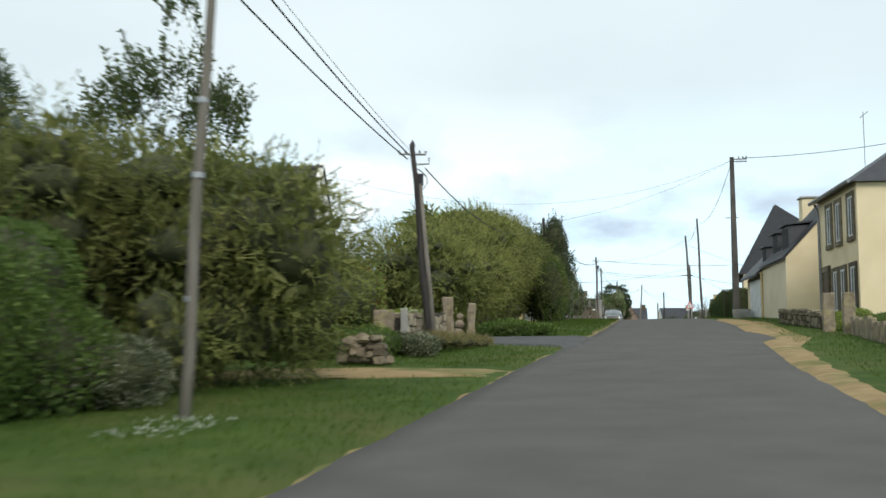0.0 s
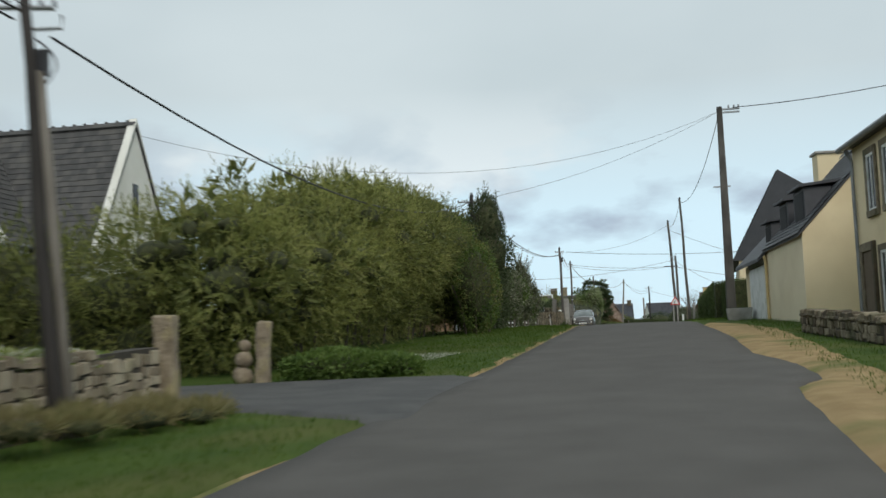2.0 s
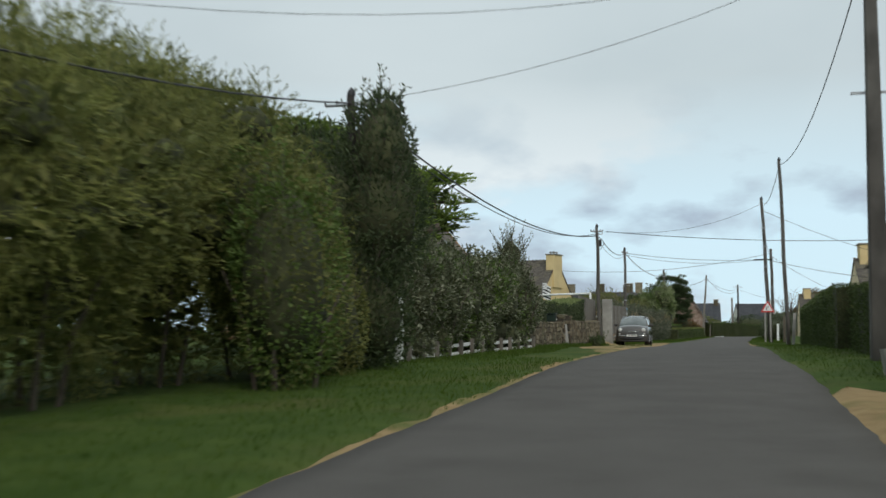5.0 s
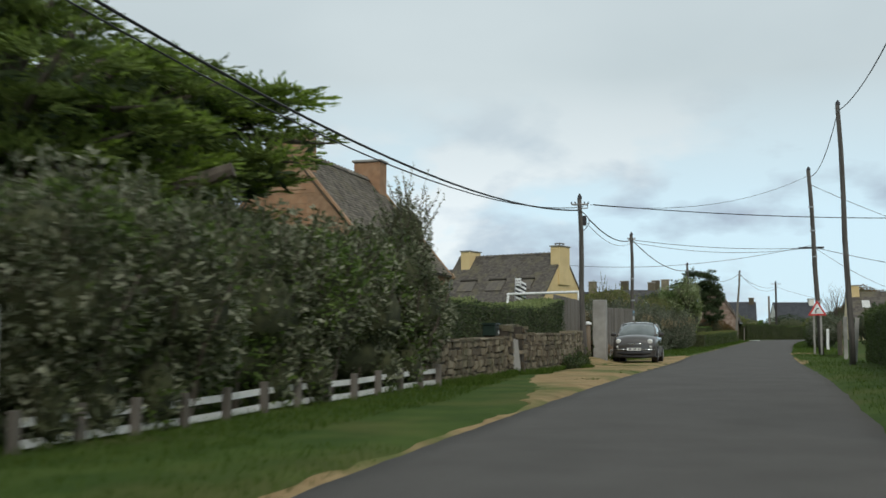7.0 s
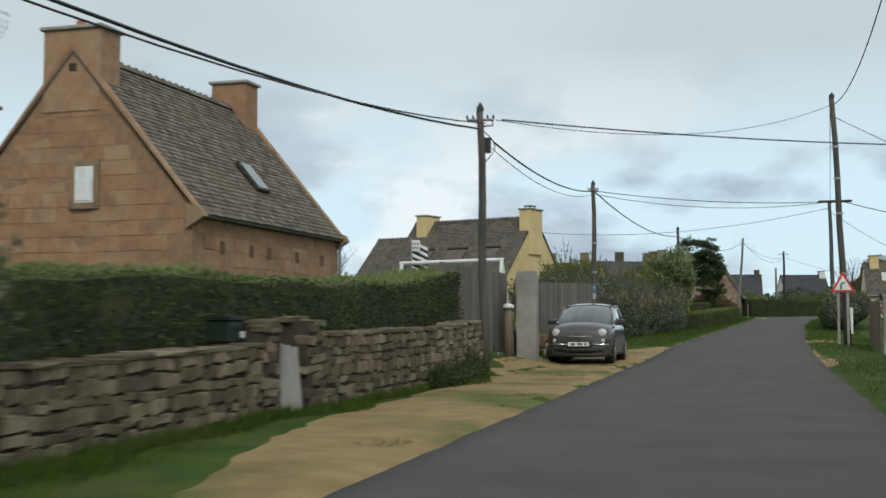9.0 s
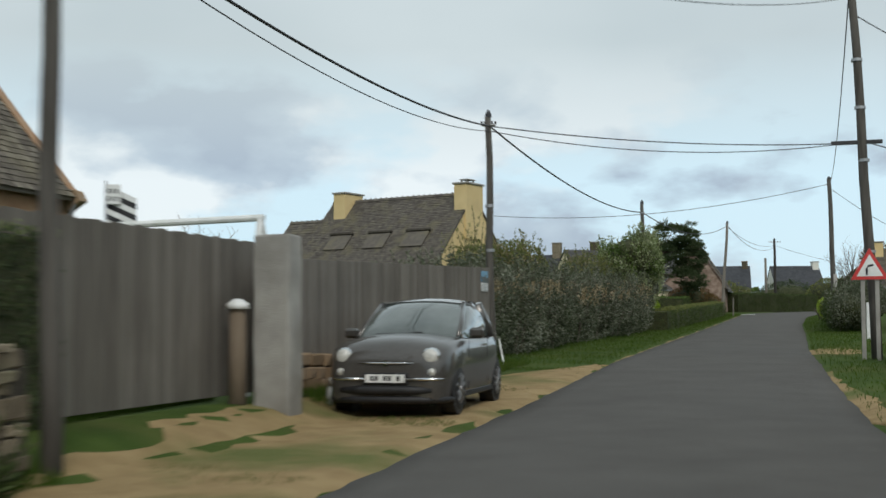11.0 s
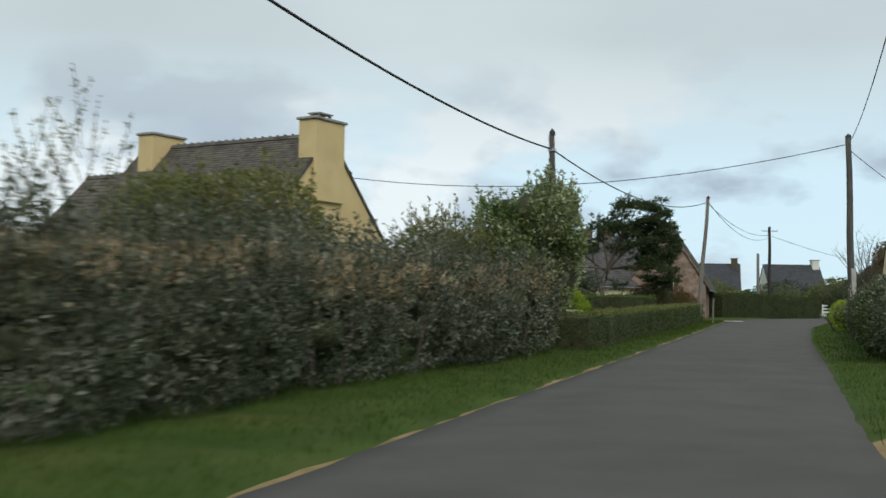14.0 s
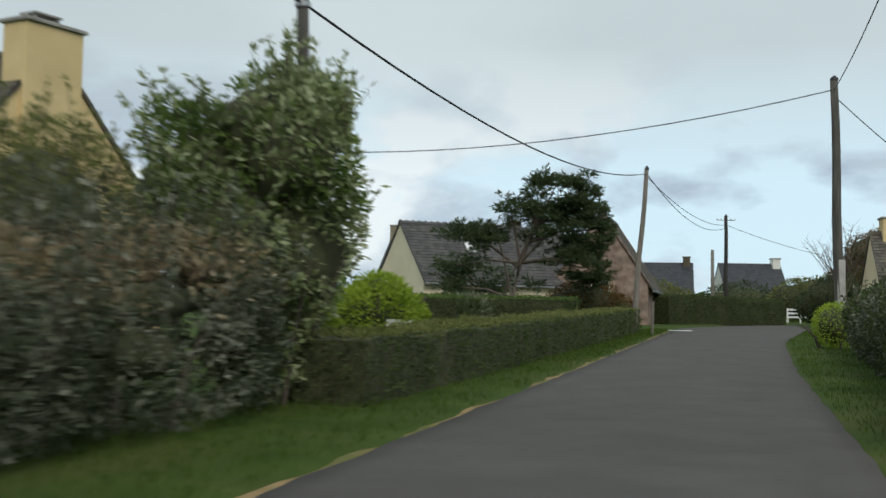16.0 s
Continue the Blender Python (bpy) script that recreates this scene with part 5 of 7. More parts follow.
strip((0.70, 1.02, 0.95), (0.585, 1.78, 1.40), 0.035, "windscreen_pillar")
strip((0.745, 2.25, 0.94), (0.58, 2.22, 1.43), 0.03, "door_pillar")
strip((0.715, 2.85, 0.95), (0.565, 2.66, 1.40), 0.09, "rear_pillar")
strip((0.675, 3.16, 0.95), (0.56, 2.88, 1.31), 0.06, "tail_pillar")
strip((0.585, 1.75, 1.41), (0.56, 2.88, 1.32), 0.03, "roof_rail")
for sx in (-1, 1):
    part("headlamp", tube([(sx * 0.575, 0.18, 0.71), (sx * 0.575, 0.035, 0.71), (sx * 0.575, 0.012, 0.71)], [0.105, 0.10, 0.06], 16), M_LAMP, car, "round clear headlamp", True)
    part("headlamp_rim", tube([(sx * 0.575, 0.19, 0.71), (sx * 0.575, 0.045, 0.71)], [0.122, 0.118], 16), M_CHROME, car, smooth=True)
    part("driving_lamp", tube([(sx * 0.60, 0.13, 0.52), (sx * 0.60, 0.0, 0.52)], [0.06, 0.05], 12), M_LAMP, car, smooth=True)
    part("door_mirror", box(-0.10, -0.06, -0.07, 0.10, 0.05, 0.07, 0.035, Matrix.Translation((sx * 0.89, 1.30, 1.0))), M_CAR, car)
    part("tail_lamp", box(-0.03, -0.03, -0.09, 0.03, 0.03, 0.09, 0.015, Matrix.Translation((sx * 0.57, 3.52, 0.72))), M_REDL, car)
    part("door_handle", box(-0.012, -0.09, -0.018, 0.012, 0.09, 0.018, 0.006, Matrix.Translation((sx * 0.815, 2.12, 0.83))), M_CHROME, car)
    part("door_line", box(-0.002, -0.006, 0.26, 0.002, 0.006, 0.9, 0, Matrix.Translation((sx * 0.811, 1.15, 0))), M_BLACKP, car)
    part("door_line", box(-0.002, -0.006, 0.26, 0.002, 0.006, 0.92, 0, Matrix.Translation((sx * 0.811, 2.3, 0))), M_BLACKP, car)
    part("side_sill", box(-0.02, 0.85, 0.17, 0.02, 2.6, 0.24, 0.008, Matrix.Translation((sx * 0.79, 0, 0))), M_BLACKP, car)
    part("bumper_bar", tube([(sx * 0.27, -0.022, 0.43), (sx * 0.50, -0.015, 0.43), (sx * 0.64, 0.01, 0.43), (sx * 0.74, 0.07, 0.43)], [0.022, 0.022, 0.02, 0.015], 8), M_CHROME, car, "curved chrome bumper bar", True)
    for yy in (0.62, 2.92):
        wh = new("wheel")
        wh.parent, wh.matrix_basis = car, Matrix.Translation((sx * 0.72, yy, 0.29)) @ pose(0, 0, 0, 0, 90 * sx, 0)
        part("tyre", tube([(0, 0, -0.1), (0, 0, -0.075), (0, 0, 0.075), (0, 0, 0.1)], [0.26, 0.29, 0.29, 0.26], 24), M_TYRE, wh, smooth=True)
        part("rim", tube([(0, 0, 0.05), (0, 0, 0.102)], [0.205, 0.2], 20), M_BLACKP, wh)
        for k in range(10):
            part("spoke", box(0.03, -0.018, 0.1, 0.195, 0.018, 0.118, 0.004, Matrix.Rotation(2 * math.pi * k / 10, 4, "Z")), M_ALLOY, wh)
        part("hub", tube([(0, 0, 0.1), (0, 0, 0.125)], [0.05, 0.04], 10), M_ALLOY, wh)
        part("wheel_arch", tube([(0, 0, -0.12), (0, 0, 0.088)], [0.335, 0.335], 24), M_BLACKP, wh)
part("nose_bar", tube([(-0.36, 0.0, 0.63), (-0.18, -0.018, 0.63), (0.18, -0.018, 0.63), (0.36, 0.0, 0.63)], [0.008, 0.013, 0.013, 0.008], 6), M_CHROME, car, smooth=True)
part("badge", tube([(0, 0.03, 0.63), (0, -0.025, 0.63)], [0.042, 0.036], 12), M_CHROME, car)
npl = part("number_plate", box(-0.26, -0.046, 0.385, 0.26, -0.034, 0.49, 0.004), M_WPAINT, car)
part("plate_holder", box(-0.30, -0.033, 0.36, 0.30, 0.05, 0.51, 0.012), M_BLACKP, car)
for k in range(7):
    if k not in (2, 5):
        part("plate_bar", box(-0.19 + k * 0.058, -0.049, 0.41, -0.15 + k * 0.058, -0.0465, 0.47), M_BLACKP, npl)
part("lower_grille", tube([(-0.60, 0.03, 0.29), (-0.3, -0.008, 0.29), (0.3, -0.008, 0.29), (0.60, 0.03, 0.29)], [0.04, 0.062, 0.062, 0.04], 8), M_BLACKP, car, "black lower air intake", True)
part("chin_spoiler", tube([(-0.80, 0.34, 0.17), (-0.72, 0.10, 0.17), (-0.4, 0.0, 0.17), (0.4, 0.0, 0.17), (0.72, 0.10, 0.17), (0.80, 0.34, 0.17)], [0.03, 0.045, 0.05, 0.05, 0.045, 0.03], 8), M_BLACKP, car, "black plastic chin", True)
part("wiper", tube([(-0.45, 1.0, 0.985), (0.2, 1.04, 1.01)], [0.012, 0.01], 5), M_BLACKP, car)
part("rear_view_mirror", box(-0.11, 1.70, 1.30, 0.11, 1.73, 1.36, 0.01), M_BLACKP, car)
car.matrix_world = pose(-2.68, 104.4, zr(106.0) + 0.06, 0, 0, 2) @ Matrix.Diagonal((0.89, 0.89, 0.89, 1))

# small striped flag behind the fence
fl = thing("striped_flag", -6.86, 105.3, ground(-6.8, 105.3) + 2.0, 20, "small black and white striped flag on a thin staff", "flag")
part("staff", tube([(0, 0, -1.9), (0, 0, 0.75)], [0.014, 0.012], 6), M_STEEL, fl)
for k in range(9):
    # the flag hangs in soft folds from its staff
    bm = bmesh.new()
    vs = [[bm.verts.new((0.015 + 0.075 * i, 0.035 * math.sin(i * 1.5) + d, 0.02 + 0.075 * k + dz - 0.035 * i)) for i in range(6)] for d, dz in ((-0.002, 0), (-0.002, 0.075), (0.002, 0.075), (0.002, 0))]
    for a_, b_ in zip(vs, vs[1:] + vs[:1]):
        for i in range(5):
            bm.faces.new((a_[i], a_[i + 1], b_[i + 1], b_[i]))
    part("stripe", bm, M_BLACKP if k % 2 else M_WPAINT, fl)
part("canton", box(0.01, -0.045, 0.44, 0.2, -0.038, 0.70, 0.002), M_WPAINT, fl)
for k in range(6):
    part("canton_mark", box(0.03 + 0.055 * (k % 3), -0.049, 0.48 + 0.1 * (k // 3), 0.055 + 0.055 * (k % 3), -0.0455, 0.54 + 0.1 * (k // 3)), M_BLACKP, fl)

# ---- plants ----
rg = np.random.default_rng(7)


def unit(v):
    return v / np.maximum(np.linalg.norm(v, axis=-1, keepdims=True), 1e-9)


def leaf_mesh(name, P, N, length, width, material, parent, up=0.0, spread=0.7, label="", curl=0.0):
    """Many small leaves: one pointed blade each, at P, leaning along N. Lengths and widths in metres."""
    n = len(P)
    d = unit(N + spread * rg.normal(size=(n, 3)) + np.array([0, 0, up]))
    side = unit(np.cross(d, rg.normal(size=(n, 3))))
    L = (length * rg.uniform(0.6, 1.35, n))[:, None]
    W = (width * rg.uniform(0.7, 1.25, n))[:, None]
    nrm = np.cross(d, side)
    V = np.stack([P, P + 0.5 * L * d + 0.5 * W * side + curl * L * nrm, P + L * d, P + 0.45 * L * d - 0.5 * W * side + curl * L * nrm], 1).reshape(-1, 3)
    me = bpy.data.meshes.new(name)
    me.vertices.add(4 * n)
    me.vertices.foreach_set("co", V.astype(np.float32).ravel())
    me.loops.add(4 * n)
    me.loops.foreach_set("vertex_index", np.arange(4 * n, dtype=np.int32))
    me.polygons.add(n)
    me.polygons.foreach_set("loop_start", np.arange(0, 4 * n, 4, dtype=np.int32))
    me.polygons.foreach_set("loop_total", np.full(n, 4, dtype=np.int32))
    me.update(calc_edges=True)
    me.materials.append(material)
    ob = new(name, me)
    ob.parent = parent
    if label:
        ob["label"] = label
    return ob


def plume_mesh(name, P, N, reach, blades, leaf, material, parent, up=0.2, spread=0.5, flat=0.0, droop=0.15):
    """Feathery sprays: each a curved spine from P along N, set with many thin blades; flat sprays lie level."""
    n = len(P)
    d = unit(N + spread * rg.normal(size=(n, 3)) * np.array([1, 1, 1 - flat]) + np.array([0, 0, up]))
    L = (reach * rg.uniform(0.5, 1.5, n))[:, None, None]
    s = rg.uniform(0.0, 1.0, (n, blades))[:, :, None]
    Q = P[:, None] + d[:, None] * L * s - np.array([0, 0, 1.0]) * droop * L * s ** 2
    side = rg.normal(size=(n, blades, 3)) * np.array([1, 1, 1 - flat])
    B = unit(d[:, None] * 0.9 + 0.5 * side * (1.15 - s))
    return leaf_mesh(name, Q.reshape(-1, 3), B.reshape(-1, 3), leaf[0], leaf[1], material, parent, 0.0, 0.08)


def fbm(P, s, seed):
    """Cheap smooth noise on many points, about -1 to 1."""
    r = np.random.default_rng(seed)
    out = np.zeros(len(P))
    for k in range(5):
        w = r.normal(size=3) * s * (1.6 ** k) * 0.6
        out += np.sin(P @ w + r.uniform(0, 6.28)) / (1.35 ** k)
    return out / 2.6


def blob_points(blobs, density, seed, rough=0.22, freq=1.6, depth=0.35, zmin=0.03):
    """Points and outward directions near the skin of a union of ellipsoids (cx, cy, cz, rx, ry, rz)."""
    r = np.random.default_rng(seed)
    B = np.array(blobs, float)
    Ps, Ns = [], []
    for b in B:
        c, R = b[:3], b[3:]
        area = 4 * math.pi * (((R[0] * R[1]) ** 1.6 + (R[0] * R[2]) ** 1.6 + (R[1] * R[2]) ** 1.6) / 3) ** (1 / 1.6)
        n = max(20, int(area * density))
        u = unit(r.normal(size=(n, 3)))
        f = 1 + rough * fbm(u * R + c, freq, seed) - depth * r.random(n) ** 1.8
        P = c + u * R * f[:, None]
        N = unit(u / R)
        keep = P[:, 2] > zmin
        for o in B:
            if o is b:
                continue
            q = ((P - o[:3]) / o[3:]) ** 2
            keep &= q.sum(1) > 0.62
        Ps.append(P[keep])
        Ns.append(N[keep])
    return np.concatenate(Ps), np.concatenate(Ns)


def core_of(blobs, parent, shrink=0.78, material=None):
    """A dark solid put inside a crown to stand in for its shaded twigs and close gaps."""
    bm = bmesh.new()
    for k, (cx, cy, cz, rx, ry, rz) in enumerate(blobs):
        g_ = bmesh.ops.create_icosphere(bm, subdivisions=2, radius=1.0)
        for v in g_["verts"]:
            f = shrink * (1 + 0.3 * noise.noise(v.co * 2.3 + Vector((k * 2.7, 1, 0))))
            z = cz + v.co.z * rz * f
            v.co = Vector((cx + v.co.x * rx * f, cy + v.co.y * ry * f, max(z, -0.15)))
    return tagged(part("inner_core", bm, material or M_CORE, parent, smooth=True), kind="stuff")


def stems(parent, n, spread, h, r, seed, lean=0.3, material=None):
    rr = random.Random(seed)
    for k in range(n):
        a = 2 * math.pi * k / n + rr.random()
        x0, y0 = spread[0] * math.cos(a) * 0.5, spread[1] * math.sin(a) * 0.5
        pts = [(x0, y0, -0.15), (x0 * 1.2 + lean * math.cos(a) * 0.3, y0 * 1.2, h * 0.5), (x0 * 1.5 + lean * math.cos(a), y0 * 1.5 + lean * math.sin(a), h)]
        part("stem", tube(pts, [r, r * 0.75, r * 0.4], 6), material or M_BARK, parent)


def shrub(name, x, y, blobs, label, category, material, density=420, leaf=(0.07, 0.03), rough=0.22, up=0.1, spread=0.8, depth=0.35, seed=1, second=None, sprigs=0, sprig_len=0.5, freq=1.6, shrink=0.78, stem=(4, 0.04), group="", curl=0.0, plume=None, second_up=0.0):
    z = ground(x, y)
    t = thing(name, x, y, z, 0, label, category, group)
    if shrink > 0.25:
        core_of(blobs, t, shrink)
    P, N = blob_points(blobs, density, seed, rough, freq, depth)
    if plume:
        # plume: spray length, blades on a spray; behind them inner sprays, their shade painted with darker leaves
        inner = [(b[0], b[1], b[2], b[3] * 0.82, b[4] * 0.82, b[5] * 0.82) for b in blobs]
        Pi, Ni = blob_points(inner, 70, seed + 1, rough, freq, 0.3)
        leaf_mesh("inner_shade_foliage", Pi, Ni, 0.15, 0.045, M_TAMD, t, up, 0.9)
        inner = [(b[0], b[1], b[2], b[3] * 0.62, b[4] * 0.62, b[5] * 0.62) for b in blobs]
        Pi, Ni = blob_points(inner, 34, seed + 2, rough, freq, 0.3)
        leaf_mesh("inner_shade_foliage", Pi, Ni, 0.3, 0.12, M_TAMD, t, up, 0.9)
        m2, share = second or (material, 0.0)
        key = fbm(P, 0.9, seed + 50) + rg.normal(size=len(P)) * 0.3
        pick = key > np.quantile(key, 1 - share) if share else np.zeros(len(P), bool)
        for m_, sel in ((material, ~pick), (m2, pick)):
            if sel.any():
                plume_mesh("foliage", P[sel], N[sel], plume[0], plume[1], leaf, m_, t, up, spread)
    elif second:
        m2, share = second
        key = fbm(P, 1.3, seed + 50) + rg.normal(size=len(P)) * 0.25 + second_up * P[:, 2]
        pick = key > np.quantile(key, 1 - share)
        leaf_mesh("foliage", P[~pick], N[~pick], *leaf, material, t, up, spread, curl=curl)
        leaf_mesh("foliage", P[pick], N[pick], *leaf, m2, t, up, spread, curl=curl)
    else:
        leaf_mesh("foliage", P, N, *leaf, material, t, up, spread, curl=curl)
    if sprigs:
        # thin shoots with leaves that break the outline
        r = np.random.default_rng(seed + 5)
        idx = r.choice(np.where(N[:, 2] > 0.15)[0], min(sprigs, int((N[:, 2] > 0.15).sum())), replace=False)
        bm = bmesh.new()
        QP, QN = [], []
        for i in idx:
            p, d = Vector(P[i]), (Vector(N[i]) * 0.5 + Vector((r.normal() * 0.25, r.normal() * 0.25, 1.0))).normalized()
            L = sprig_len * r.uniform(0.5, 1.4)
            add_tube(bm, [p - d * 0.2, p + d * L * 0.5, p + d * L + Vector((0, 0, -0.05 * L))], [0.008, 0.006, 0.002], 3, False)
            for k in range(int(14 * L / 0.4)):
                QP.append(p + d * L * r.uniform(0, 1.05))
                QN.append(Vector(r.normal(size=3)) * 0.7 + d * 0.6)
        tagged(part("shoot_stalk", bm, M_BARK, t), kind="stuff")
        leaf_mesh("shoot_foliage", np.array(QP), unit(np.array(QN)), *leaf, material, t, up, spread * 0.6)
    if stem:
        stems(t, stem[0], (0.8, 0.8), min(1.6, max(b[2] for b in blobs)), stem[1], seed)
    return t


def row_blobs(length, n, h, w, seed, along="y", vary=0.18, low=0.5):
    """Overlapping blobs in a row, for a grown-out hedge."""
    r = random.Random(seed)
    out = []
    for k in range(n):
        s = length * (k + 0.5) / n
        hh = h * (1 + r.uniform(-vary, vary))
        step = length / n
        for zc, f in ((hh * 0.30, 1.0), (hh * 0.66, 0.92)):
            o = [r.uniform(-0.12, 0.12) * w, s + r.uniform(-0.2, 0.2) * step, zc, w * f * r.uniform(0.85, 1.1), step * r.uniform(0.75, 0.95), hh * 0.38]
            if along == "x":
                o[0], o[1], o[3], o[4] = o[1], o[0], o[4], o[3]
            out.append(tuple(o))
    return out


def clipped_hedge(name, a, b, w, h, label, material=M_HEDGE, density=430, leaf=(0.06, 0.028), seed=1, rough=0.05, h2=None, group="", top_mat=None):
    """A clipped hedge from a to b (its middle line): core, leaves on top, sides and ends."""
    a, b = Vector(a), Vector(b)
    L = (b - a).length
    h2 = h2 or h
    turn = math.degrees(math.atan2((b - a).y, (b - a).x))
    za = ground(a.x, a.y)
    t = thing(name, a.x, a.y, za, turn, label, "hedge", group)
    n = max(3, int(L / 0.7))
    V, F = [], []

    def gz(s):
        p = a.lerp(b, s)
        return ground(p.x, p.y) - za

    for k in range(n + 1):
        s = k / n
        z0, hh = gz(s), h + (h2 - h) * s
        sh = 0.07
        for yy, zz in ((-w / 2 + sh, z0 - 0.1), (-w / 2 + sh, z0 + hh - sh * 0.5), (w / 2 - sh, z0 + hh - sh * 0.5), (w / 2 - sh, z0 - 0.1)):
            V.append((min(L - sh, max(sh, L * s)), yy + 0.03 * math.sin(k * 2.1), zz + 0.03 * math.sin(k * 1.3)))
    for k in range(n):
        for i in range(4):
            j = (i + 1) % 4
            F.append((4 * k + i, 4 * k + 4 + i, 4 * k + 4 + j, 4 * k + j))
    F += [(0, 1, 2, 3), (4 * n + 3, 4 * n + 2, 4 * n + 1, 4 * n)]
    # solid dark core, its colour painting the shade within the hedge
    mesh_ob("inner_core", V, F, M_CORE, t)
    r = np.random.default_rng(seed)
    Ps, Ns = [], []
    for face, area in (("f", L * h), ("k", L * h * 0.4), ("t", L * w), ("e", w * h * 1.5), ("s", w * h * 1.5)):
        m = int(area * density)
        s, v = r.random(m), r.random(m)
        hh = h + (h2 - h) * s
        if face == "f":
            P, N = np.stack([s * L, np.full(m, -w / 2), v * hh], 1), np.tile([0, -1.0, 0], (m, 1))
        elif face == "k":
            P, N = np.stack([s * L, np.full(m, w / 2), v * hh], 1), np.tile([0, 1.0, 0], (m, 1))
        elif face == "t":
            P, N = np.stack([s * L, (v - 0.5) * w, hh], 1), np.tile([0, 0, 1.0], (m, 1))
        else:
            e = 0.0 if face == "e" else 1.0
            s = np.full(m, e)
            P, N = np.stack([s * L, (r.random(m) - 0.5) * w, v * (h if e == 0 else h2)], 1), np.tile([-1.0 if e == 0 else 1.0, 0, 0], (m, 1))
        P = P + N * (rough * (1.4 * fbm(P, 2.2, seed) + 0.5 * r.normal(size=m)) - 0.06 * r.random(m))[:, None]
        zz = np.interp(s, np.linspace(0, 1, n + 1), [gz(k / n) for k in range(n + 1)])
        P[:, 2] += zz + 0.03
        Ps.append(P)
        Ns.append(N)
    P, N = np.concatenate(Ps), np.concatenate(Ns)
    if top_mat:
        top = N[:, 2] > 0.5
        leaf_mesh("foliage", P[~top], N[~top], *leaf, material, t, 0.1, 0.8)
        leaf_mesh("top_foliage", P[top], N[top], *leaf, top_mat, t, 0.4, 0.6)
    else:
        leaf_mesh("foliage", P, N, *leaf, material, t, 0.1, 0.8)
    return t


# tall feathery tamarisks at the start
def lumps(seed, n, x, y0, y1, z0, z1, r0=0.45, r1=0.85):
    """Small bulges on the road side of a shrub."""
    r = random.Random(seed)
    return [(x + r.uniform(-0.35, 0.35), r.uniform(y0, y1), r.uniform(z0, z1), r.uniform(r0, r1), r.uniform(r0, r1), r.uniform(r0, r1) * 0.8) for k in range(n)]


TAM = dict(density=32, leaf=(0.085, 0.0135), rough=0.40, up=0.35, spread=0.6, depth=0.5, shrink=0.36, plume=(0.36, 19), freq=2.3)
# thin tops that rise out of the mass
TIP = dict(density=30, leaf=(0.08, 0.011), rough=0.5, up=0.7, spread=0.5, depth=0.9, shrink=0.15, plume=(0.45, 18), stem=None)
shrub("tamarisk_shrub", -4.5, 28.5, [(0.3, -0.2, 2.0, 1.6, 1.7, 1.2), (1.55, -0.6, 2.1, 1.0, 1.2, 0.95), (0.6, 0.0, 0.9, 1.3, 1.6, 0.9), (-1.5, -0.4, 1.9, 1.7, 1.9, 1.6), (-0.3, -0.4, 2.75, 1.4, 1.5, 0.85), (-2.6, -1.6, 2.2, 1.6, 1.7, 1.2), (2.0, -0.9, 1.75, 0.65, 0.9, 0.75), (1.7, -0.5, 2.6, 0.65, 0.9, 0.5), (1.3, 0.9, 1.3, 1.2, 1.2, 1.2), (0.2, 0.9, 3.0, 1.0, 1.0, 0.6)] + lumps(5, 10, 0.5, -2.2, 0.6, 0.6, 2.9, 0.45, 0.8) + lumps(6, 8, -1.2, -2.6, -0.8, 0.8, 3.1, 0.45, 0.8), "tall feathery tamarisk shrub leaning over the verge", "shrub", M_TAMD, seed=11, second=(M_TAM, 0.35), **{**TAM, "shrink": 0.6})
shrub("laurel_shrub", -5.4, 23.4, [(0, 0, 1.0, 1.3, 1.6, 1.1), (-0.6, -0.8, 1.75, 1.4, 1.5, 0.95), (0.6, 1.2, 0.7, 1.0, 1.2, 0.8), (-1.4, 1.0, 1.9, 1.3, 1.4, 0.9), (0.3, 1.4, 1.6, 0.9, 1.0, 0.7)], "dense green broad-leaved shrub beside the verge", "shrub", M_LAUREL, density=520, leaf=(0.09, 0.045), seed=12, sprigs=60, sprig_len=0.35)
shrub("low_silver_shrub", -3.9, 25.2, [(0, 0, 0.4, 0.6, 0.7, 0.42), (-0.6, -0.5, 0.4, 0.6, 0.6, 0.45)], "low silvery shrub at the foot of taller ones", "shrub", M_ELE, density=900, leaf=(0.06, 0.03), seed=13, stem=None)
shrub("dark_shrub", -5.6, 30.6, [(0, 0, 0.8, 1.3, 1.6, 0.9), (-1.4, 0.8, 1.2, 1.4, 1.6, 1.2), (-0.5, -1.6, 1.0, 1.4, 1.4, 1.1)], "dark tangled evergreen shrub behind the verge", "shrub", M_EVERG, density=420, leaf=(0.09, 0.04), seed=14, sprigs=40, sprig_len=0.3)
shrub("tall_twiggy_tree", -7.4, 34.18, [(0, 0, 3.8, 0.9, 0.9, 2.6), (0.25, 0.2, 6.1, 0.45, 0.45, 1.4), (-1.1, 0.4, 4.0, 0.9, 0.9, 1.3), (0.8, 0.2, 3.8, 0.8, 0.8, 1.4), (-0.4, 0, 1.6, 1.5, 1.5, 1.6)], "tall narrow twiggy tree rising behind shrubs", "tree", M_HEDGE, density=430, leaf=(0.12, 0.055), seed=15, rough=0.5, depth=0.75, sprigs=190, sprig_len=0.5, shrink=0.2, freq=3.0, stem=(1, 0.11))
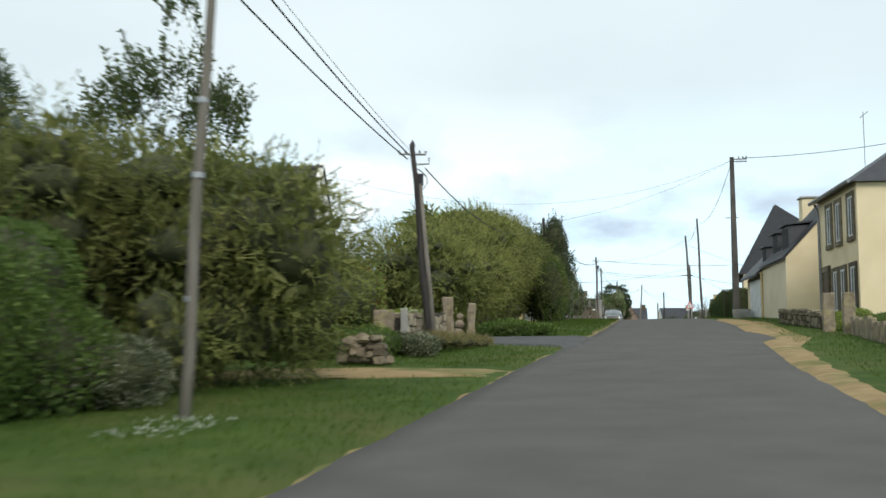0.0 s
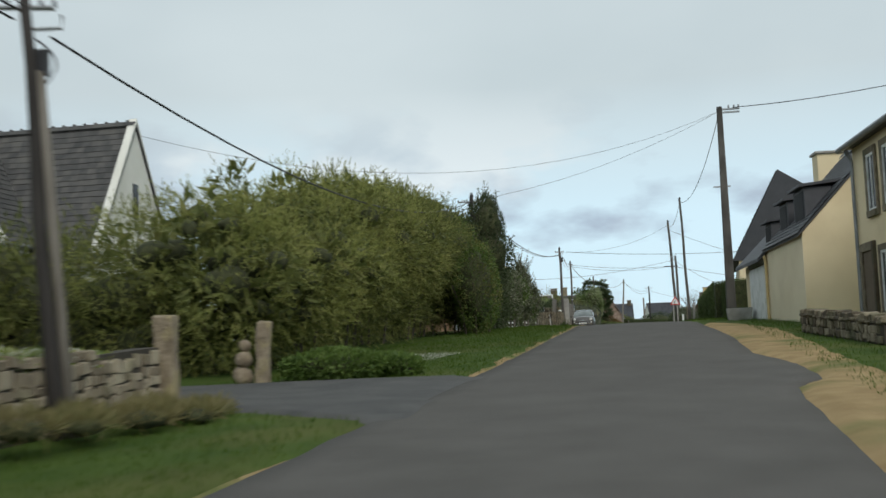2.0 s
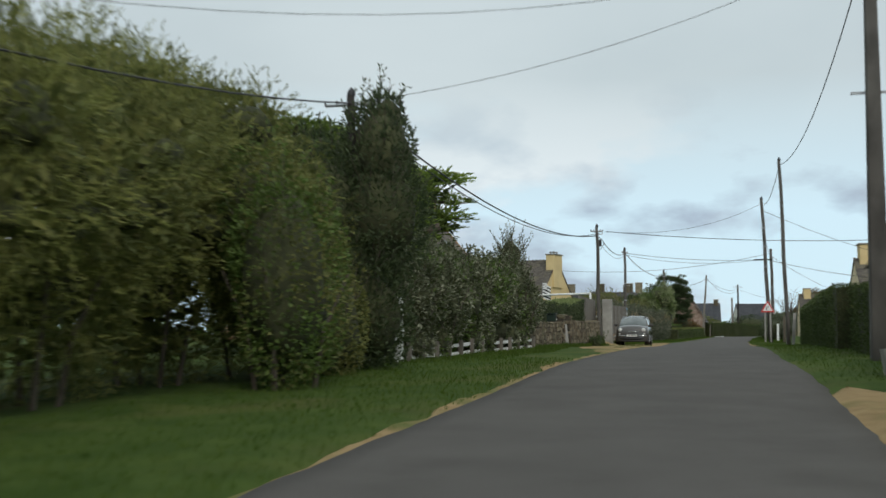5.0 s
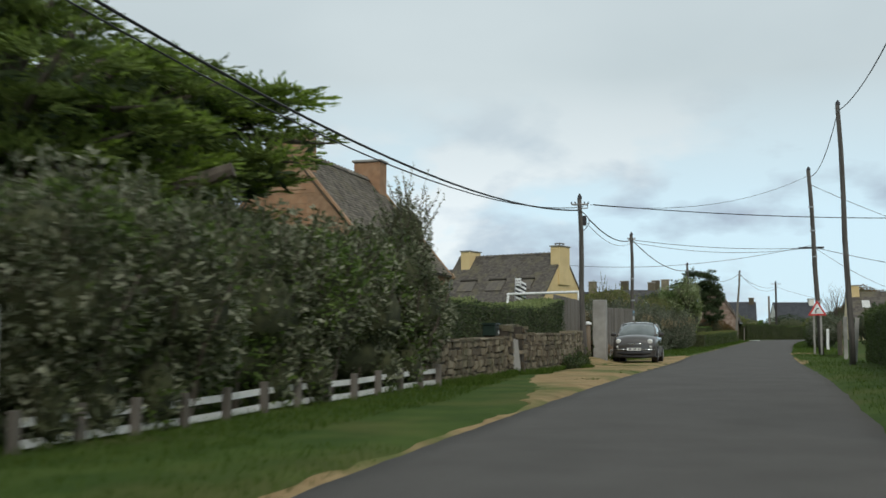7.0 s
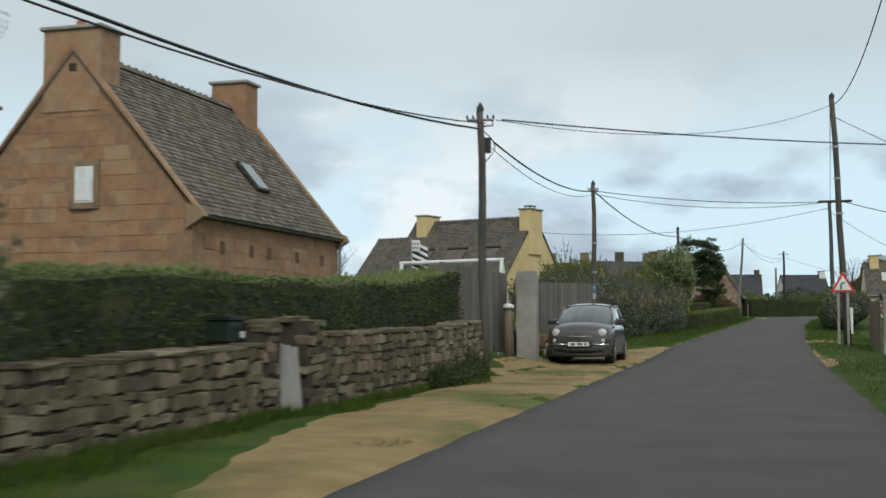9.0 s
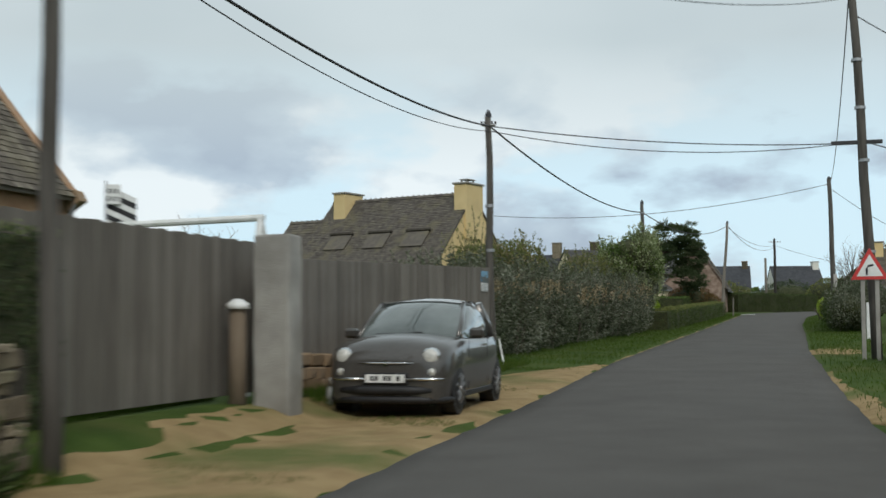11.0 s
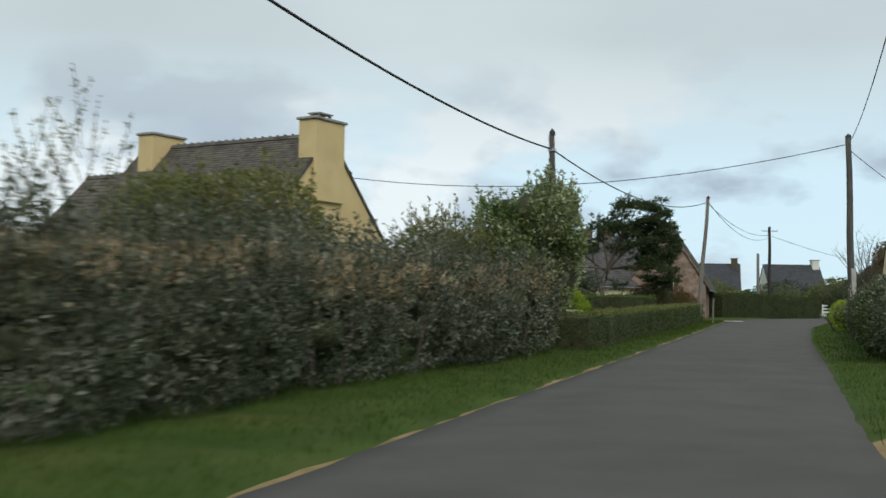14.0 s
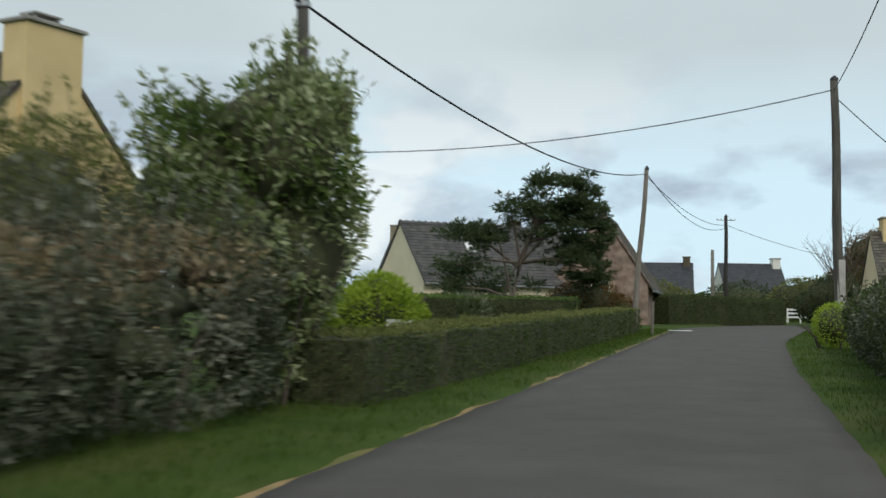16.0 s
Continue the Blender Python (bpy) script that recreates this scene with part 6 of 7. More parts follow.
shrub("rounded_pine", -14.13, 35.72, [(-0.2, 0, 6.1, 2.1, 2.0, 1.2), (-2.2, 0.8, 6.7, 1.9, 1.9, 1.2), (1.2, 0.2, 5.5, 1.2, 1.2, 0.9), (-1.0, 0.3, 4.4, 2.2, 2.0, 1.5), (1.6, 0.6, 4.2, 1.5, 1.5, 1.1), (0, 0, 2.4, 2.4, 2.2, 2.0)], "dark rounded pine crown behind the shrubs", "tree", M_PINE, density=260, leaf=(0.2, 0.03), seed=16, up=0.4, sprigs=60, sprig_len=0.3, stem=(1, 0.2))
shrub("autumn_shrub", -6.22, 37.26, [(0, 0, 1.15, 1.5, 1.5, 1.15), (1.0, 0.8, 0.8, 1.0, 1.0, 0.8), (-0.9, 0.6, 1.3, 1.2, 1.3, 0.95), (0.1, 0.3, 1.8, 0.9, 0.9, 0.55), (1.5, 0.4, 1.15, 0.9, 1.0, 0.9), (-1.7, 0.4, 0.9, 0.9, 1.0, 0.9)], "leafy garden shrub turning yellow and rust", "shrub", M_AUT, density=560, leaf=(0.085, 0.045), seed=17, second=(M_RUST, 0.10), sprigs=60, sprig_len=0.3)
shrub("garden_greenery", -4.64, 34.85, [(0, 0, 0.3, 0.9, 0.7, 0.38), (1.0, 0.9, 0.28, 0.7, 0.8, 0.32), (-1.2, 0.3, 0.4, 0.8, 0.7, 0.42)], "low green garden perennials beside stones", "plant", M_LAUREL, density=800, leaf=(0.10, 0.035), seed=18, stem=None, up=0.6)
shrub("silver_perennial", -2.6, 35.6, [(0, 0, 0.2, 0.35, 0.35, 0.24), (-0.5, 0.3, 0.22, 0.3, 0.35, 0.24)], "silvery grey clump of perennials in the verge", "plant", M_ELE, density=1400, leaf=(0.07, 0.03), seed=19, stem=None, up=0.5)
shrub("dry_grass_clump", -2.3, 40.3, [(0, 0.2, 0.06, 0.3, 0.35, 0.13), (0.2, -0.5, 0.05, 0.22, 0.3, 0.10), (-0.25, -0.6, 0.07, 0.28, 0.3, 0.16), (-0.05, -1.3, 0.06, 0.3, 0.35, 0.12), (-0.4, -1.9, 0.06, 0.22, 0.3, 0.15), (-0.1, -2.4, 0.05, 0.2, 0.3, 0.09), (-0.35, -3.1, 0.06, 0.28, 0.35, 0.13)], "straw-coloured tufted grass along a stone wall", "grass tuft", M_STRAW, density=1500, leaf=(0.15, 0.012), seed=20, stem=None, up=0.8, spread=0.8)
shrub("wall_flowers", -3.51, 39.04, [(0, 0, 0.72, 0.25, 1.7, 0.16)], "pale flowering plants spilling over a wall", "plant", M_AUT, density=1500, leaf=(0.07, 0.03), seed=21, stem=None, up=0.7, second=(M_WHITEFL, 0.18))

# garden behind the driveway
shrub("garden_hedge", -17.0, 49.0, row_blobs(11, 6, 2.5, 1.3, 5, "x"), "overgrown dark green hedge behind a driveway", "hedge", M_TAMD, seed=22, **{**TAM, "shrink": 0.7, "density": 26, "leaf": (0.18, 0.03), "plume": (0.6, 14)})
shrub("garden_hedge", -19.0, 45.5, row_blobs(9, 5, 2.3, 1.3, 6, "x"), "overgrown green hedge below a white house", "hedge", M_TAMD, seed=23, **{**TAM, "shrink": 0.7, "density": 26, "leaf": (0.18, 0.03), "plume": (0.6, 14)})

# long tamarisk screen
for k, (y, h, dx) in enumerate(((48.6, 3.0, -0.1), (51.6, 3.6, 0.0), (55.2, 3.95, -0.1), (58.9, 4.1, -0.2), (62.6, 4.4, -0.2), (66.3, 4.75, -0.6))):
    x = -4.85 + dx - 0.005 * (y - 48)
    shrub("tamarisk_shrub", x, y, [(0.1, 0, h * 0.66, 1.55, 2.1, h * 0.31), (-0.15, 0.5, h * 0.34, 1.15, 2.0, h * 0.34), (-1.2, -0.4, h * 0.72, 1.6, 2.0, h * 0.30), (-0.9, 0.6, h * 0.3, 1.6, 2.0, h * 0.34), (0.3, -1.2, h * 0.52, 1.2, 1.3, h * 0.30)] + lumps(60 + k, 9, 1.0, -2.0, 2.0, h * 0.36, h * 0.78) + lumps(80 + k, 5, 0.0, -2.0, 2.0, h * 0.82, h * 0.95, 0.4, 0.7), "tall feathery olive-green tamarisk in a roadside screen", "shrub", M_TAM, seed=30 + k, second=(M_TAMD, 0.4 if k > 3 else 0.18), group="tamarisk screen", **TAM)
shrub("tall_tamarisk", -5.75, 50.4, [(0, 0, 3.5, 0.45, 0.5, 0.6), (0.15, 0.4, 3.95, 0.22, 0.25, 0.35)], "thin tall shoots above a tamarisk screen", "shrub", M_TAMD, seed=37, **TIP)
for k, (x, y, h) in enumerate(((-5.2, 53.0, 3.95), (-5.0, 56.6, 4.25), (-5.2, 60.4, 4.4), (-5.1, 64.0, 4.35))):
    shrub("tall_tamarisk", x, y, [(0, 0, h - 0.25, 0.55, 1.1, 0.35), (0.1, 0.8, h - 0.3, 0.4, 0.6, 0.3)], "wispy light shoots above a tamarisk screen", "shrub", M_TAM, seed=137 + k, **TIP)
shrub("laurel_shrub", -3.27, 65.94, [(0, 0, 1.5, 0.7, 1.1, 1.5), (-0.5, 0.3, 2.4, 0.7, 0.9, 1.0)], "light green leafy shrub in a roadside screen", "shrub", M_LAUREL, density=520, leaf=(0.08, 0.04), seed=38, second=(M_TAMD, 0.4), sprigs=50, sprig_len=0.35)
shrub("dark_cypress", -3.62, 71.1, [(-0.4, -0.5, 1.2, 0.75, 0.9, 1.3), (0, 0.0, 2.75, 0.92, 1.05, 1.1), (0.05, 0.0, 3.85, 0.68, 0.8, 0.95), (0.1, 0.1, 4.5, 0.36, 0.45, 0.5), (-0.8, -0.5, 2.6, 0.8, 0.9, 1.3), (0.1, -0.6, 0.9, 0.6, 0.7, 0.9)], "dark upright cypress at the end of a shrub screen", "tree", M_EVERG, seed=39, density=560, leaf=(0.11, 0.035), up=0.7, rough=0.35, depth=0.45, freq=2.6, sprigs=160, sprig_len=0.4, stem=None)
shrub("mixed_shrub", -3.75, 68.7, [(0, 0, 0.9, 0.7, 1.3, 1.0), (-0.5, 1.0, 1.4, 0.8, 1.0, 1.2)], "tangled green roadside shrub", "shrub", M_TAMD, density=480, leaf=(0.07, 0.035), seed=40, sprigs=60, sprig_len=0.35, stem=None)
shrub("large_dark_tamarisk", -4.75, 68.3, [(0.1, 0.2, 2.4, 1.1, 1.6, 1.25), (0.0, 0.4, 3.35, 0.9, 1.2, 0.65), (0.1, 0.3, 1.1, 1.0, 1.6, 1.1), (-0.9, 1.8, 3.2, 0.9, 1.4, 0.8), (-0.9, 2.0, 2.2, 0.9, 1.5, 1.3), (-1.15, 2.3, 1.1, 0.75, 0.9, 1.1), (-1.2, -1.6, 3.0, 1.3, 1.6, 1.25), (-1.3, -2.0, 1.3, 1.3, 1.5, 1.2), (-2.4, 0.2, 3.4, 1.5, 2.2, 1.5), (-1.6, 0.6, 3.8, 1.1, 1.6, 0.95), (-1.3, -1.6, 4.15, 1.1, 1.4, 0.75), (-2.7, -0.8, 4.5, 1.4, 1.8, 0.9), (-0.5, -0.2, 4.0, 0.8, 1.1, 0.6), (0.2, -0.9, 3.85, 0.7, 0.9, 0.6)], "large dark feathery tamarisk in a roadside screen", "shrub", M_TAMD, seed=41, second=(M_TAM, 0.15), **{**TAM, "depth": 0.55, "shrink": 0.55})

shrub("white_flowering_shrub", -4.45, 73.2, [(0, 0, 0.4, 0.3, 0.4, 0.4), (-0.2, -0.4, 0.3, 0.3, 0.4, 0.3)], "white-flowering shrub at the foot of a white gatepost", "shrub", M_LAUREL, density=900, leaf=(0.06, 0.03), seed=57, second=(M_WHITEFL, 0.6), stem=None)
# silverberry hedge over the white fence
for k in range(6):
    shrub("silverberry_hedge", -4.35 + 0.07 * k, 74.95 + k * 1.9, [(0.0, 0, 0.66 - 0.06 * (k % 3 == 1), 0.52, 1.2, 0.5 + 0.06 * (k % 3 == 1)), (0.10, 0.2, 1.3, 0.68, 1.35, 0.75), (0.0, 0, 1.8, 0.62, 1.25, 0.62), (-0.1, 0.5, 2.08 - 0.04 * k, 0.5, 0.8, 0.42 - 0.05 * (k % 2)), (-0.6, 0.2, 1.3, 0.6, 1.2, 1.1)] + [(0.40, 0.3 - 0.9 * (k % 2), 0.42, 0.22, 0.34, 0.42)] + ([(0.42, -0.5, 0.34, 0.2, 0.28, 0.38)] if k % 3 == 0 else []), "dense silvery-green hedge growing over a white fence", "hedge", M_ELE, density=360, leaf=(0.105, 0.046), seed=50 + k, second=(M_LAUREL, 0.25), sprigs=130, sprig_len=0.33, group="silverberry hedge", shrink=0.8, rough=0.3, freq=2.2)
shrub("silverberry_hedge", -4.2, 85.2, [(0, 0, 1.6, 0.5, 0.7, 1.3), (0, 0.3, 2.7, 0.4, 0.5, 0.6)], "sprawling end of a silvery hedge with long shoots", "hedge", M_ELE, density=600, leaf=(0.06, 0.03), seed=56, sprigs=90, sprig_len=0.55, rough=0.35, depth=0.5)

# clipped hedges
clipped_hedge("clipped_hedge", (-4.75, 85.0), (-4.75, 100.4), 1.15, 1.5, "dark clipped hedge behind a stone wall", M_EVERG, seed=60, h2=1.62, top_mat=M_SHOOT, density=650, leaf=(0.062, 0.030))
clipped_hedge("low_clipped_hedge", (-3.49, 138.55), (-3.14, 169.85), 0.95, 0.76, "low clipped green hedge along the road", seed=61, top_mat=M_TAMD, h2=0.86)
clipped_hedge("clipped_hedge", (5.25, 108.2), (5.45, 84.0), 1.2, 1.65, "clipped green hedge beside the road", seed=62)
clipped_hedge("far_clipped_hedge", (-3.30, 187.35), (2.76, 200.35), 1.4, 1.42, "dark clipped hedge round the outside of a bend", seed=63, density=400, leaf=(0.08, 0.04))
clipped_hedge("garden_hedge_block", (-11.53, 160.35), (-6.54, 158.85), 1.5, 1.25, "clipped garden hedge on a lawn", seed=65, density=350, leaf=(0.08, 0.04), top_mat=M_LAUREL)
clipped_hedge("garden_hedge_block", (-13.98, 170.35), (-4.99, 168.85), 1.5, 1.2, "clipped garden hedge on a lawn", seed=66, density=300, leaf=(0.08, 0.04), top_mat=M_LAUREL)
clipped_hedge("clipped_hedge", (5.65, 81.6), (5.7, 76.1), 1.0, 1.5, "dark clipped hedge beyond a concrete pole", seed=67)

# grown-out shrubs beyond the fence
for k in range(7):
    y = 117.2 + k * 3.1
    shrub("mixed_shrub_hedge", -5.35 + 0.15 * k, y, [(0.15, 0, 0.66, 0.9, 2.3, 0.72), (0.05, 0.3, 1.12, 0.9, 2.3, 0.62), (-1.1, 0.2, 1.0, 1.0, 2.2, 0.85), (-0.2, -0.6, 1.38 - 0.03 * k, 0.7, 1.7, 0.38), (0.0, 1.2, 1.36 - 0.03 * k, 0.6, 1.2, 0.38)], "dense roadside shrubs with silvery and rusty leaves", "hedge", M_DARKMIX, density=640, leaf=(0.088, 0.040), seed=70 + k, second=(M_AUTR, 0.26 if k < 3 else 0.34), second_up=3.2, shrink=0.3, depth=0.6, sprigs=230, sprig_len=0.55, group="roadside shrub hedge", rough=0.34, freq=2.0)
shrub("evergreen_bush", -6.90, 129.0, [(0, 0, 2.1, 1.1, 1.5, 0.95), (0, 0, 1.2, 1.3, 1.6, 1.2), (-0.9, -0.8, 2.1, 1.0, 1.2, 0.85)], "dark olive-brown bush above a shrub hedge", "shrub", M_TAMD, second=(M_AUTR, 0.1), density=420, leaf=(0.09, 0.045), seed=80, sprigs=70, sprig_len=0.35)
shrub("leafy_shoots", -6.8, 124.0, [(0, 0, 2.3, 0.35, 0.5, 0.8), (0.15, 0.35, 2.9, 0.2, 0.25, 0.5), (-0.3, -0.5, 2.0, 0.45, 0.5, 0.8), (0.1, 0.6, 2.1, 0.3, 0.4, 0.6)], "thin tall shoots with scattered leaves above a hedge", "shrub", M_TAMD, density=12, leaf=(0.06, 0.03), seed=181, rough=0.5, depth=0.9, sprigs=22, sprig_len=0.75, shrink=0.1, stem=(3, 0.02))
shrub("olive_shrub", -5.9, 136.4, [(0, 0, 1.9, 1.0, 1.2, 0.9), (0, 0, 1.0, 1.2, 1.5, 1.0)], "olive-green shrub with upright shoots", "shrub", M_TAMD, density=460, leaf=(0.085, 0.035), seed=81, up=0.6, sprigs=120, sprig_len=0.4, second=(M_AUTR, 0.2))
shrub("leafy_tree", -4.3, 138.65, [(-0.1, 0, 3.0, 0.8, 0.8, 0.75), (0.25, 0, 2.75, 0.75, 0.9, 0.8), (0.35, 0.1, 3.15, 0.5, 0.6, 0.5), (-0.6, -0.2, 2.55, 0.75, 0.8, 0.8), (-0.4, -0.4, 1.8, 0.9, 0.9, 0.9), (0.3, 0.2, 1.7, 0.7, 0.85, 0.9), (-0.1, 0.0, 0.8, 0.7, 0.8, 0.7)], "tall leafy evergreen tree beside a low hedge", "tree", M_HOLM, density=560, leaf=(0.11, 0.05), seed=82, sprigs=170, sprig_len=0.4, rough=0.4, depth=0.5, freq=3.0, second=(M_LAUREL, 0.35))
shrub("golden_conifer", -5.05, 145.2, [(0, 0, 0.9, 0.75, 0.7, 0.5), (0.1, 0, 1.25, 0.4, 0.45, 0.32), (-0.3, 0.1, 0.5, 0.7, 0.7, 0.4)], "bright golden-green spreading conifer in a garden", "shrub", M_GOLD, density=900, leaf=(0.12, 0.03), seed=83, up=0.3)
shrub("round_shrub", -6.71, 144.35, [(0, 0, 0.5, 1.0, 0.9, 0.55)], "dark rounded shrub in a garden", "shrub", M_HEDGE, density=700, leaf=(0.06, 0.03), seed=84)
shrub("yucca_clump", -8.20, 165.85, [(0, 0, 0.6, 0.7, 0.7, 0.6)], "pale spiky garden clump", "plant", M_ELE, density=500, leaf=(0.35, 0.03), seed=85, up=0.7, stem=None)
shrub("rusty_shrub", -5.4, 174.35, [(0, 0, 1.0, 1.6, 1.2, 0.9), (1.3, 0.5, 0.7, 1.0, 1.0, 0.7)], "rusty-leaved garden shrub below a pine", "shrub", M_RUST, density=420, leaf=(0.09, 0.045), seed=86)
# right-hand roadside bushes near the end
for k in range(5):
    shrub("roadside_bush", 3.6 + 0.12 * k, 137.8 + k * 4.2, [(0, 0, 0.8, 0.9, 2.2, 0.85), (0.5, 0.5, 1.1, 0.9, 1.8, 0.75)], "bushy dark green roadside shrub on the verge", "shrub", M_DARKMIX, density=480, leaf=(0.09, 0.045), seed=90 + k, second=(M_HEDGE, 0.45), sprigs=40, sprig_len=0.3, group="roadside bushes")
shrub("yellow_green_bush", 3.3, 158.85, [(0, 0, 0.6, 0.6, 0.8, 0.6)], "yellow-green bush at the verge", "shrub", M_GOLD, density=700, leaf=(0.06, 0.03), seed=96)
shrub("garden_plants", 7.31, 41.07, row_blobs(8, 5, 0.62, 0.45, 8), "low leafy garden plants behind upright stones", "plant", M_LAUREL, density=700, leaf=(0.08, 0.035), seed=97, stem=None)
shrub("garden_plants", 7.35, 47.6, row_blobs(5, 4, 0.6, 0.5, 9), "low leafy garden plants behind a stone wall", "plant", M_AUT, density=600, leaf=(0.08, 0.035), seed=98, stem=None)

# cypress with flat layered sprays
def layered_tree(name, x, y, trunk_pts, trunk_r, tiers, label, category, material, seed, leaf=(0.22, 0.05), density=120, tip_mat=None, reach=0.55, blades=13, flat=0.85, limb_every=1, shade_mat=None):
    z = ground(x, y)
    t = thing(name, x, y, z, 0, label, category)
    part("trunk", tube(trunk_pts, [trunk_r * (1 - 0.7 * k / (len(trunk_pts) - 1)) for k in range(len(trunk_pts))], 9), M_BARK, t, smooth=True)
    r = np.random.default_rng(seed)
    P, N = [], []
    limbs = 0
    for cx, cy, cz, rx, ry, rz, tilt in tiers:
        n = int(rx * ry * math.pi * density)
        u = r.normal(size=(n, 3))
        u = unit(u) * (r.random(n) ** 0.4)[:, None]
        p = np.stack([u[:, 0] * rx, u[:, 1] * ry, u[:, 2] * rz], 1)
        p[:, 2] += tilt * p[:, 0] + 0.35 * rz * fbm(p + [cx, cy, cz], 2.5, seed)
        keep = fbm(p + [cx, cy, cz], 2.0, seed + 3) > -0.45
        p = p[keep]
        d = unit(np.stack([p[:, 0] / rx, p[:, 1] / ry, np.full(len(p), 0.12)], 1))
        P.append(p + [cx, cy, cz])
        N.append(d)
        limbs += 1
        if limbs % limb_every:
            continue
        base = Vector(trunk_pts[min(len(trunk_pts) - 1, 1 + int((len(trunk_pts) - 2) * r.random()))])
        end = Vector((cx, cy, cz))
        mid = base.lerp(end, 0.55) + Vector((0, 0, 0.15))
        part("limb", tube([base, mid, end, end + (end - base) * 0.15], [trunk_r * 0.4, trunk_r * 0.28, trunk_r * 0.14, 0.01], 6), M_BARK, t)
    P, N = np.concatenate(P), np.concatenate(N)
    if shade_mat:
        # darker leaves just under the pads paint the shade inside the crown
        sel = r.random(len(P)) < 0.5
        leaf_mesh("inner_shade_foliage", P[sel] * np.array([0.93, 0.93, 0.97]) - np.array([0, 0, 0.12]), N[sel], 0.27, 0.075, shade_mat, t, 0.0, 0.6)
    if tip_mat:
        pick = fbm(P, 0.9, seed + 9) + 0.25 * rg.normal(size=len(P)) > 0.40
        plume_mesh("foliage", P[~pick], N[~pick], reach, blades, leaf, material, t, 0.1, 0.35, flat)
        plume_mesh("foliage", P[pick], N[pick], reach, blades, leaf, tip_mat, t, 0.1, 0.35, flat)
    else:
        plume_mesh("foliage", P, N, reach, blades, leaf, material, t, 0.1, 0.45, flat)
    return t


tr = random.Random(5)
tiers = []
# outline of the crown: its top falls towards the road, its far side reaches furthest
CZ = ground(-9.6, 79.6)
for level in range(11):
    for k in range(15):
        x = tr.uniform(-3.0, 3.7)
        y = tr.uniform(-2.6, 4.2)
        top = float(np.interp(x, (-3, 0, 2.1, 3.0, 3.8), (10.1, 10.1, 9.7, 9.3, 8.9))) - 0.06 * max(0.0, y) - CZ
        low = (6.7 if x > 2.4 else 5.9) - CZ
        z_ = low + 0.40 * level + 0.12 * math.sin(1.3 * x + 0.9 * y) + tr.uniform(-0.05, 0.05)
        if z_ < top:
            tiers.append((x, y, z_, tr.uniform(0.55, 1.05), tr.uniform(0.6, 1.1), tr.uniform(0.04, 0.07), tr.uniform(-0.16, 0.10)))
for level in range(9):
    for k in range(9):
        x, y = tr.uniform(1.3, 3.7), tr.uniform(-1.2, 4.4)
        top = float(np.interp(x, (1.3, 2.4, 3.0, 3.8), (9.85, 9.6, 9.3, 8.95))) - 0.05 * max(0.0, y) - CZ
        z_ = 6.45 - CZ + 0.40 * level + 0.12 * math.sin(1.3 * x + 0.9 * y) + tr.uniform(-0.06, 0.06)
        if z_ < top:
            tiers.append((x, y, z_, tr.uniform(0.55, 0.95), tr.uniform(0.6, 1.0), tr.uniform(0.05, 0.09), tr.uniform(-0.16, 0.10)))
for cx_, cy_, cz_, cr_ in ((2.4, 1.6, 6.9, 1.0), (2.5, 2.2, 7.6, 1.0), (-1.6, 0.6, 6.4, 1.7), (0.2, 0.4, 6.5, 1.7), (1.5, 1.2, 6.7, 1.4), (-0.4, 1.0, 7.4, 1.8), (1.2, 1.6, 7.5, 1.4), (-1.6, 0.6, 8.2, 1.6), (0.4, 0.8, 8.4, 1.4)):
    tiers.append((cx_, cy_, cz_ - CZ, cr_, cr_, 0.45, 0.0))
tiers.append((3.75, 4.75, 8.42 - CZ, 0.6, 0.5, 0.10, 0.05))
tiers.append((3.7, 3.9, 8.95 - CZ, 0.7, 0.7, 0.12, 0.1))
tiers.append((4.1, 2.5, 7.75 - CZ, 0.7, 0.8, 0.14, 0.0))
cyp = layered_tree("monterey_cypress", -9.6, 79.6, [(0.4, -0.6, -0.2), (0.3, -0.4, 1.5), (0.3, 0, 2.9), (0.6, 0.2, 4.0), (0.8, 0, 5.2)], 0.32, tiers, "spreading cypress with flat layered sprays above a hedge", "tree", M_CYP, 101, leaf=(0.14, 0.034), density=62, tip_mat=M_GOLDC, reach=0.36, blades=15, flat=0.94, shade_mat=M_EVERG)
part("sawn_limb", tube([(0.5, 0, 2.4), (2.6, 0.0, 6.55 - CZ), (3.8, 0.2, 6.95 - CZ), (4.7, 0.4, 7.24 - CZ)], [0.2, 0.15, 0.12, 0.11], 8), M_BARK, cyp, "grey sawn-off limb")

tiers = []
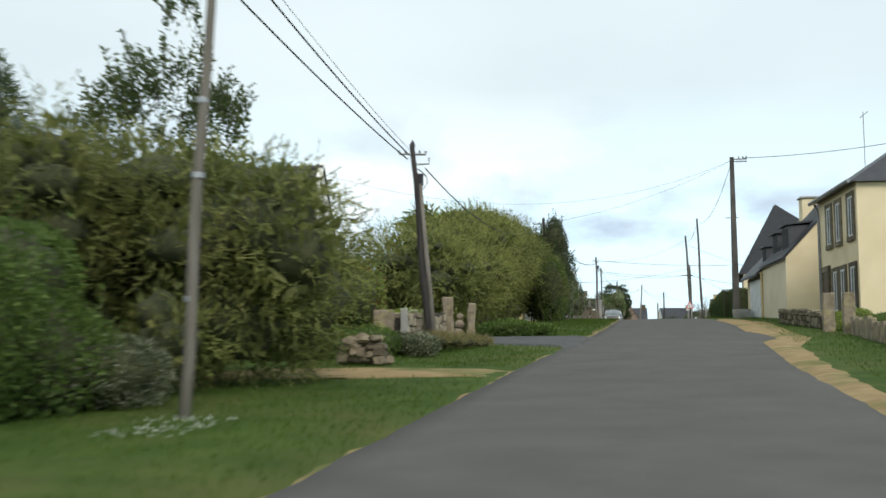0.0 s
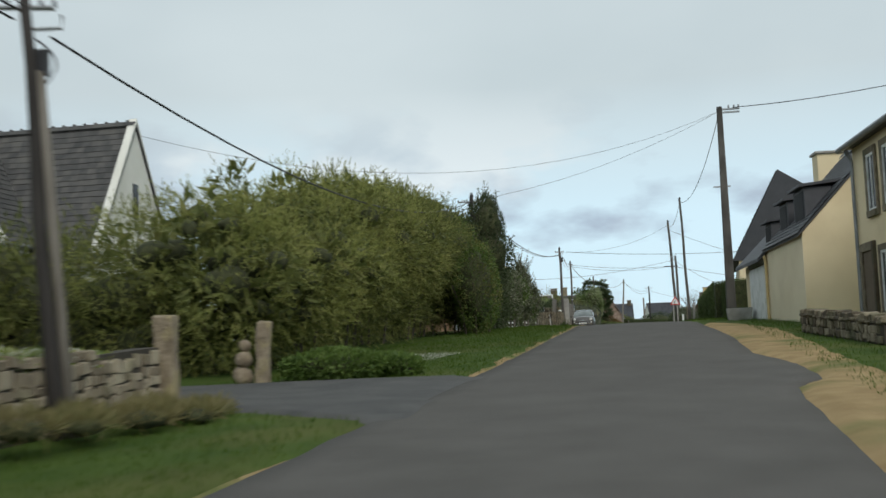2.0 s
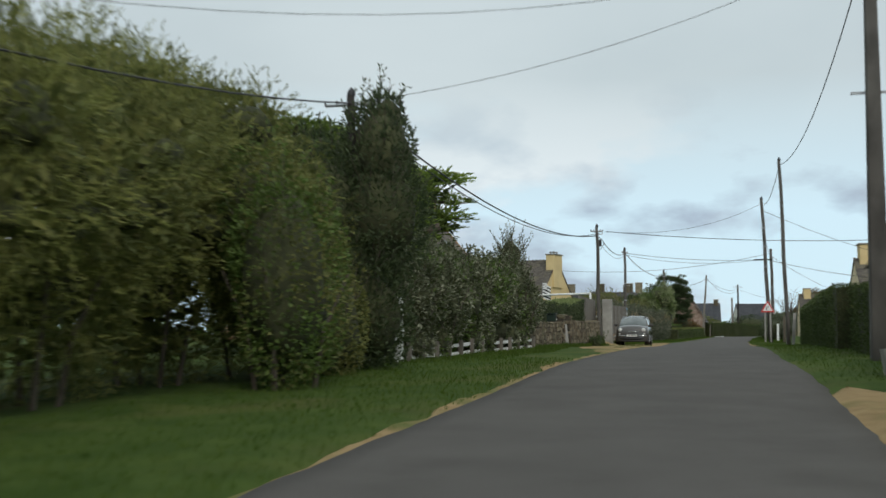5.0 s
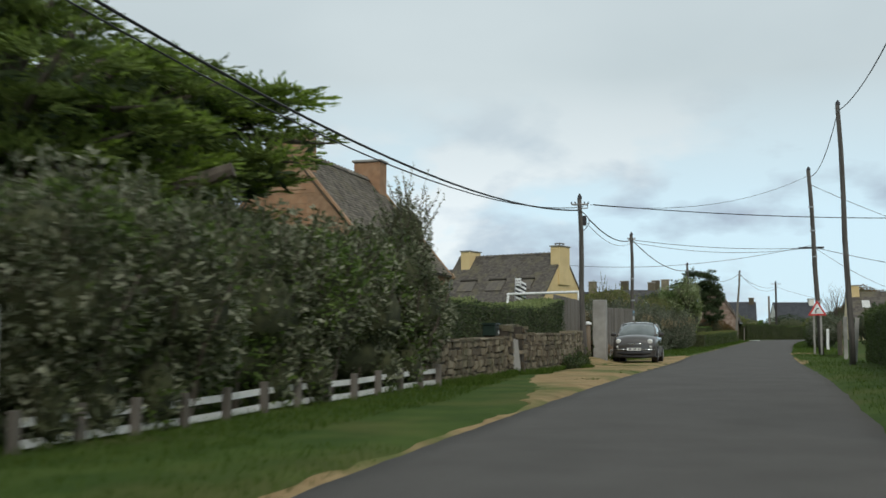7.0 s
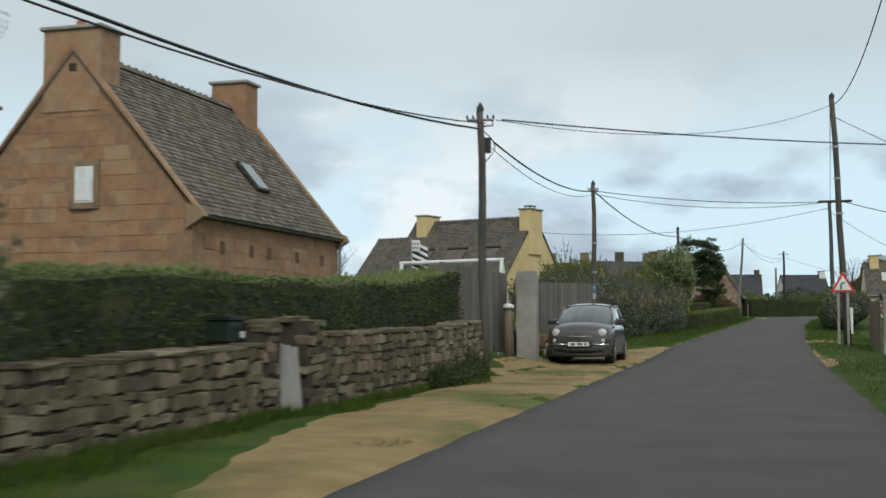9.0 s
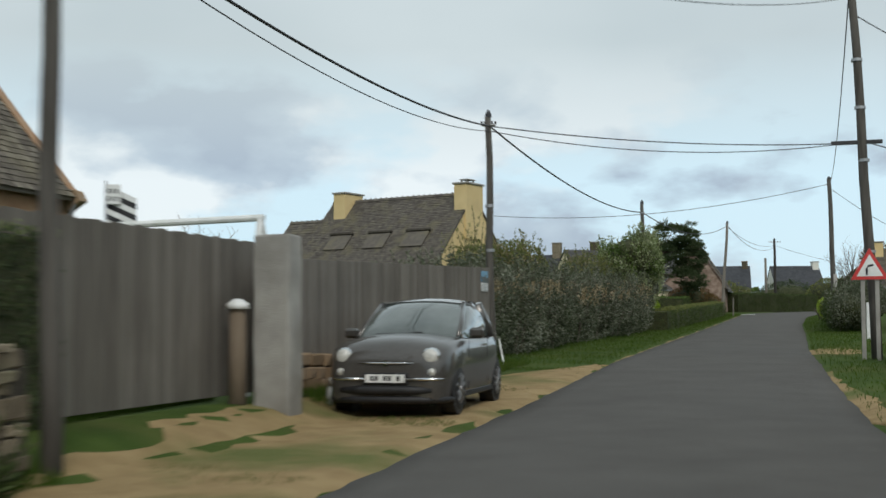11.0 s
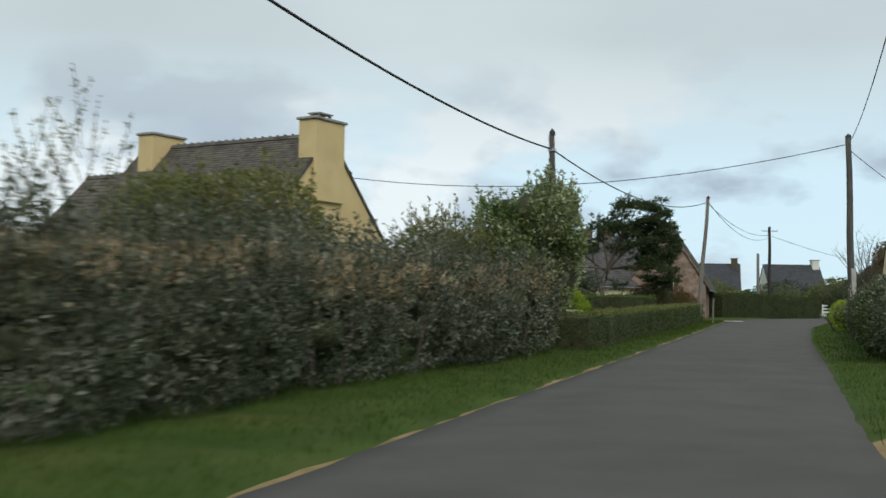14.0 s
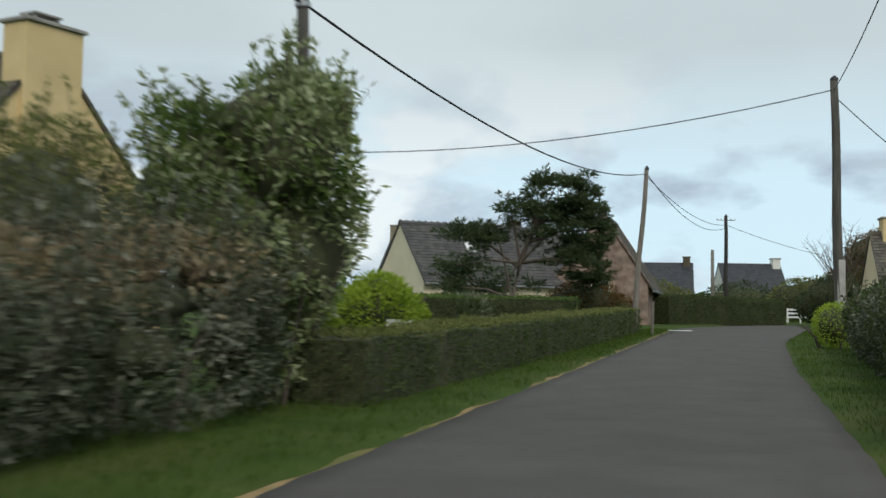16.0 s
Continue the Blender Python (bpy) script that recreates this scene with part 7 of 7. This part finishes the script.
# clumps of the wind-bent pine: reach to the side, height, size
for px_, pz_, pr_ in ((1.3, 5.7, 0.5), (2.1, 5.85, 0.55), (2.8, 5.8, 0.45), (0.6, 5.1, 0.45), (1.4, 5.05, 0.65), (2.3, 5.05, 0.65), (3.0, 5.05, 0.55), (2.0, 4.35, 0.65), (2.9, 4.3, 0.65), (3.6, 3.95, 0.45), (1.1, 4.3, 0.5), (0.2, 4.4, 0.4), (2.6, 3.75, 0.6), (3.4, 3.5, 0.45), (2.3, 2.7, 0.45), (3.0, 2.6, 0.55), (3.4, 2.2, 0.45), (2.6, 2.0, 0.55), (3.2, 1.75, 0.45), (1.8, 3.7, 0.6), (2.2, 3.2, 0.55), (3.0, 3.1, 0.55), (0.6, 4.5, 0.5), (1.7, 2.9, 0.4), (0.0, 4.95, 0.35), (3.5, 4.6, 0.4), (1.0, 3.6, 0.45), (-2.3, 3.75, 0.4), (-1.6, 3.85, 0.5), (-0.9, 3.9, 0.5), (-0.3, 3.75, 0.4), (-1.2, 3.4, 0.4), (-2.3, 2.1, 0.5), (-2.0, 1.45, 0.5), (-1.7, 2.7, 0.35), (-2.6, 1.75, 0.4), (0.9, 1.4, 0.3)):
    for q in range(6):
        tiers.append((px_ + tr.uniform(-0.42, 0.42), tr.uniform(-0.9, 0.9), pz_ + tr.uniform(-0.34, 0.34), pr_ * tr.uniform(0.45, 0.85), pr_ * tr.uniform(0.5, 0.9), tr.uniform(0.12, 0.24), 0.0))
pine = layered_tree("garden_pine", -8.0, 172.5, [(-1.5, 0, -0.3), (-0.7, 0, 0.35), (0.1, 0, 1.1), (0.4, 0, 2.6), (1.0, 0, 4.2), (1.7, 0, 5.4)], 0.17, tiers, "wind-bent dark pine with clumped needles over a garden", "tree", M_PINE, 103, leaf=(0.15, 0.03), density=120, reach=0.2, blades=12, flat=0.25, limb_every=30)
for lx, lz, ex, ez in ((0.1, 1.1, -2.0, 1.6), (0.35, 2.4, -1.9, 3.7), (0.4, 2.6, 2.9, 2.4), (0.7, 3.4, 3.3, 3.9), (1.0, 4.2, 0.5, 5.0), (0.9, 3.9, 2.6, 5.1)):
    part("limb", tube([(lx, 0, lz), ((lx + ex) / 2, 0.1, (lz + ez) / 2 + 0.2), (ex, 0.0, ez)], [0.075, 0.055, 0.025], 6), M_BARK, pine)
layered_tree("dark_garden_shrub", -10.45, 176.35, [(0, 0, -0.2), (0, 0, 1.0), (0, 0, 2.2)], 0.15, [(0, 0, 1.0, 1.9, 1.5, 0.8, 0), (0.5, 0, 2.0, 1.5, 1.2, 0.7, 0), (-0.6, 0, 2.7, 1.0, 1.0, 0.5, 0)], "dark spreading conifer in a garden", "shrub", M_PINE, 104, leaf=(0.2, 0.035), density=55, reach=0.35, blades=12, flat=0.4)


def bare_tree(name, x, y, h, seed, label, material=None, n=26):
    z = ground(x, y)
    t = thing(name, x, y, z, 0, label, "tree")
    r = random.Random(seed)
    part("trunk", tube([(0, 0, -0.2), (0.1, 0, h * 0.3), (0.05, 0, h * 0.55)], [0.14, 0.10, 0.06], 7), M_BARK, t)
    bm = bmesh.new()
    for k in range(n):
        a, z0 = r.uniform(0, 6.28), h * r.uniform(0.2, 0.55)
        L = h * r.uniform(0.3, 0.55)
        d = Vector((math.cos(a) * 0.6, math.sin(a) * 0.6, 0.8))
        p = Vector((0.06, 0, z0))
        q = p + d * L * 0.5
        e = q + (d + Vector((r.uniform(-0.4, 0.4), r.uniform(-0.4, 0.4), 0.25))) * L * 0.5
        add_tube(bm, [p, q, e], [0.03, 0.02, 0.005], 4, False)
        for j in range(7):
            s = q.lerp(e, j / 7)
            add_tube(bm, [s, s + Vector((r.uniform(-1, 1), r.uniform(-1, 1), r.uniform(0.2, 1.2))) * L * 0.22], [0.009, 0.003], 3, False)
    tagged(part("branchwork", bm, M_BARK, t), kind="stuff")
    return t


bare_tree("bare_tree", -21.16, 134.35, 4.6, 3, "leafless garden tree behind a fence")
shrub("dark_garden_tree", 5.2, 191.0, [(0, 0, 1.3, 1.3, 1.2, 1.2), (-0.7, 0.2, 1.0, 1.0, 1.0, 0.9), (0.6, 0.3, 2.0, 0.9, 0.9, 0.7)], "dark bushy garden tree beside the far bend", "tree", M_EVERG, density=240, leaf=(0.12, 0.05), seed=145, sprigs=50, sprig_len=0.35)
bare_tree("bare_tree", 5.71, 188.35, 5.2, 4, "leafless tree beside the far bend", n=34)
bare_tree("bare_tree", -16.23, 120.35, 3.6, 6, "leafless garden tree behind the stone house")
shrub("far_rusty_tree", 9.0, 206.0, [(0, 0, 4.3, 2.0, 2.0, 1.5), (1.8, 0, 3.6, 2.0, 2.0, 1.7), (-1.2, 0, 2.6, 1.8, 1.8, 1.6), (0.6, 0, 1.6, 2.6, 2.0, 1.6)], "rust-brown leafy tree behind a far house", "tree", M_RUST, density=160, leaf=(0.14, 0.07), seed=105, stem=(1, 0.2))
for k, (x, y, h) in enumerate(((-24, 232, 3.2), (-9.5, 226, 3.0), (-2.5, 240, 2.6), (9, 238, 3.0), (-6, 222, 3.0), (1, 226, 3.2), (12.5, 222, 3.6), (-14, 206, 2.8), (16, 226, 4.0), (22, 232, 4), (6.2, 214, 3.4), (9.5, 178, 1.8), (-30, 200, 4), (7.2, 84, 1.8), (8.0, 140, 2.4), (9.5, 118, 2.4), (-38, 214, 5), (16, 158, 2.4))):
    shrub("background_bush", x, y, [(0, 0, h * 0.5, h * 0.8, h * 0.7, h * 0.5), (h * 0.5, 0.3, h * 0.4, h * 0.6, h * 0.6, h * 0.42), (-h * 0.5, -0.2, h * 0.45, h * 0.6, h * 0.6, h * 0.45)], "bushy green garden shrub in the distance", "shrub", (M_HEDGE, M_TAMD, M_EVERG)[k % 3], density=60, leaf=(0.18, 0.09), seed=110 + k, sprigs=30, sprig_len=0.35, group="background bushes")


# verge grass and flowers
def grass(name, n, xa, xb, y0, y1, h, material, label, seed, bias=1.0, patch_=-0.55, spread_=0.5, w=0.011):
    r = np.random.default_rng(seed)
    y = y0 + (y1 - y0) * r.random(n) ** bias
    a = np.array([xa(v) for v in y])
    b = np.array([xb(v) for v in y])
    x = a + (b - a) * r.random(n)
    P = np.stack([x, y, np.zeros(n)], 1)
    ok = fbm(P, 1.2, seed) + spread_ * r.normal(size=n) > patch_
    for ya, yb in ((39.7, 45.6), (29.9, 32.1)):
        ok &= ~((y > ya) & (y < yb) & (x < 1.0) & ((y < 40) | (y > 33)) & (x > np.interp(y, (29, 39.6, 40.6, 41.6, 42.0, 44.9, 45.1, 45.7), (-4, -0.2, -1.6, -3.0, -8.6, -8.6, -3.0, -0.6))))
    P = P[ok]
    P[:, 2] = [ground(float(p[0]), float(p[1])) - 0.005 for p in P]
    ob = leaf_mesh(name, P, np.tile([0, 0, 1.0], (len(P), 1)), h, w, material, None, 0.6, 0.42)
    return tagged(ob, label, "grass", kind="stuff")


grass("verge_grass", 38000, lambda y: -4.2, lambda y: xl(y) - 0.06, 16, 75, 0.075, M_GRASS, "short green verge grass along the road", 1)
grass("verge_grass", 22000, lambda y: -4.6, lambda y: min(xl(y) - 0.3, -2.1 - 0.11 * max(0, y - 81)), 73, 104, 0.085, M_GRASS, "short green verge grass along the road", 2)
grass("verge_grass", 28000, lambda y: -4.8 + 0.04 * max(0, y - 126), lambda y: xl(y) - 0.1, 115, 176, 0.085, M_GRASS, "short green verge grass along the road", 3)
grass("verge_grass", 20000, lambda y: max(xr(y) + 0.1, 4.95) if y < 68 else xr(y) + 0.08, lambda y: 7.0 if y < 68 else xr(y) + 2.3, 16, 120, 0.07, M_GRASS, "short green verge grass along the road", 4)
grass("verge_grass", 18000, lambda y: xr(y) + 0.08, lambda y: xr(y) + 2.2, 120, 178, 0.085, M_GRASS, "short green verge grass along the road", 5)
grass("gravel_tufts", 30000, lambda y: -3.4, lambda y: xl(y) - 0.25, 82, 117, 0.05, M_GRASS, "thin grass tufts growing through gravel", 6, patch_=0.72, spread_=0.10, w=0.008)
grass("wall_foot_grass", 9000, lambda y: -3.5, lambda y: -3.05 + 0.3 * math.sin(y * 1.7) * math.sin(y * 0.6), 85, 99, 0.13, M_GRASS, "long green grass at the foot of a wall", 7, patch_=-0.2)
grass("wall_foot_grass", 6000, lambda y: -3.85, lambda y: -3.45, 104.5, 115.5, 0.14, M_GRASS, "long grass at the foot of a stone base", 8)
grass("white_daisies", 2200, lambda y: -3.4 + 0.06 * (y - 46), lambda y: -2.0 + 0.08 * (y - 46), 45.8, 53, 0.045, M_WHITEFL, "white flowering weeds on the verge", 9, w=0.026, patch_=0.12, spread_=0.5)
shrub("leafy_weeds", -2.31, 46.03, [(0, 0, 0.2, 0.8, 0.6, 0.25), (0.7, 0.6, 0.16, 0.6, 0.6, 0.2), (-0.2, 1.2, 0.2, 0.7, 0.8, 0.25)], "low leafy weeds beside a driveway", "plant", M_LAUREL, density=1300, leaf=(0.09, 0.045), seed=130, stem=None, up=0.4)
shrub("pole_foot_weeds", -3.25, 96.4, [(0, 0, 0.12, 0.24, 1.0, 0.2), (-0.05, 1.3, 0.15, 0.24, 0.8, 0.24)], "rough weeds round the foot of a pole and wall", "plant", M_HEDGE, density=900, leaf=(0.10, 0.03), seed=132, stem=None, up=0.7, second=(M_EVERG, 0.5), sprigs=20, sprig_len=0.3)
grass("white_daisies", 160, lambda y: -3.0, lambda y: -2.0, 22.5, 24.2, 0.05, M_WHITEFL, "white flowering weeds on the verge", 10, w=0.02)

# ---- far houses ----
far1 = gable_house("granite_house", -13.4, 179.4, 6.0, 40, 7.6, 5.6, 2.0, 4.75, M_PALE, M_SLATEG, "pale rendered house with a slate roof in a garden", seed=41)
part("skylight", box(-0.28, -0.35, 0, 0.28, 0.35, 0.06, 0.01, Matrix.Translation((3.2, 1.5, 2.0 + 0.98 * 1.5 + 0.2)) @ Matrix.Rotation(math.atan(0.98), 4, "X")), M_WPAINT, far1)
fw = gable_house("granite_wing", -3.5, 184.2, 6.1, 90, 7.0, 4.6, 1.9, 5.3, M_PINKST, M_SLATE, "pink granite gable wing of a garden house", seed=43, coping=M_PINKST)
opening_frame(fw, "window", 0.9, 1.1, Matrix.Translation((-0.03, 2.3, 1.0)) @ pose(0, 0, 0, 0, 0, -90), M_WPAINT, M_GLASS, M_SANDST)
far2 = gable_house("slate_house", -11.2, 244.35, 6.6, 4, 7.4, 7.0, 2.9, 5.6, M_PALE, M_SLATED, "distant low house with a dark slate roof", seed=45)
chimney(far2, 6.8, 3.5, 4.8, 6.3, 0.7, 1.0, M_DRYST)
far3 = gable_house("slate_house", -0.6, 236.0, 6.6, 14, 5.6, 6.0, 2.4, 5.1, M_WHITE, M_SLATED, "distant white house with a grey slate roof", seed=47)
chimney(far3, 5.2, 3.0, 4.2, 5.7, 0.7, 1.0, M_WHITE)
fp = part("wooden_post", tube([(0, 0, -0.3), (0.02, 0, 2.6), (0, 0, 5.4)], [0.16, 0.14, 0.12], 10), M_POLEG, smooth=True)
fp.matrix_world = pose(-1.38, 219.0, ground(-1.38, 219.0))
tagged(fp, "plain weathered wooden pole standing beyond a hedge", "pole")
far4 = gable_house("grey_roofed_house", 6.7, 180.6, 6.0, 4, 8.0, 5.0, 1.9, 4.3, M_CREAM, M_SLATE, "cream house with a grey slate roof near a bend", seed=49)
chimney(far4, 0.8, 2.5, 3.6, 5.0, 0.7, 1.0, M_YELLOW)
part("skylight", box(-0.35, -0.5, 0, 0.35, 0.5, 0.06, 0.01, Matrix.Translation((1.6, 1.2, 1.9 + 0.96 * 1.2 + 0.2)) @ Matrix.Rotation(math.atan(0.96), 4, "X")), M_LAMP, far4)
far5 = gable_house("chimneyed_house", -29.72, 224.35, 6.6, 0, 14.0, 8.0, 3.2, 6.4, M_DRYST, M_SLATED, "distant granite house with several tall chimneys", seed=51)
for xx in (0.6, 4.8, 9.2, 13.4):
    chimney(far5, xx, 4.0, 5.4, 7.9, 1.0, 1.0, M_DRYST)
far6 = gable_house("chimneyed_house", -19.5, 203.0, 6.3, 4, 10.5, 7.0, 3.2, 5.7, M_DRYST, M_SLATEG, "distant granite house with a pair of square chimneys", seed=53)
chimney(far6, 5.4, 3.5, 5.2, 6.7, 0.8, 0.9, M_DRYST), chimney(far6, 7.0, 3.5, 5.2, 7.0, 0.9, 0.9, M_DRYST)
gable_house("slate_house", 12.44, 256.35, 6.6, 0, 11.0, 7.0, 2.2, 5.0, M_CREAM, M_SLATE, "distant cream house with a grey slate roof", seed=55)
far8 = gable_house("red_roofed_house", 8.80, 126.35, 4.9, 4, 9.0, 7.0, 2.4, 5.0, M_CREAM, M_SLATE, "cream house with slate roof behind a paling fence", seed=57)
chimney(far8, 0.6, 3.5, 4.4, 6.0, 0.7, 1.1, M_YELLOW)
post("stone_pillar", 6.3, 204.6, 0.7, 0.7, 1.9, M_DRYST, "square stone pillar beside a far gate", "pillar", 0, 0.04, seed=14)
post("white_garden_board", -4.52, 144.95, 0.45, 0.05, 0.85, M_WPAINT, "small white board standing in a garden", "board", 20, 0.008, seed=15)

# distant tree line round the place
dl = np.random.default_rng(77)
P, N = [], []
for k in range(170):
    a = -1.0 + 2.0 * k / 169
    R = 420 + 60 * math.sin(k * 1.7)
    x, y = 3 + R * math.sin(a), 100 + R * math.cos(a)
    h, w = 8.5 + 2.5 * math.sin(k * 0.9) + 1.5 * math.sin(k * 2.3), 9.0
    n = 210
    u = unit(dl.normal(size=(n, 3)))
    P.append(np.stack([x + u[:, 0] * w, y + u[:, 1] * w, 6.4 + np.abs(u[:, 2]) * h * dl.uniform(0.7, 1.05, n)], 1))
    N.append(u)
tagged(leaf_mesh("distant_woods", np.concatenate(P), np.concatenate(N), 2.3, 1.6, M_LAUREL, None, 0.2, 0.8), "low band of distant dark green trees", "woods", kind="stuff")

# ---- overhead cables ----
def tip(ob, h, tx=0, ty=0):
    p = ob.matrix_world.translation
    return (p.x + tx, p.y + ty, p.z + h)


p1t, p2t = tip(P1, 5.2, 0.30, 0.0), tip(P2, 4.45, -0.42, 0.15)
for dx, end, drop, rr in ((-0.55, -0.12, 0.12, 0.014), (-0.1, -0.08, 0.02, 0.014), (0.05, 0.02, 0.0, 0.005)):
    wire((p1t[0] + dx, p1t[1], p1t[2] + 0.1), (p2t[0] + end, p2t[1], p2t[2] - drop), 0.10, rr)
    wire((p1t[0] + dx + 0.6, p1t[1] - 26, p1t[2] - 1.0), (p1t[0] + dx, p1t[1], p1t[2] + 0.1), 0.4, rr)
q1t, q2t, q3t, q4t = tip(Q1, 4.8), tip(Q2, 4.57, -0.08), tip(Q3, 4.85), tip(Q4, 4.65)
q5t, q6t = tip(Q5, 5.75, 0.45, 0.3), tip(Q6, 5.5)
r3t, r4t, r5t, r6t = tip(R3, 7.95), tip(R4, 7.6, -0.22), tip(R5, 7.55, -0.4, -0.3), tip(R6, 7.7, -0.15)
wire((p2t[0] + 0.3, p2t[1], p2t[2] - 0.35), q1t, 1.0, 0.015)
wire(q1t, (q2t[0], q2t[1], q2t[2] - 0.15), 0.77, 0.02)
wire((q1t[0] + 0.05, q1t[1], q1t[2] - 0.2), (q2t[0] + 0.1, q2t[1], q2t[2] - 0.05), 0.85, 0.012)
wire((q2t[0] + 0.25, q2t[1], q2t[2] - 0.4), q3t, 0.28, 0.018)
wire((q2t[0] + 0.1, q2t[1], q2t[2] - 0.4), (q3t[0], q3t[1], q3t[2] - 0.1), 0.4, 0.008)
wire(q3t, q4t, 0.42, 0.02)
wire(q4t, q5t, 0.7, 0.018)
wire((q5t[0], q5t[1], q5t[2] - 0.1), (q6t[0], q6t[1], q6t[2]), 0.5, 0.014)
wire(q5t, (q6t[0], q6t[1], q6t[2] - 0.15), 0.8, 0.014)
wire(r3t, (-11.75, 59.0, 9.4), 1.7, 0.006)
wire(r3t, q1t, 0.45, 0.006)
wire(r3t, r4t, 1.0, 0.014)
wire((r3t[0] + 0.5, r3t[1], r3t[2] + 0.1), (14.0, 69.0, 11.8), 0.2, 0.016)
wire(r4t, r5t, 0.6, 0.014)
wire((q2t[0] + 0.3, q2t[1], q2t[2]), r5t, 0.55, 0.008)
wire((p1t[0] + 0.1, p1t[1], p1t[2] + 0.05), (11.5, 31.0, 5.9), -0.05, 0.012)
wire(r5t, r6t, 0.9, 0.014)
r5c = tip(R5, 4.5, -0.2, -0.18)
part("crossarm", box(-0.62, -0.04, 4.47, 0.4, 0.04, 4.55, 0.008, Matrix.Translation((-0.2, -0.18, 0))), M_WIRE, R5)
wire(q3t, (r5c[0] - 0.5, r5c[1], r5c[2]), 0.15, 0.012)
wire((q3t[0], q3t[1], q3t[2] - 0.1), (r5c[0] - 0.3, r5c[1], r5c[2]), 0.3, 0.010)
wire((r5c[0] + 0.1, r5c[1], r5c[2]), (13.0, 128.0, 8.5), 0.3, 0.014)
wire((q2t[0] + 0.4, q2t[1], q2t[2]), (16.0, 112.0, 10.0), 0.5, 0.014)
wire((r5t[0], r5t[1], r5t[2] - 0.3), (14.0, 132.0, 9.6), 0.4, 0.012)
Q7 = pole(-19.80, 167.35, 7.2, 0.12, M_POLE, "dark wooden pole behind the yellow house")
wire(r6t, tip(Q7, 7.0), 1.0, 0.018)
wire((r6t[0] + 0.1, r6t[1], r6t[2] - 0.3), (11.5, 176.0, 9.8), 0.4, 0.016)
wire(q6t, (12.0, 206.0, 10.0), 0.6, 0.014)
